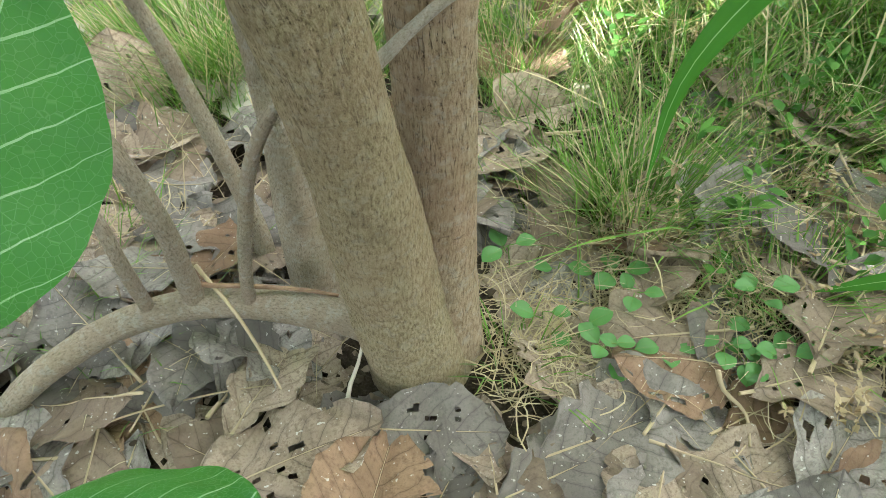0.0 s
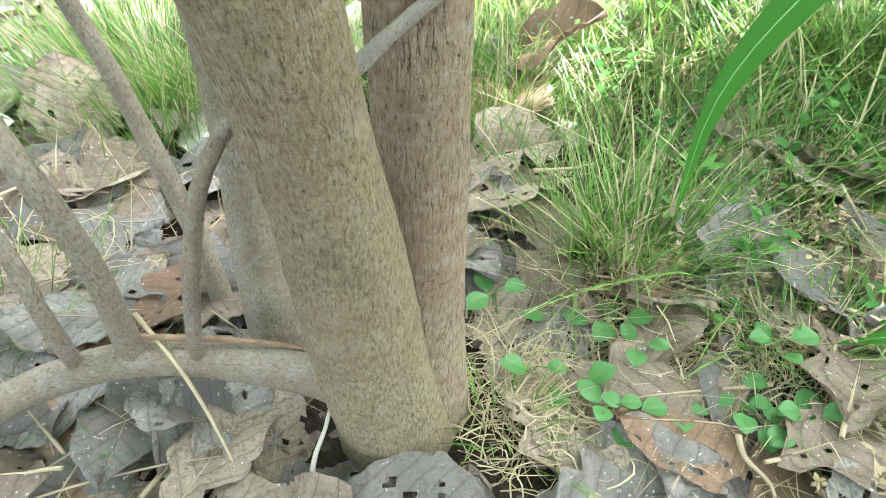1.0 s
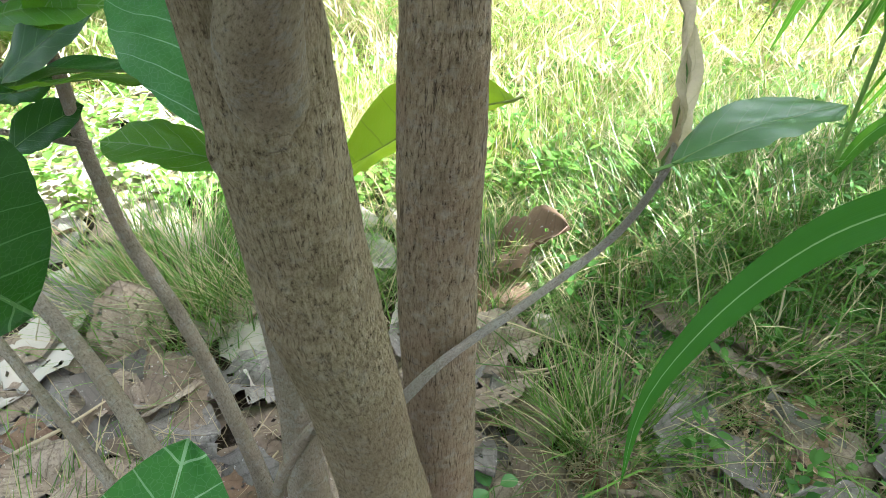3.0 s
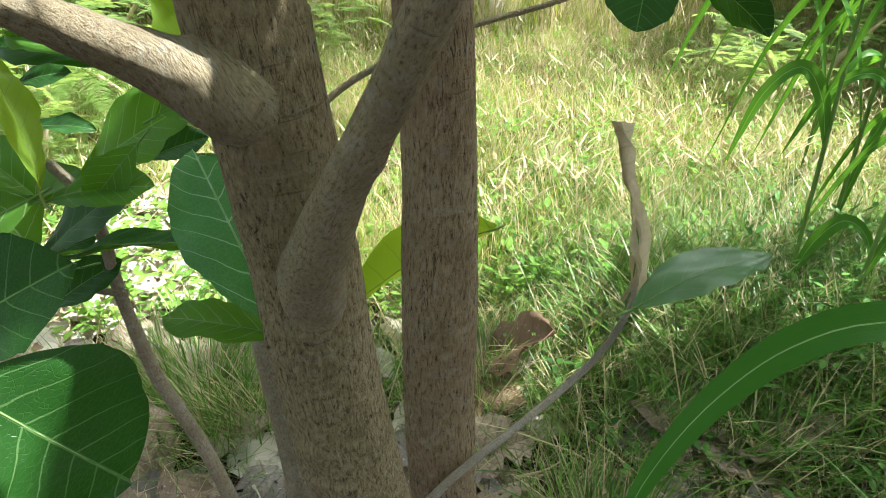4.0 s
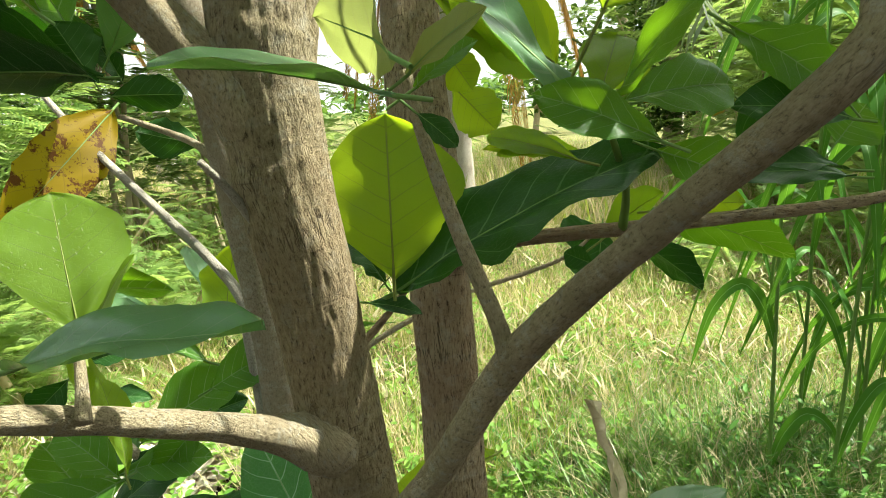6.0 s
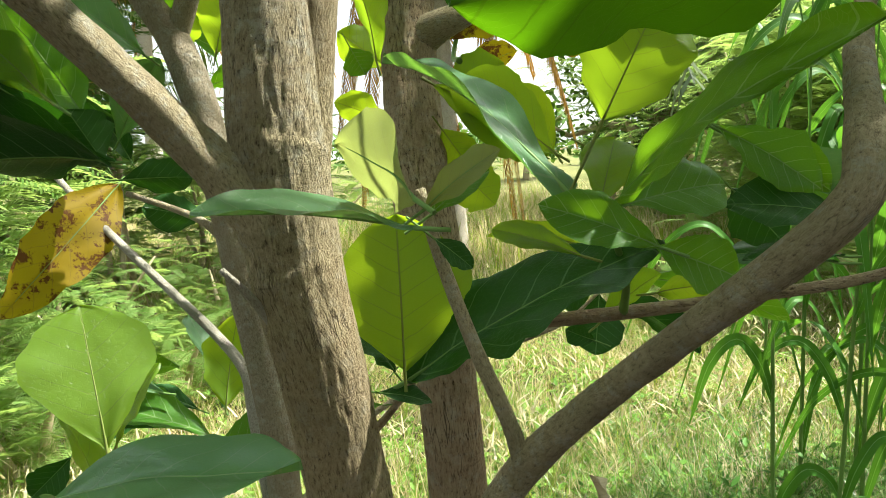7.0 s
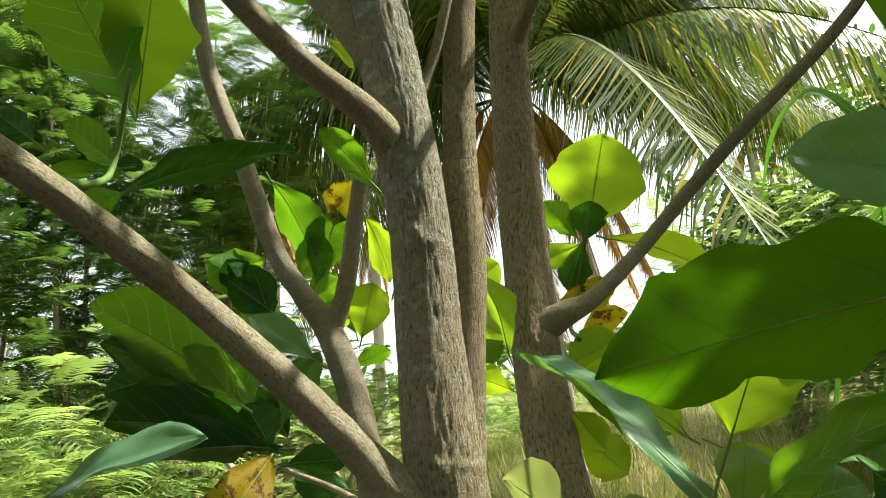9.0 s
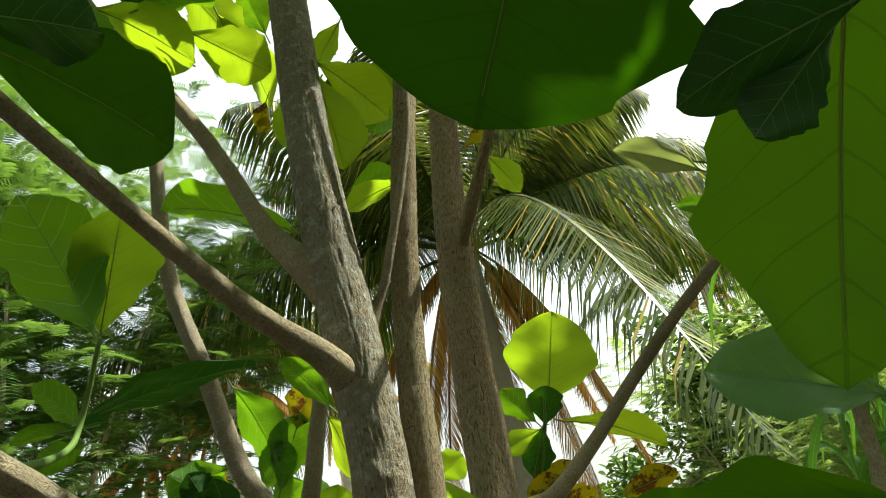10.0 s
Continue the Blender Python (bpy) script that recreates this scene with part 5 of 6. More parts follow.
dry_leaf(-0.343, 0.509, 0.223, 47, 0, 0, 0.01, 2, DRY_GREY, "broad dry leaf with raised veins beside the arching root")
dry_leaf(-0.171, 0.504, 0.159, 81, -8, 10, 0.015, 5, DRY)
dry_leaf(-0.113, 0.431, 0.228, 16, 4, -4, 0.004, 0, DRY_GREY, "flat grey dry leaf with holes in front of the trunk")
dry_leaf(-0.005, 0.426, 0.192, -1, 0, 22, 0.03, 9, DRY_GREY, "rolled dry leaf leaning against the trunk foot")
dry_leaf(0.153, 0.552, 0.205, 99, 4, 6, 0.01, 4, DRY)
dry_leaf(0.233, 0.432, 0.253, 19, -4, 3, 0.012, 6, DRY_GREY)
dry_leaf(0.319, 0.498, 0.188, 50, 8, -6, 0.02, 3, DRY_GREY)
dry_leaf(0.448, 0.756, 0.210, 68, -25, 8, 0.02, 1, DRY_GREY)
dry_leaf(0.637, 0.789, 0.210, 85, 10, 10, 0.02, 7, DRY)
dry_leaf(0.146, 1.051, 0.230, 16, -6, 20, 0.03, 10, DRY, "large curled tan leaf behind the stem")
dry_leaf(0.136, 0.942, 0.230, 35, 10, -14, 0.03, 11, DRY, "large curled tan leaf behind the stem")
dry_leaf(0.078, 0.793, 0.157, 83, 0, 20, 0.02, 8, DRY_GREY)
dry_leaf(0.202, 1.399, 0.230, -31, 8, 10, 0.02, 12, DRY_GREY)
dry_leaf(0.173, 1.218, 0.166, 9, 0, -10, 0.01, 13, DRY_GREY)
dry_leaf(-0.593, 1.103, 0.230, 115, -50, 10, 0.05, 14, DRY, "dry leaf standing on edge in the litter")
dry_leaf(-0.484, 0.989, 0.209, -0, 5, 15, 0.03, 15, DRY, "large pinkish-tan curled dry leaf")
dry_leaf(-0.462, 0.856, 0.219, -14, -6, 8, 0.015, 2, DRY_GREY)
dry_leaf(-0.396, 0.762, 0.151, 31, 8, -8, 0.02, 3, DRY_GREY)
dry_leaf(-0.297, 0.750, 0.224, 80, -6, 6, 0.01, 6, DRY)
dry_leaf(-0.441, 0.528, 0.190, 86, 4, -4, 0.008, 7, DRY_GREY)
dry_leaf(-0.416, 0.429, 0.122, 39, 0, 8, 0.015, 1, DRY_BROWN)
dry_leaf(-0.287, 0.415, 0.176, -19, 6, 0, 0.004, 9, DRY)
dry_leaf(0.536, 0.589, 0.239, 52, 12, -10, 0.02, 4, DRY)
dry_leaf(0.200, 0.472, 0.122, 144, -6, -6, 0.006, 10, DRY)
dry_leaf(0.428, 0.469, 0.178, 26, 4, 12, 0.01, 8, DRY_BROWN)
dry_leaf(-0.214, 0.564, 0.150, -22, 12, -4, 0.02, 12, DRY)
dry_leaf(-0.065, 0.412, 0.151, -30, 0, 0, 0.01, 13, DRY_GREY)
dry_leaf(0.061, 0.416, 0.126, 96, 10, 15, 0.012, 5, DRY)
dry_leaf(-0.443, 0.633, 0.126, 13, 0, 10, 0.01, 11, DRY_GREY)
dry_leaf(0.322, 0.431, 0.122, -52, 5, -9, 0.01, 0, DRY_GREY)
dry_leaf(0.250, 1.330, 0.270, -30, -38, 20, 0.09, 1, DRY_BROWN, "large upright brown dry leaf in the grass")
dry_leaf(0.215, 1.355, 0.230, -16, -10, 10, 0.03, 8, DRY_GREY)
dry_leaf(-0.962, 1.650, 0.230, 26, 6, 6, 0.02, 2, DRY)
dry_leaf(-0.893, 1.434, 0.230, 78, -8, 8, 0.02, 7, DRY_GREY)
dry_leaf(-0.852, 1.750, 0.230, -17, 5, 12, 0.02, 4, DRY)
dry_leaf(-1.038, 2.039, 0.230, 56, 8, -8, 0.02, 6, DRY)
dry_leaf(-0.408, 1.185, 0.208, -27, -20, 10, 0.03, 3, DRY)
dry_leaf(0.638, 0.768, 0.211, -90, 14, 20, 0.03, 14, DRY_GREY)
dry_leaf(0.436, 0.746, 0.204, 64, -15, 8, 0.02, 1, DRY_GREY)
dry_leaf(0.668, 1.684, 0.230, -41, 12, 8, 0.03, 12, DRY_GREY)
dry_leaf(0.716, 0.744, 0.147, -29, 6, 8, 0.02, 9, DRY_BROWN)
dry_leaf(-0.457, 0.938, 0.230, -49, 14, -8, 0.03, 5, DRY)
dry_leaf(0.577, 1.650, 0.230, -60, 14, 8, 0.03, 12, DRY_GREY)
dry_leaf(1.310, 1.423, 0.230, 41, -30, 10, 0.05, 3, DRY, "tan dry leaf caught at the foot of the canes")
dry_leaf(0.218, 1.358, 0.230, 66, -20, 8, 0.03, 0, DRY_GREY)
dry_leaf(-0.737, 1.506, 0.230, 32, 8, -8, 0.02, 6, DRY)
dry_leaf(-1.078, 2.117, 0.230, 18, 8, 8, 0.02, 10, DRY)
dry_leaf(0.155, 0.379, 0.199, 25, 3, -5, 0.012, 6, DRY_GREY)
dry_leaf(0.358, 0.372, 0.181, -22, -4, 6, 0.014, 2, DRY)
dry_leaf(0.484, 0.408, 0.234, 47, 6, 8, 0.02, 12, DRY_GREY)
dry_leaf(0.256, 0.357, 0.184, 88, 8, -6, 0.02, 9, DRY)
dry_leaf(0.087, 0.361, 0.154, -31, -6, 10, 0.016, 13, DRY)
dry_leaf(0.481, 0.492, 0.200, 16, 10, -8, 0.025, 4, DRY)
dry_leaf(0.505, 0.360, 0.190, 10, 0, 10, 0.02, 7, DRY_BROWN)
dry_leaf(0.335, 0.435, 0.160, 118, 5, 5, 0.014, 0, DRY_GREY)
dry_leaf(0.035, 0.402, 0.150, 61, -8, 6, 0.012, 11, DRY_GREY)


def scatter_litter():
    rnd = random.Random(9)
    far = Heap()
    for k in range(520):
        if k < 170:
            x, y = rnd.uniform(-0.8, 0.85), rnd.uniform(0.12, 1.05)
        elif k < 270:
            x, y = rnd.uniform(-1.3, 1.1), rnd.uniform(0.2, 1.75)
        elif k < 360:
            x, y = rnd.uniform(-2.2, 1.6), rnd.uniform(1.0, 3.0)
        else:
            x, y = rnd.gauss(-0.95, 0.28), rnd.gauss(1.9, 0.38)
        if math.hypot(x + 0.02, y - 0.53) < 0.19 or x > 0.25 and rnd.random() < 0.50 or 0.10 < x < 0.50 and 0.40 < y < 0.72 and rnd.random() < 0.6:
            continue
        m = rnd.choice((DRY, DRY, DRY, DRY_GREY, DRY_GREY, DRY_GREY, DRY_BROWN))
        length, turn, pitch, roll, lift, kind = rnd.uniform(0.14, 0.25), rnd.uniform(0, 360), rnd.uniform(-15, 15), rnd.uniform(-18, 18), rnd.uniform(0.0, 0.04), rnd.randint(0, 15)
        if k < 270:
            dry_leaf(x, y, length, turn, pitch, roll, lift, kind, m,
                     "brown dry leaf lying in the litter" if m is DRY_BROWN else "greyish dry leaf lying in the litter" if m is DRY_GREY else "crinkled dry tan leaf lying in the litter")
        else:
            mat = pose(x, y, float(ground_height(x, y)) + lift, roll, pitch, turn) @ Matrix.Diagonal((length, length, length, 1))
            v, f, uv = LITTER[kind][0]
            far.add([mat @ p for p in v], f)
    ob = new("leaf_litter", far.mesh("leaf_litter", PALE_LITTER))
    tagged(ob, "pale dry leaves lying thick behind the tree", "leaf litter", kind="stuff")


scatter_litter()


def scatter_crumbs():
    """Small broken bits of leaf and bark between the fallen leaves."""
    rnd = random.Random(12)
    heap = Heap()
    for k in range(5200):
        x, y = rnd.gauss(0, 0.55), 0.7 + rnd.gauss(0, 0.4)
        c = Vector((x, y, float(ground_height(x, y)) + rnd.uniform(0.0, 0.018)))
        s = rnd.uniform(0.002, 0.006) if rnd.random() < 0.75 else rnd.uniform(0.006, 0.013)
        a, flat = rnd.uniform(0, 6.28), rnd.uniform(0.25, 1.0)
        ring = []
        for q in range(6):
            b = q * 1.047 + rnd.uniform(-0.35, 0.35)
            p = Vector((math.cos(b), math.sin(b) * flat, 0)) * s * rnd.uniform(0.55, 1.15)
            ring.append(c + Vector((p.x * math.cos(a) - p.y * math.sin(a), p.x * math.sin(a) + p.y * math.cos(a), s * rnd.uniform(-0.35, 0.35))))
        heap.add(ring + [c + Vector((0, 0, s * rnd.uniform(0.1, 0.4)))], [(q, (q + 1) % 6, 6) for q in range(6)])
    ob = new("leaf_crumbs", heap.mesh("leaf_crumbs", CRUMB, False))
    tagged(ob, "small brown fragments of dry leaves on the soil", "leaf litter", kind="stuff")


scatter_crumbs()


def dry_twig(points, radius, material, label):
    place = points[0]
    root = thing("dry_twig", place, label, "twig", "fallen twigs under the tree")
    part("twig", mesh_from("twig", *tube([(*p, radius * (1 - 0.5 * k / (len(points) - 1))) for k, p in enumerate(points)], 8, 0.012, 0.0002, (), (), len(points))[:2], material), root)


dry_twig([(-0.304, 0.564, 0.200), (-0.299, 0.563, 0.130), (-0.231, 0.561, 0.125), (-0.167, 0.560, 0.120), (-0.122, 0.559, 0.110)], 0.0045, DRY_BROWN, "dry brown leaf stalk lying along the arching root")
dry_twig([(-0.299, 0.581, 0.140), (-0.249, 0.538, 0.100), (-0.215, 0.501, 0.060), (-0.178, 0.451, 0.020)], 0.0030, BARK_B, "thin brown stick leaning over the root")
dry_twig([(-0.424, 0.419, 0.020), (-0.351, 0.442, 0.030), (-0.265, 0.464, 0.035), (-0.199, 0.479, 0.030)], 0.0016, DRY_STEM, "long dry grass stalk across a fallen leaf")
dry_twig([(-0.095, 0.407, 0.020), (-0.108, 0.464, 0.030), (-0.097, 0.499, 0.050), (-0.091, 0.521, 0.070)], 0.0035, BARK_DEAD, "short pale stick standing at the trunk foot")
dry_twig([(0.348, 0.488, 0.060), (0.357, 0.473, 0.040), (0.380, 0.446, 0.030), (0.377, 0.408, 0.020)], 0.0035, DRY_STEM, "curved dry leaf stalk on the litter")
dry_twig([(-0.368, 0.417, 0.020), (-0.339, 0.508, 0.030), (-0.290, 0.551, 0.030)], 0.0014, DRY_STEM, "thin dry stalk on a fallen leaf")
dry_twig([(-0.701, 0.818, 0.030), (-0.616, 0.852, 0.060), (-0.578, 0.914, 0.050)], 0.004, BARK_B, "brown stick lying in the grass")
dry_twig([(0.175, 0.927, 0.080), (0.240, 0.949, 0.070), (0.283, 0.978, 0.060)], 0.003, DRY_STEM, "dry leaf stalk pointing out of the litter")


# ---- grass and weeds ----
def blades(name, xs, ys, height, width, lean, material, label, seed, curve=0.5, z0=None, dirs=None):
    """Many grass blades as one mesh: three bends each, tapering to a point."""
    r = np.random.default_rng(seed)
    n = len(xs)
    z = ground_height(xs, ys) - 0.005 if z0 is None else z0
    h = height * r.uniform(0.55, 1.25, n)
    a = r.uniform(0, 2 * np.pi, n) if dirs is None else dirs
    tilt = lean * r.uniform(0.3, 1.5, n)
    dx, dy = np.cos(a), np.sin(a)
    wx, wy = -dy, dx
    w = width * r.uniform(0.6, 1.4, n) * 0.5
    rows = []
    for k, t in enumerate((0.0, 0.35, 0.7, 1.0)):
        out = h * (tilt * t + curve * tilt * t * t)
        up = h * (t - 0.35 * curve * tilt * t * t)
        ww = w * (1 - 0.55 * t)
        c = np.stack([xs + dx * out, ys + dy * out, z + up], 1)
        o = np.stack([wx * ww, wy * ww, np.zeros(n)], 1)
        rows += [c - o, c + o] if k < 3 else [c]
    v = np.stack(rows, 1).reshape(-1, 3)
    b = (np.arange(n) * 7)[:, None]
    quads = np.concatenate([b + np.array([0, 1, 3, 2]), b + np.array([2, 3, 5, 4])]).tolist()
    tris = (b + np.array([4, 5, 6])).tolist()
    ob = new(name, mesh_from(name, v, quads + tris, material, smooth=False))
    return tagged(ob, label, "grass", kind="stuff")


def bare(xs, ys):
    """Where fallen leaves lie thick in the sun and little grass grows."""
    return ((xs + 0.92) / 0.42) ** 2 + ((ys - 1.95) / 0.55) ** 2 < 1


def build_grass():
    r = np.random.default_rng(5)
    # fine tufts close to the tree: x, y, spread, count, height
    for x, y, spread, count, height in ((0.32, 0.80, 0.05, 430, 0.16), (0.25, 0.86, 0.07, 230, 0.12), (0.50, 0.62, 0.05, 240, 0.09), (-0.50, 1.28, 0.14, 1500, 0.19), (-0.33, 1.22, 0.12, 900, 0.16),
                                        (0.10, 0.54, 0.03, 70, 0.07), (0.62, 0.95, 0.08, 380, 0.13), (-0.62, 0.62, 0.12, 500, 0.10), (0.45, 1.08, 0.09, 420, 0.14), (0.16, 1.25, 0.12, 900, 0.15)):
        xs, ys = x + r.normal(0, spread, count), y + r.normal(0, spread * 0.8, count)
        away = np.arctan2(ys - y, xs - x) + r.normal(0, 0.7, count)
        blades("grass_tuft", xs, ys, height, 0.0026, 0.55, GRASS, "tuft of fine green grass with dry blades", int(x * 1000) % 997, dirs=away)
    # sward among the leaves on the sunny side
    n = 34000
    xs, ys = r.uniform(0.12, 2.4, n), r.uniform(0.5, 2.4, n)
    clump = np.sin(xs * 11 + 2 * np.sin(ys * 7)) * np.sin(ys * 9.3 + 1.1) + 0.5 * np.sin(xs * 23 + ys * 17)
    keep = r.random(n) < np.clip((xs - 0.16) * 1.3 + (ys - 0.85) * 0.7, 0.02, 1) * np.clip(0.62 + 0.55 * clump, 0.06, 1)
    blades("short_grass", xs[keep], ys[keep], 0.095, 0.0030, 0.85, GRASS, "short green grass growing through dry leaves", 21)
    n = 14000
    xs, ys = r.uniform(-2.8, 0.2, n), r.uniform(0.9, 2.4, n)
    keep = (r.random(n) < np.clip((ys - 1.0) * 0.9, 0.02, 1)) & (~bare(xs, ys) | (r.random(n) < 0.1))
    blades("short_grass", xs[keep], ys[keep], 0.10, 0.0026, 0.7, GRASS, "short green grass behind the tree", 22)
    xs, ys = r.normal(1.15, 0.30, 7000), r.normal(1.42, 0.26, 7000)
    blades("long_grass", xs, ys, 0.24, 0.0042, 0.75, GRASS, "long shaded grass round the cane feet", 27)
    xs, ys = r.normal(0.75, 0.35, 6000), r.normal(1.62, 0.18, 6000)
    blades("long_grass", xs, ys, 0.15, 0.0028, 0.7, GRASS, "green grass where the shade ends", 28)
    # dry stalks lying about
    n = 3600
    xs, ys = r.uniform(0.1, 1.5, n), r.uniform(0.52, 1.7, n)
    blades("dry_grass", xs, ys, 0.065, 0.0015, 1.6, DRY_GRASS, "pale dry grass stalks lying over the litter", 31, curve=0.5)
    xs, ys = r.uniform(-1.6, 0.1, 900), r.uniform(0.6, 2.0, 900)
    blades("dry_grass", xs, ys, 0.10, 0.0016, 1.8, DRY_GRASS, "pale dry grass stalks lying over the litter", 32, curve=0.2)
    # the field, thinner towards the tree
    n = 120000
    ys = 1.25 + 14 * r.random(n) ** 1.9
    xs = (r.random(n) - 0.5) * (2.8 + ys * 1.9) + 0.07 * ys
    patch = np.sin(xs * 2.3 + 1.0) * np.sin(ys * 1.9) + 0.6 * np.sin(xs * 5.1 + ys * 4.3)
    keep = r.random(n) < np.clip((ys - 1.2) * 0.8, 0, 1) * np.clip(0.75 + 0.4 * patch, 0.2, 1) * np.where(bare(xs, ys), 0.08, 1.0)
    xs, ys = xs[keep], ys[keep]
    blades("field_grass", xs, ys, 0.13 + 0.05 * np.clip(patch[keep], -1, 1), 0.0036, 0.85, GRASS_FIELD, "sunlit yellow-green field grass", 23)
    # taller tufts standing in it
    n = 3800
    cy = 1.75 + 8.5 * r.random(n) ** 1.6
    cx = (r.random(n) - 0.5) * (2.6 + cy * 1.8) + 0.07 * cy
    clear = ~bare(cx, cy)
    cx, cy = cx[clear], cy[clear]
    n = len(cx)
    tall = r.uniform(0.12, 0.33, n)
    k = 20
    xs, ys = np.repeat(cx, k) + r.normal(0, 0.022, n * k), np.repeat(cy, k) + r.normal(0, 0.022, n * k)
    away = np.arctan2(ys - np.repeat(cy, k), xs - np.repeat(cx, k)) + r.normal(0, 0.6, n * k)
    blades("tall_grass", xs, ys, np.repeat(tall, k), 0.0030, 0.50, GRASS_TALL, "taller tufts of light green field grass", 25, dirs=away)
    n = 2600
    cy = 6.0 + 12 * r.random(n) ** 1.3
    cx = (r.random(n) - 0.5) * (2.6 + cy * 1.8) + 0.07 * cy
    xs, ys = np.repeat(cx, 14) + r.normal(0, 0.07, n * 14), np.repeat(cy, 14) + r.normal(0, 0.07, n * 14)
    blades("tall_grass", xs, ys, np.repeat(r.uniform(0.25, 0.6, n), 14), 0.011, 0.45, GRASS_TALL, "rank grass at the far side of the field", 26)
    n = 9000
    ys = 2.0 + 10 * r.random(n) ** 1.6
    xs = (r.random(n) - 0.5) * (2.0 + ys * 1.7)
    z = ground_height(xs, ys) + r.uniform(0.12, 0.30, n)
    blades("seed_heads", xs, ys, 0.05, 0.008, 0.9, SEED_HEAD, "pale feathery seed heads of field grass", 24, z0=z)


def build_tangle():
    """Withered grass strands, curled and matted over the litter."""
    r = np.random.default_rng(88)
    verts, faces = [], []
    for x, y, spread, count in ((0.46, 0.64, 0.09, 420), (0.33, 0.72, 0.08, 300), (0.11, 0.56, 0.05, 170), (0.60, 0.86, 0.13, 420), (0.22, 0.62, 0.09, 160), (0.75, 1.15, 0.22, 500), (-0.62, 0.80, 0.16, 260), (0.55, 0.45, 0.12, 140)):
        for q in range(count):
            px, py = x + r.normal(0, spread), y + r.normal(0, spread * 0.8)
            if math.hypot(px + 0.02, py - 0.54) < 0.085:
                continue
            head, turn = r.uniform(0, 6.28), r.normal(0, 0.5)
            z, climb, step = 0.006 + 0.02 * r.random(), r.uniform(-0.1, 0.55), r.uniform(0.010, 0.022)
            w = r.uniform(0.0005, 0.0011)
            first = len(verts)
            for k in range(7):
                g = float(ground_height(px, py))
                sx, sy = -math.sin(head) * w, math.cos(head) * w
                verts += [(px - sx, py - sy, g + z), (px + sx, py + sy, g + z)]
                px, py = px + math.cos(head) * step, py + math.sin(head) * step
                z = max(0.004, z + climb * step)
                climb -= r.uniform(0.0, 0.35)
                head += turn + r.normal(0, 0.25)
            faces += [(first + 2 * k, first + 2 * k + 1, first + 2 * k + 3, first + 2 * k + 2) for k in range(6)]
    ob = new("dry_grass", mesh_from("dry_grass", verts, faces, DRY_GRASS, smooth=False))
    tagged(ob, "curled withered grass matted over the litter", "grass", kind="stuff")


build_tangle()
build_grass()


def small_leaf_faces(heap, c, d, up, length, width):
    """A pointed oval leaf of six corners, folded on its midrib."""
    d, up = Vector(d).normalized(), Vector(up)
    s = d.cross(up).normalized()
    n = s.cross(d)
    c = Vector(c)
    v = [c, c + d * length * 0.35 + s * width * 0.5 + n * width * 0.12, c + d * length * 0.75 + s * width * 0.38 + n * width * 0.1, c + d * length,
         c + d * length * 0.75 - s * width * 0.38 + n * width * 0.1, c + d * length * 0.35 - s * width * 0.5 + n * width * 0.12, c + d * length * 0.5 - n * width * 0.02]
    heap.add(v, [(0, 1, 6), (1, 2, 6), (2, 3, 6), (3, 4, 6), (4, 5, 6), (5, 0, 6)])


def build_weeds():
    rnd = random.Random(77)
    heap = Heap()
    for k in range(1300):
        x, y = rnd.uniform(0.3, 2.4), rnd.uniform(0.6, 2.6)
        if rnd.random() > min(1, 0.2 + (x - 0.3) * 0.8 + (y - 0.7) * 0.4):
            continue
        z = float(ground_height(x, y))
        h = rnd.uniform(0.04, 0.16)
        for q in range(rnd.randint(5, 11)):
            a = rnd.uniform(0, 6.28)
            t = rnd.uniform(0.3, 1)
            small_leaf_faces(heap, (x + math.cos(a) * 0.012, y + math.sin(a) * 0.012, z + h * t), (math.cos(a), math.sin(a), rnd.uniform(-0.2, 0.7)), (0, 0, 1), rnd.uniform(0.015, 0.034), rnd.uniform(0.008, 0.018))
    for k in range(260):
        x, y = rnd.gauss(1.15, 0.28), rnd.gauss(1.38, 0.22)
        z = float(ground_height(x, y))
        h = rnd.uniform(0.05, 0.30)
        for q in range(8):
            a = rnd.uniform(0, 6.28)
            small_leaf_faces(heap, (x + math.cos(a) * 0.03, y + math.sin(a) * 0.03, z + h * rnd.uniform(0.3, 1)), (math.cos(a), math.sin(a), rnd.uniform(-0.3, 0.6)), (0, 0, 1), rnd.uniform(0.02, 0.05), rnd.uniform(0.007, 0.016))
    ob = new("weeds", heap.mesh("weeds", WEED))
    tagged(ob, "low leafy green weeds among the grass", "weeds", kind="stuff")
    heap = Heap()
    for k in range(6000):
        y = 1.6 + 7 * rnd.random() ** 1.5
        x = rnd.uniform(-0.5, 0.5) * (2.6 + y * 1.5)
        z = float(ground_height(x, y))
        h = rnd.uniform(0.05, 0.20)
        for q in range(7):
            a = rnd.uniform(0, 6.28)
            small_leaf_faces(heap, (x + math.cos(a) * 0.02, y + math.sin(a) * 0.02, z + h * rnd.uniform(0.4, 1)), (math.cos(a), math.sin(a), rnd.uniform(-0.2, 0.7)), (0, 0, 1), rnd.uniform(0.025, 0.05), rnd.uniform(0.012, 0.025))
    ob = new("weeds", heap.mesh("weeds", FIELD_WEED))
    tagged(ob, "sunlit light green weeds in the field", "weeds", kind="stuff")


build_weeds()


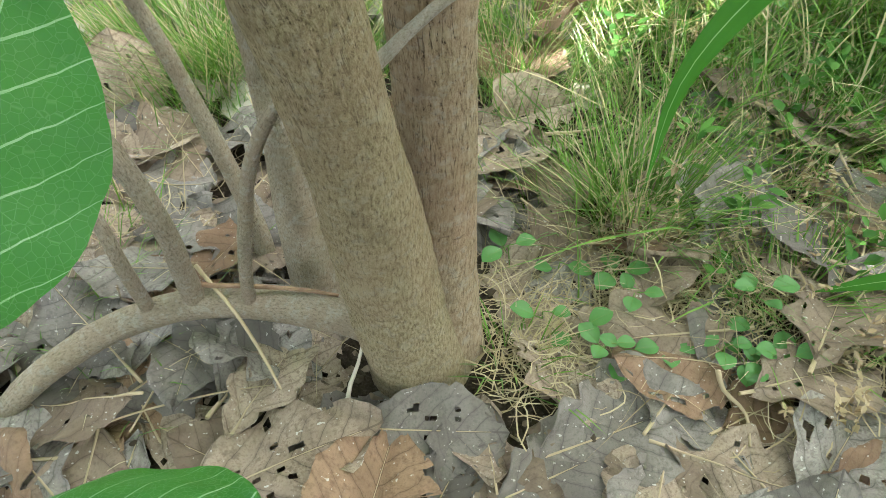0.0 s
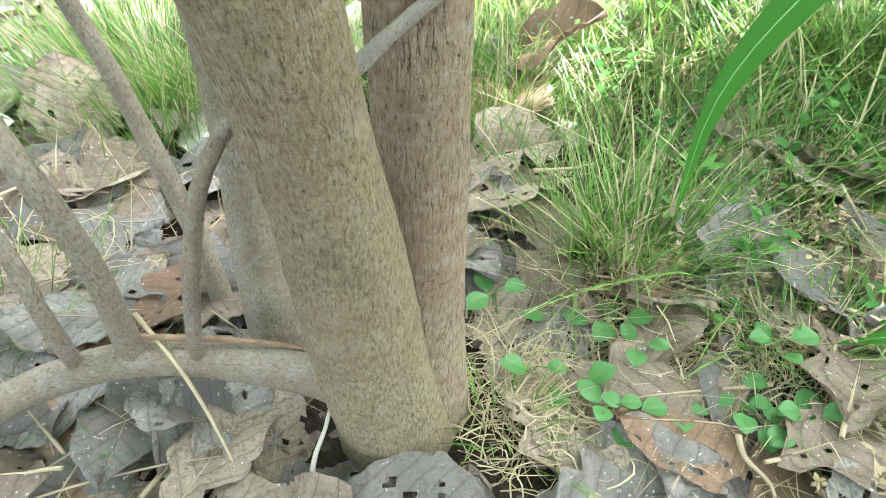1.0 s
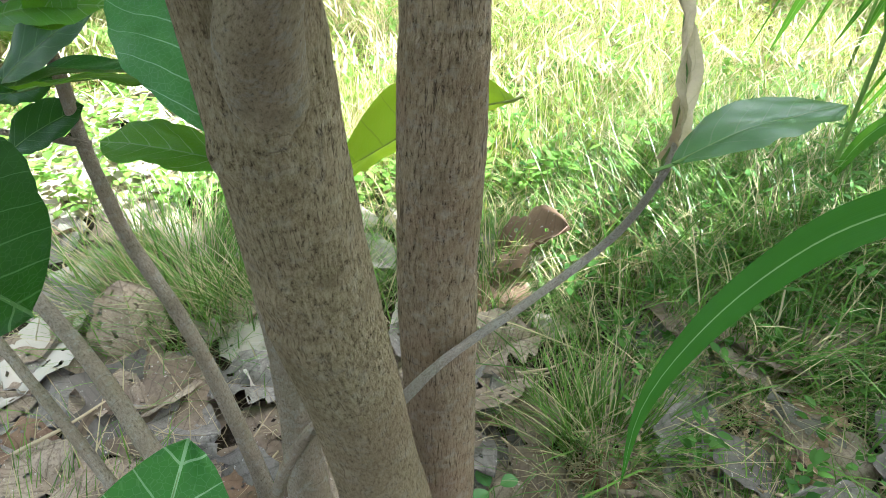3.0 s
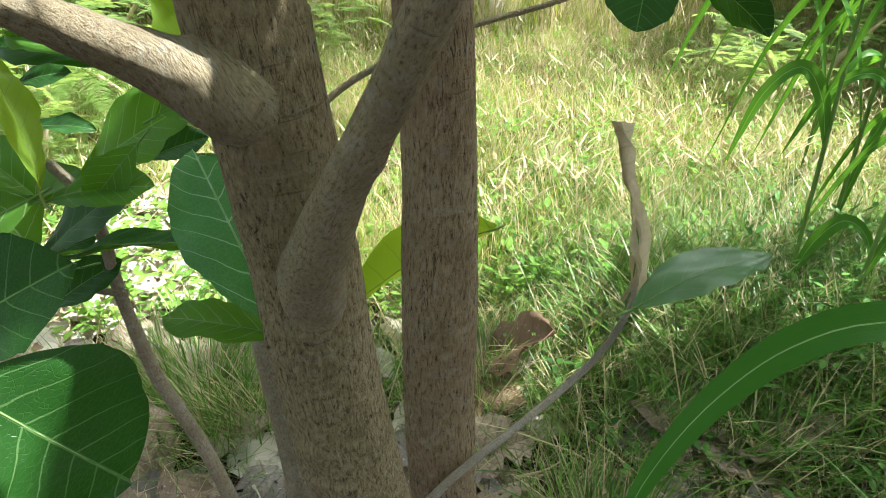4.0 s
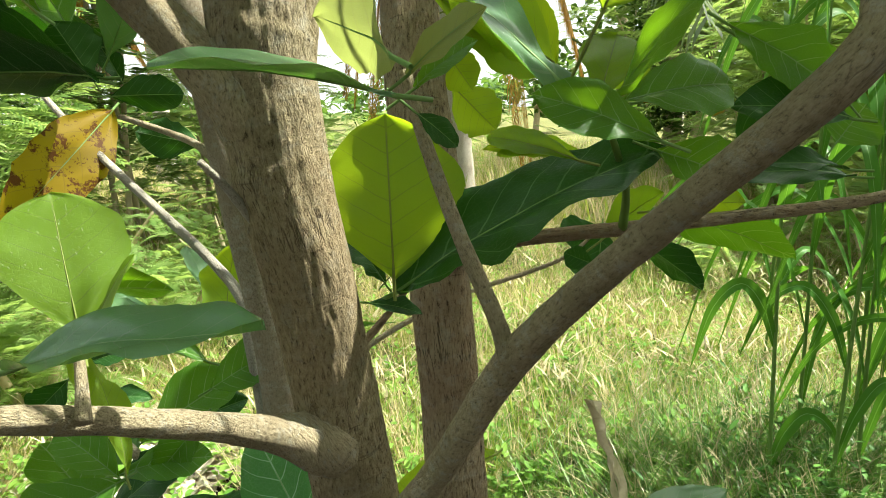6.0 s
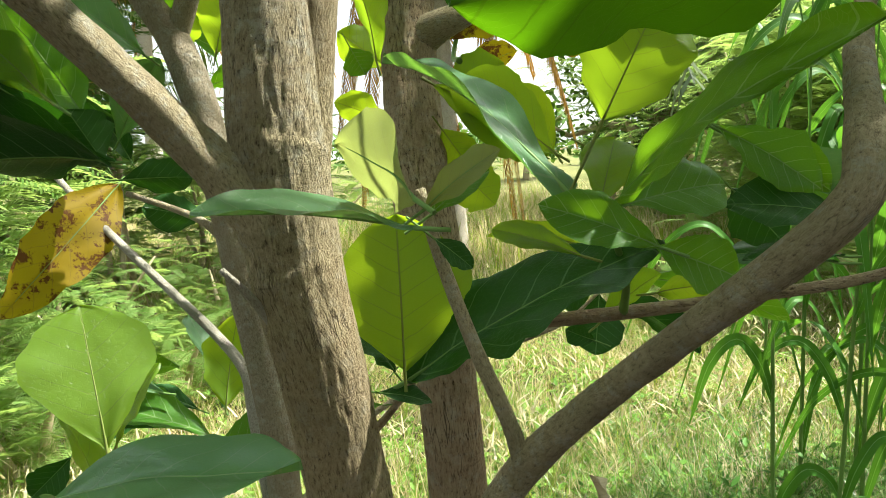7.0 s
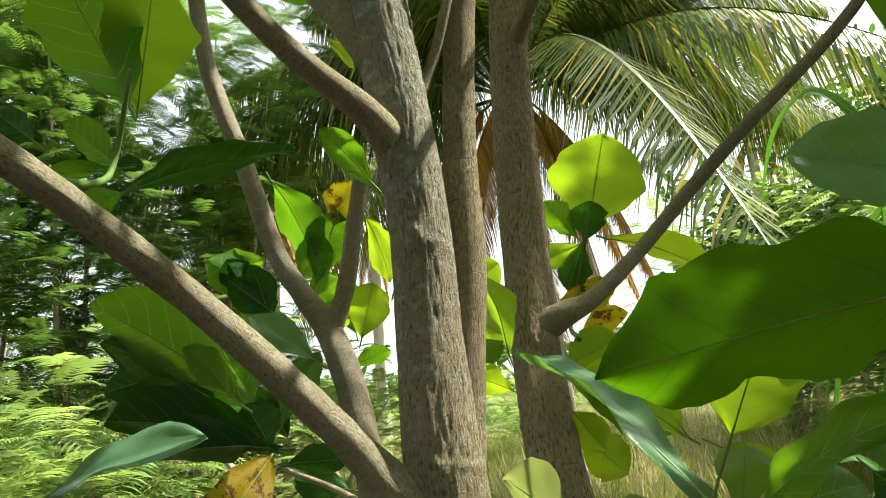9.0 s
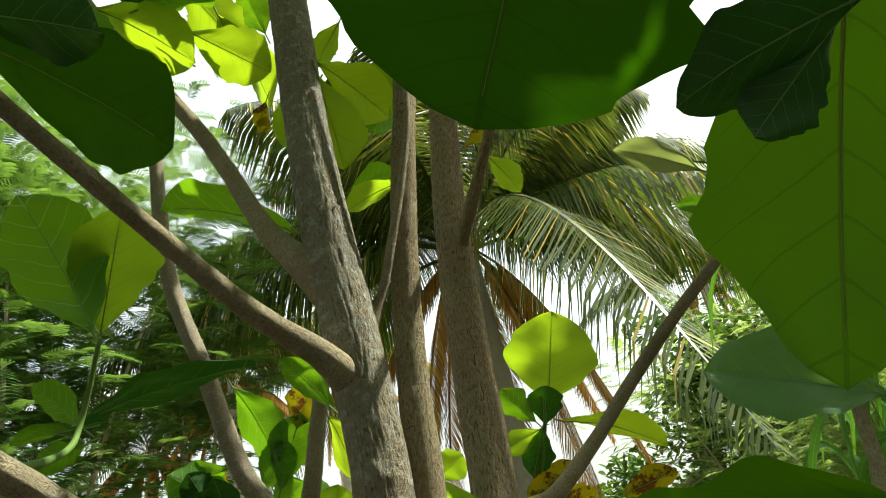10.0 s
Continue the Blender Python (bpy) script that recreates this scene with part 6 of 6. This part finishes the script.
def build_sprigs():
    """Withered brown weeds with shrunken leaves between the grass and the litter."""
    rnd = random.Random(55)
    heap = Heap()
    for x, y, spread, count in ((0.52, 0.46, 0.05, 26), (0.56, 0.72, 0.08, 40), (0.66, 0.98, 0.12, 46), (0.85, 1.25, 0.16, 46), (0.42, 0.92, 0.08, 22), (1.02, 1.02, 0.12, 30)):
        for k in range(count):
            px, py = rnd.gauss(x, spread), rnd.gauss(y, spread * 0.8)
            z = float(ground_height(px, py))
            h, a = rnd.uniform(0.03, 0.11), rnd.uniform(0, 6.28)
            lean = Vector((math.cos(a) * 0.6, math.sin(a) * 0.6, 1)).normalized()
            side = lean.cross(Vector((0, 0, 1))).normalized() * 0.0007
            foot, top = Vector((px, py, z)), Vector((px, py, z)) + lean * h
            heap.add([foot - side, foot + side, top + side * 0.5, top - side * 0.5], [(0, 1, 2, 3)])
            for q in range(12):
                b = rnd.uniform(0, 6.28)
                small_leaf_faces(heap, foot.lerp(top, rnd.uniform(0.25, 1.05)), (math.cos(b), math.sin(b), rnd.uniform(-0.6, 0.5)), (0, 0, 1), rnd.uniform(0.006, 0.017), rnd.uniform(0.003, 0.008))
    ob = new("dry_weeds", heap.mesh("dry_weeds", SPRIG, False))
    tagged(ob, "withered brown weeds with shrunken leaves", "weeds", kind="stuff")


build_sprigs()


def seedling(x, y, height, leaves, seed):
    rnd = random.Random(seed)
    z = float(ground_height(x, y))
    root = thing("weed_seedling", (x, y, z), "small bright green seedling with rounded leaves in the litter", "seedling", "green seedlings by the trunk")
    top = (x + rnd.uniform(-0.01, 0.01), y + rnd.uniform(-0.01, 0.01), z + height)
    part("stem", mesh_from("stem", *tube([(x, y, z - 0.01, 0.0012), ((x + top[0]) / 2, y, z + height / 2, 0.001), (*top, 0.0008)], 6, 0.01)[:2], STALK), root)
    for k in range(leaves):
        a = 2 * math.pi * k / leaves + rnd.uniform(-0.5, 0.5)
        d = Vector((math.cos(a), math.sin(a), rnd.uniform(-0.1, 0.45))).normalized()
        b = Vector(top) - Vector((0, 0, height * 0.35 * (k % 2)))
        size = rnd.uniform(0.026, 0.040)
        blade, rib = leaf_shape(b + d * 0.012, b + d * (0.012 + size), size * 0.8, (0, 0, 1), 0.1, 0.08, 0.03, 0.03, 0.5, seed * 10 + k, 8, 6, 0.012)
        ob = part("leaf", mesh_from("leaf", *blade[:2], SEEDLING, blade[2]), root)
        part("midrib", mesh_from("midrib", *rib[:2], STALK), ob)


seedling(0.112, 0.713, 0.05, 3, 1)
seedling(0.173, 0.687, 0.04, 2, 2)
seedling(0.268, 0.676, 0.035, 3, 3)
seedling(0.151, 0.604, 0.045, 2, 4)
seedling(0.194, 0.570, 0.035, 2, 5)
seedling(0.218, 0.535, 0.045, 3, 6)
seedling(0.253, 0.542, 0.04, 4, 7)
seedling(0.281, 0.616, 0.05, 3, 8)
seedling(0.305, 0.652, 0.03, 2, 9)
seedling(0.433, 0.606, 0.06, 4, 10)
seedling(0.337, 0.541, 0.03, 2, 11)
seedling(0.376, 0.533, 0.04, 3, 12)
seedling(0.405, 0.518, 0.035, 3, 13)
seedling(0.451, 0.507, 0.04, 4, 14)
seedling(0.297, 0.550, 0.03, 3, 15)
seedling(0.380, 0.573, 0.03, 2, 16)
seedling(0.423, 0.500, 0.04, 3, 17)
seedling(0.271, 0.502, 0.03, 2, 18)
seedling(0.960, 1.735, 0.07, 5, 40)
seedling(0.708, 1.289, 0.07, 5, 41)
seedling(0.501, 1.436, 0.07, 5, 42)
seedling(1.951, 3.521, 0.07, 5, 43)
seedling(0.875, 1.183, 0.07, 5, 44)
seedling(0.722, 1.497, 0.07, 5, 45)


# ---- broad grass blades and canes ----
def ribbon(points, width, sides=5, fold=0.25, flat=(0, 0, 1)):
    """A long strap leaf along points, widest in the middle, with a keel."""
    line = spline([(*p, 0) for p in points], 0.02)[:, :3]
    tang = np.gradient(line, axis=0)
    verts, faces, uv = [], [], []
    m = len(line) - 1
    for i, p in enumerate(line):
        t = i / m
        w = width * 0.5 * min(1.0, 0.35 + 2.2 * t) * max(0.0, 1 - t ** 2.6)
        tg = Vector(tang[i]).normalized()
        s = tg.cross(Vector(flat)).normalized()
        n = s.cross(tg)
        for j in range(sides):
            u = 2 * j / (sides - 1) - 1
            verts.append(Vector(p) + s * (u * w) + n * (abs(u) * w * fold))
            uv.append((0.5 + u / 2, t))
    for i in range(m):
        for j in range(sides - 1):
            a = i * sides + j
            faces.append((a, a + 1, a + sides + 1, a + sides))
    return verts, faces, uv


def strap_material(name, low, high, through, share):
    n = Nodes(name, 0.4)
    tc = n.tree.nodes.new("ShaderNodeTexCoord")
    sep = n.tree.nodes.new("ShaderNodeSeparateXYZ")
    n.link(tc.outputs["UV"], sep.inputs[0])
    off = n.math("ABSOLUTE", n.math("SUBTRACT", sep.outputs[0], 0.5))
    mid = n.math("LESS_THAN", off, 0.02)
    lines = n.noise(n.coord("UV", (60, 1.5, 1)), 1.0, 3)
    c = n.mix(lines, low, high)
    c = n.mix(n.math("MULTIPLY", mid, 0.8), c, (0.32, 0.46, 0.20))
    n.colour(c)
    n.bump(lines, 0.3, 0.001)
    n.glow_through(through, share)
    return n.mat


STRAP = strap_material("strap_leaf", (0.02, 0.085, 0.012), (0.055, 0.165, 0.022), (0.12, 0.32, 0.02), 0.28)
CANE_LEAF = strap_material("cane_leaf", (0.022, 0.090, 0.014), (0.075, 0.18, 0.03), (0.15, 0.34, 0.025), 0.34)


def cane(x, y, height, seed, count=8, reach=0.45, width=0.028, lean=(0, 0)):
    """A tall cane grass: a jointed stalk with long hanging strap leaves."""
    rnd = random.Random(seed)
    z = float(ground_height(x, y))
    root = thing("cane_grass", (x, y, z), "tall green cane grass with long arching leaves", "tall grass", "canes at the field edge")
    top = Vector((x + lean[0], y + lean[1], z + height))
    foot = Vector((x, y, z - 0.02))
    part("stalk", mesh_from("stalk", *tube([(*foot, 0.006), (*((foot + top) / 2), 0.0055), (*top, 0.002)], 8, 0.03)[:2], STALK), root)
    for k in range(count):
        t = 0.15 + 0.85 * k / max(1, count - 1)
        b = foot.lerp(top, t)
        a = k * 2.4 + rnd.uniform(-0.6, 0.6)
        d = Vector((math.cos(a), math.sin(a), 0))
        r = reach * rnd.uniform(0.9, 1.5)
        fall = rnd.uniform(0.1, 0.7)
        pts = [b, b + d * r * 0.14 + Vector((0, 0, r * 0.42)), b + d * r * 0.36 + Vector((0, 0, r * 0.66)), b + d * r * 0.62 + Vector((0, 0, r * (0.56 - fall * 0.25))), b + d * r * 0.82 + Vector((0, 0, r * (0.2 - fall * 0.75)))]
        v, f, uv = ribbon(pts, width * rnd.uniform(0.6, 1.0), flat=(rnd.uniform(-0.6, 0.6), -0.7, rnd.uniform(0.2, 0.9)))
        part("leaf", mesh_from("leaf", v, f, CANE_LEAF, uv), root)


near = thing("cane_grass", (0.74, 0.50, float(ground_height(0.74, 0.50))), "broad-leaved green cane grass arching over the litter", "tall grass", "canes at the field edge")
part("stalk", mesh_from("stalk", *tube([(0.745, 0.495, 0.0, 0.007), (0.742, 0.50, 0.3, 0.006), (0.74, 0.50, 0.57, 0.004)], 8, 0.03)[:2], STALK), near)
NEAR_LEAVES = (([(0.74, 0.50, 0.52), (0.63, 0.55, 0.655), (0.50, 0.585, 0.66), (0.41, 0.60, 0.62), (0.325, 0.585, 0.565), (0.25, 0.55, 0.51), (0.20, 0.515, 0.45), (0.183, 0.48, 0.37)], 0.056),
               ([(0.743, 0.50, 0.12), (0.66, 0.53, 0.19), (0.58, 0.565, 0.15), (0.50, 0.603, 0.073)], 0.040))
for points, width in NEAR_LEAVES:
    v, f, uv = ribbon(points, width, flat=(0, -0.5, 0.85))
    part("leaf", mesh_from("leaf", v, f, STRAP, uv), near)
# the last row is a thicket added off to the right to cast shade
for k, (cx, cy, ch, cn, cr) in enumerate(((1.02, 1.42, 1.25, 4, 0.20), (1.16, 1.36, 1.35, 5, 0.30), (1.24, 1.60, 1.75, 7, 0.50), (1.30, 1.42, 1.30, 6, 0.45), (1.45, 1.62, 1.6, 7, 0.5),
                                          (1.5, 1.35, 1.1, 8, 0.45), (1.7, 1.8, 1.7, 9, 0.5), (1.42, 1.18, 0.8, 6, 0.42), (1.9, 2.1, 1.9, 9, 0.5), (1.6, 2.3, 1.8, 9, 0.5),
                                          (2.05, 1.45, 1.4, 10, 0.55), (2.0, 1.7, 1.5, 10, 0.55), (2.35, 1.6, 1.6, 10, 0.6), (2.2, 1.9, 1.5, 10, 0.55), (1.65, 1.5, 1.3, 9, 0.5))):
    cane(cx, cy, ch, 60 + k, cn, cr, 0.046, (0.06 * math.sin(k * 2.1), 0.05 * math.cos(k * 1.7)))


# ---- feathery shrubs, far trees, palms ----
def feather(heap, base, direction, length, rnd):
    """A twice-divided leaf: a bent rib with pairs of narrow comb-like pinnae."""
    d = Vector(direction).normalized()
    s = d.cross(Vector((0, 0, 1)))
    s = s.normalized() if s.length > 0.05 else Vector((1, 0, 0))
    n = s.cross(d)
    pairs = 13
    for k in range(pairs):
        t = (k + 1) / (pairs + 0.5)
        c = Vector(base) + d * (length * t) - Vector((0, 0, 1)) * (length * 0.35 * t * t)
        for sign in (-1, 1):
            pl = length * 0.36 * (1 - 0.5 * abs(t - 0.45)) * rnd.uniform(0.8, 1.15)
            pd = (s * sign + d * 0.45 - n * 0.25 * rnd.random()).normalized()
            w = d * (length * 0.025)
            m = c + pd * pl * 0.5
            e = c + pd * pl - Vector((0, 0, pl * 0.15))
            heap.add([c - w * 0.4, c + w * 0.4, m + w, m - w, e], [(0, 1, 2, 3), (3, 2, 4)])


def feathery_bush(x, y, height, spread, count, seed, size=0.30, label="feathery-leaved green shrub at the edge of the field"):
    rnd = random.Random(seed)
    z = float(ground_height(x, y))
    root = thing("feathery_shrub", (x, y, z), label, "shrub", "shrubs round the field")
    heap = Heap()
    stems = max(3, int(spread * 3))
    for k in range(stems):
        a = 2 * math.pi * k / stems + rnd.uniform(-0.4, 0.4)
        reach = spread * rnd.uniform(0.35, 0.9)
        top = Vector((x + math.cos(a) * reach, y + math.sin(a) * reach, z + height * rnd.uniform(0.65, 1.0)))
        foot = Vector((x + rnd.uniform(-0.1, 0.1), y + rnd.uniform(-0.1, 0.1), z - 0.05))
        mid = foot.lerp(top, 0.5) + Vector((0, 0, height * 0.08))
        part("branch", mesh_from("branch", *tube([(*foot, 0.03), (*mid, 0.018), (*top, 0.005)], 7, 0.12)[:2], BARK_B), root)
        for q in range(count // stems):
            t = rnd.random() ** 0.6
            c = (foot.lerp(mid, t * 2) if t < 0.5 else mid.lerp(top, t * 2 - 1))
            c = c + Vector((rnd.gauss(0, spread * 0.28), rnd.gauss(0, spread * 0.28), rnd.gauss(0, height * 0.12)))
            c.z = max(c.z, z + 0.1)
            d = Vector((c.x - x, c.y - y, rnd.uniform(-0.2, 0.7) * spread)) + Vector((rnd.gauss(0, 0.5), rnd.gauss(0, 0.5), 0)) * spread
            feather(heap, c, d, size * rnd.uniform(0.7, 1.3), rnd)
    part("foliage", heap.mesh("foliage", FEATHER if height > 4.5 else FEATHER_LIGHT, False), root, "light green finely divided leaves")


def far_tree(x, y, height, spread, seed, count=900, leaf_size=0.22, material=FAR_LEAF, label="distant dark green leafy tree beyond the field"):
    rnd = random.Random(seed)
    z = float(ground_height(x, y))
    root = thing("distant_tree", (x, y, z), label, "tree", "trees beyond the field")
    part("trunk", mesh_from("trunk", *tube([(x, y, z - 0.1, 0.16), (x + 0.1, y, z + height * 0.4, 0.12), (x - 0.1, y, z + height * 0.8, 0.05)], 9, 0.4)[:2], BARK_B), root)
    heap = Heap()
    clumps = [(rnd.gauss(0, 0.45), rnd.gauss(0, 0.45), rnd.uniform(0.25, 0.95), rnd.uniform(0.25, 0.5)) for _ in range(16)]
    for k in range(5):
        cx, cy, cz, cr = clumps[k]
        part("limb", mesh_from("limb", *tube([(x, y, z + height * 0.35, 0.08), (x + cx * spread * 0.6, y + cy * spread * 0.6, z + height * cz * 0.8, 0.05), (x + cx * spread, y + cy * spread, z + height * cz, 0.02)], 7, 0.4)[:2], BARK_B), root)
    for q in range(count):
        cx, cy, cz, cr = rnd.choice(clumps)
        v = Vector((rnd.gauss(0, 1), rnd.gauss(0, 1), rnd.gauss(0, 0.8))).normalized() * cr * rnd.random() ** 0.4
        c = Vector((x + (cx + v.x) * spread, y + (cy + v.y) * spread, z + height * (cz + v.z * 0.4)))
        small_leaf_faces(heap, c, (rnd.gauss(0, 1), rnd.gauss(0, 1), rnd.gauss(-0.2, 0.6)), (rnd.gauss(0, 0.4), rnd.gauss(0, 0.4), 1), leaf_size * rnd.uniform(0.7, 1.4), leaf_size * rnd.uniform(0.4, 0.7))
    part("crown", heap.mesh("crown", material, False), root)


def frond(base, azimuth, rise, length, droop, rnd, dry):
    """One palm leaf: a bowed rib with long narrow leaflets hanging from both sides."""
    heap = Heap()
    d = Vector((math.cos(azimuth), math.sin(azimuth), 0))
    s = Vector((-d.y, d.x, 0))
    pts = []
    for k in range(25):
        t = k / 24
        pts.append(Vector(base) + d * (length * (math.cos(rise) * t - 0.16 * droop * t * t)) + Vector((0, 0, length * (math.sin(rise) * t - droop * t * t))))
    for k in range(24):
        a, b = pts[k], pts[k + 1]
        w = 0.035 * (1 - k / 26)
        up = Vector((0, 0, w))
        heap.add([a - s * w, a + s * w, a - up, b - s * w, b + s * w, b - up], [(0, 1, 4, 3), (0, 2, 5, 3), (1, 2, 5, 4)])
    for k in range(3, 24):
        for sub in range(7):
            t = (k + sub / 7) / 24
            c = pts[k].lerp(pts[k + 1], sub / 7)
            tg = (pts[k + 1] - pts[k]).normalized()
            ll = length * 0.24 * math.sin(math.pi * (0.14 + 0.80 * t)) * rnd.uniform(0.8, 1.15)
            for sign in (-1, 1):
                fall = rnd.uniform(0.5, 1.2) + (0.8 if dry else 0)
                ld = (s * sign + tg * 0.6 - Vector((0, 0, fall))).normalized()
                ed = (ld - Vector((0, 0, 0.7 + fall * 0.5))).normalized()
                w = tg * 0.0145
                m = c + ld * ll * 0.5
                e = m + ed * ll * 0.5
                heap.add([c - w * 0.6, c + w * 0.6, m + w, m - w, e], [(0, 1, 2, 3), (3, 2, 4)])
    return heap


def palm(x, y, height, seed, fronds=24, length=4.2, dry_from=19, lean=(0.1, 0.0)):
    rnd = random.Random(seed)
    z = float(ground_height(x, y))
    root = thing("coconut_palm", (x, y, z), "coconut palm with drooping green and dry yellow fronds", "palm tree", "palms beyond the field")
    v, f, uv = tube([(x, y, z - 0.1, 0.22), (x + lean[0] * 0.15, y + lean[1] * 0.15, z + height * 0.3, 0.15), (x + lean[0] * 0.6, y + lean[1] * 0.6, z + height * 0.7, 0.135), (x + lean[0], y + lean[1], z + height, 0.125)], 14, 0.05, 0.004, (), (), seed)
    part("trunk", mesh_from("trunk", v, f, BARK_DEAD, uv), root)
    for k in range(fronds):
        t = k / (fronds - 1)
        az = k * 2.3999 + rnd.uniform(-0.2, 0.2)
        az -= 0.38 * math.sin(2 * az)
        rise = radians(78 - 50 * t - 60 * t ** 3 + rnd.uniform(-7, 7))
        dry = k >= dry_from
        rise -= radians(38) if dry else 0
        old = not dry and rnd.random() < 0.07
        heap = frond((x + lean[0] + math.cos(az) * 0.12, y + lean[1] + math.sin(az) * 0.12, z + height - 0.25 * t), az, rise, length * rnd.uniform(0.85, 1.1) * (0.46 if dry else 1), (0.46 + 0.26 * t) * rnd.uniform(0.8, 1.2), rnd, dry)
        part("frond", heap.mesh("frond", PALM_DRY if dry else PALM_OLD if old else PALM_LEAF, False), root, "dry orange-brown frond" if dry else "yellowing frond" if old else "")


palm(1.15, 7.5, 4.85, 8, 46, 5.0, 37, (-0.25, -0.55))
palm(-1.9, 17.5, 6.4, 4, 28, 4.4, 18)
palm(8.6, 16.5, 7.3, 5, 24, 4.2, 19)
palm(-5.4, 13.5, 4.4, 6, 26, 3.9, 15)
palm(-3.6, 13.0, 5.4, 7, 28, 4.0, 17)
for bx, by, bh, bs, bc, bseed in ((-2.5, 3.4, 1.6, 1.0, 800, 1), (-3.2, 5.2, 7.4, 1.5, 2500, 2), (-2.2, 6.2, 6.2, 0.8, 520, 16), (-2.9, 6.2, 2.8, 1.5, 900, 3), (-4.4, 5.8, 7.4, 2.0, 2500, 4), (-1.7, 7.6, 1.7, 1.4, 600, 5), (-3.4, 2.8, 1.2, 0.9, 600, 14),
                                  (4.3, 4.3, 2.5, 1.1, 900, 6), (4.5, 5.7, 2.5, 1.1, 1000, 7), (4.9, 7.0, 2.6, 1.4, 900, 8), (5.0, 9.6, 3.9, 1.6, 1500, 17), (6.4, 9.2, 4.3, 1.8, 1500, 18), (7.0, 8.2, 4.2, 2.0, 1500, 9), (1.4, 12.5, 1.2, 1.2, 300, 10), (-7.5, 10.5, 5.8, 2.4, 1100, 12), (8.0, 11.0, 4.6, 2.4, 1000, 13), (4.9, 3.2, 2.4, 1.3, 1000, 15),
                                  (3.75, 5.0, 2.5, 0.9, 420, 19), (1.2, 10.6, 1.45, 1.3, 300, 23), (-0.5, 10.2, 1.4, 1.2, 300, 24)):
    feathery_bush(bx, by, bh, bs, bc, bseed)
for bx, by, bh, bs, bc, bseed in ((-1.5, 2.7, 0.65, 0.55, 330, 31), (-1.15, 3.4, 0.6, 0.6, 330, 32), (-2.1, 3.1, 0.75, 0.6, 330, 33), (-0.9, 4.4, 0.6, 0.7, 300, 34), (-1.9, 4.3, 0.8, 0.7, 330, 35), (2.3, 3.6, 0.6, 0.6, 260, 36), (3.2, 3.4, 0.9, 0.7, 330, 37)):
    feathery_bush(bx, by, bh, bs, bc, bseed, 0.15, "low feathery green weed in the sunny field")
for k in range(34):
    rnd = random.Random(300 + k)
    a = radians(-62 + 124 * k / 33 + rnd.uniform(-2, 2))
    dist = rnd.uniform(26, 60)
    far_tree(math.sin(a) * dist, math.cos(a) * dist, rnd.uniform(2.2, 4.2), rnd.uniform(2.0, 4.0), 500 + k, 420, 0.5)
far_tree(5.3, 12.6, 5.2, 1.6, 77, 1300, 0.2)
far_tree(7.6, 13.6, 5.0, 2.2, 78, 1200, 0.22)
far_tree(6.9, 9.6, 6.0, 1.7, 79, 3200, 0.17)
far_tree(5.0, 9.9, 4.0, 1.3, 80, 2200, 0.15)
far_tree(8.6, 9.2, 6.4, 1.9, 81, 2600, 0.19)

# unseen trees added on the near side to block sky light and deepen the shade
for tx, ty, th, ts in ((-4.2, -2.6, 6.0, 2.3), (-1.8, -4.2, 6.5, 2.4), (0.9, -4.4, 6.2, 2.4), (3.6, -3.4, 6.0, 2.3), (-5.2, 0.3, 5.5, 2.0), (5.6, -0.6, 5.0, 2.0)):
    far_tree(tx, ty, th, ts, int(tx * 10 + 700), 1500, 0.30, label="unseen leafy tree added on the near side to block sky light")
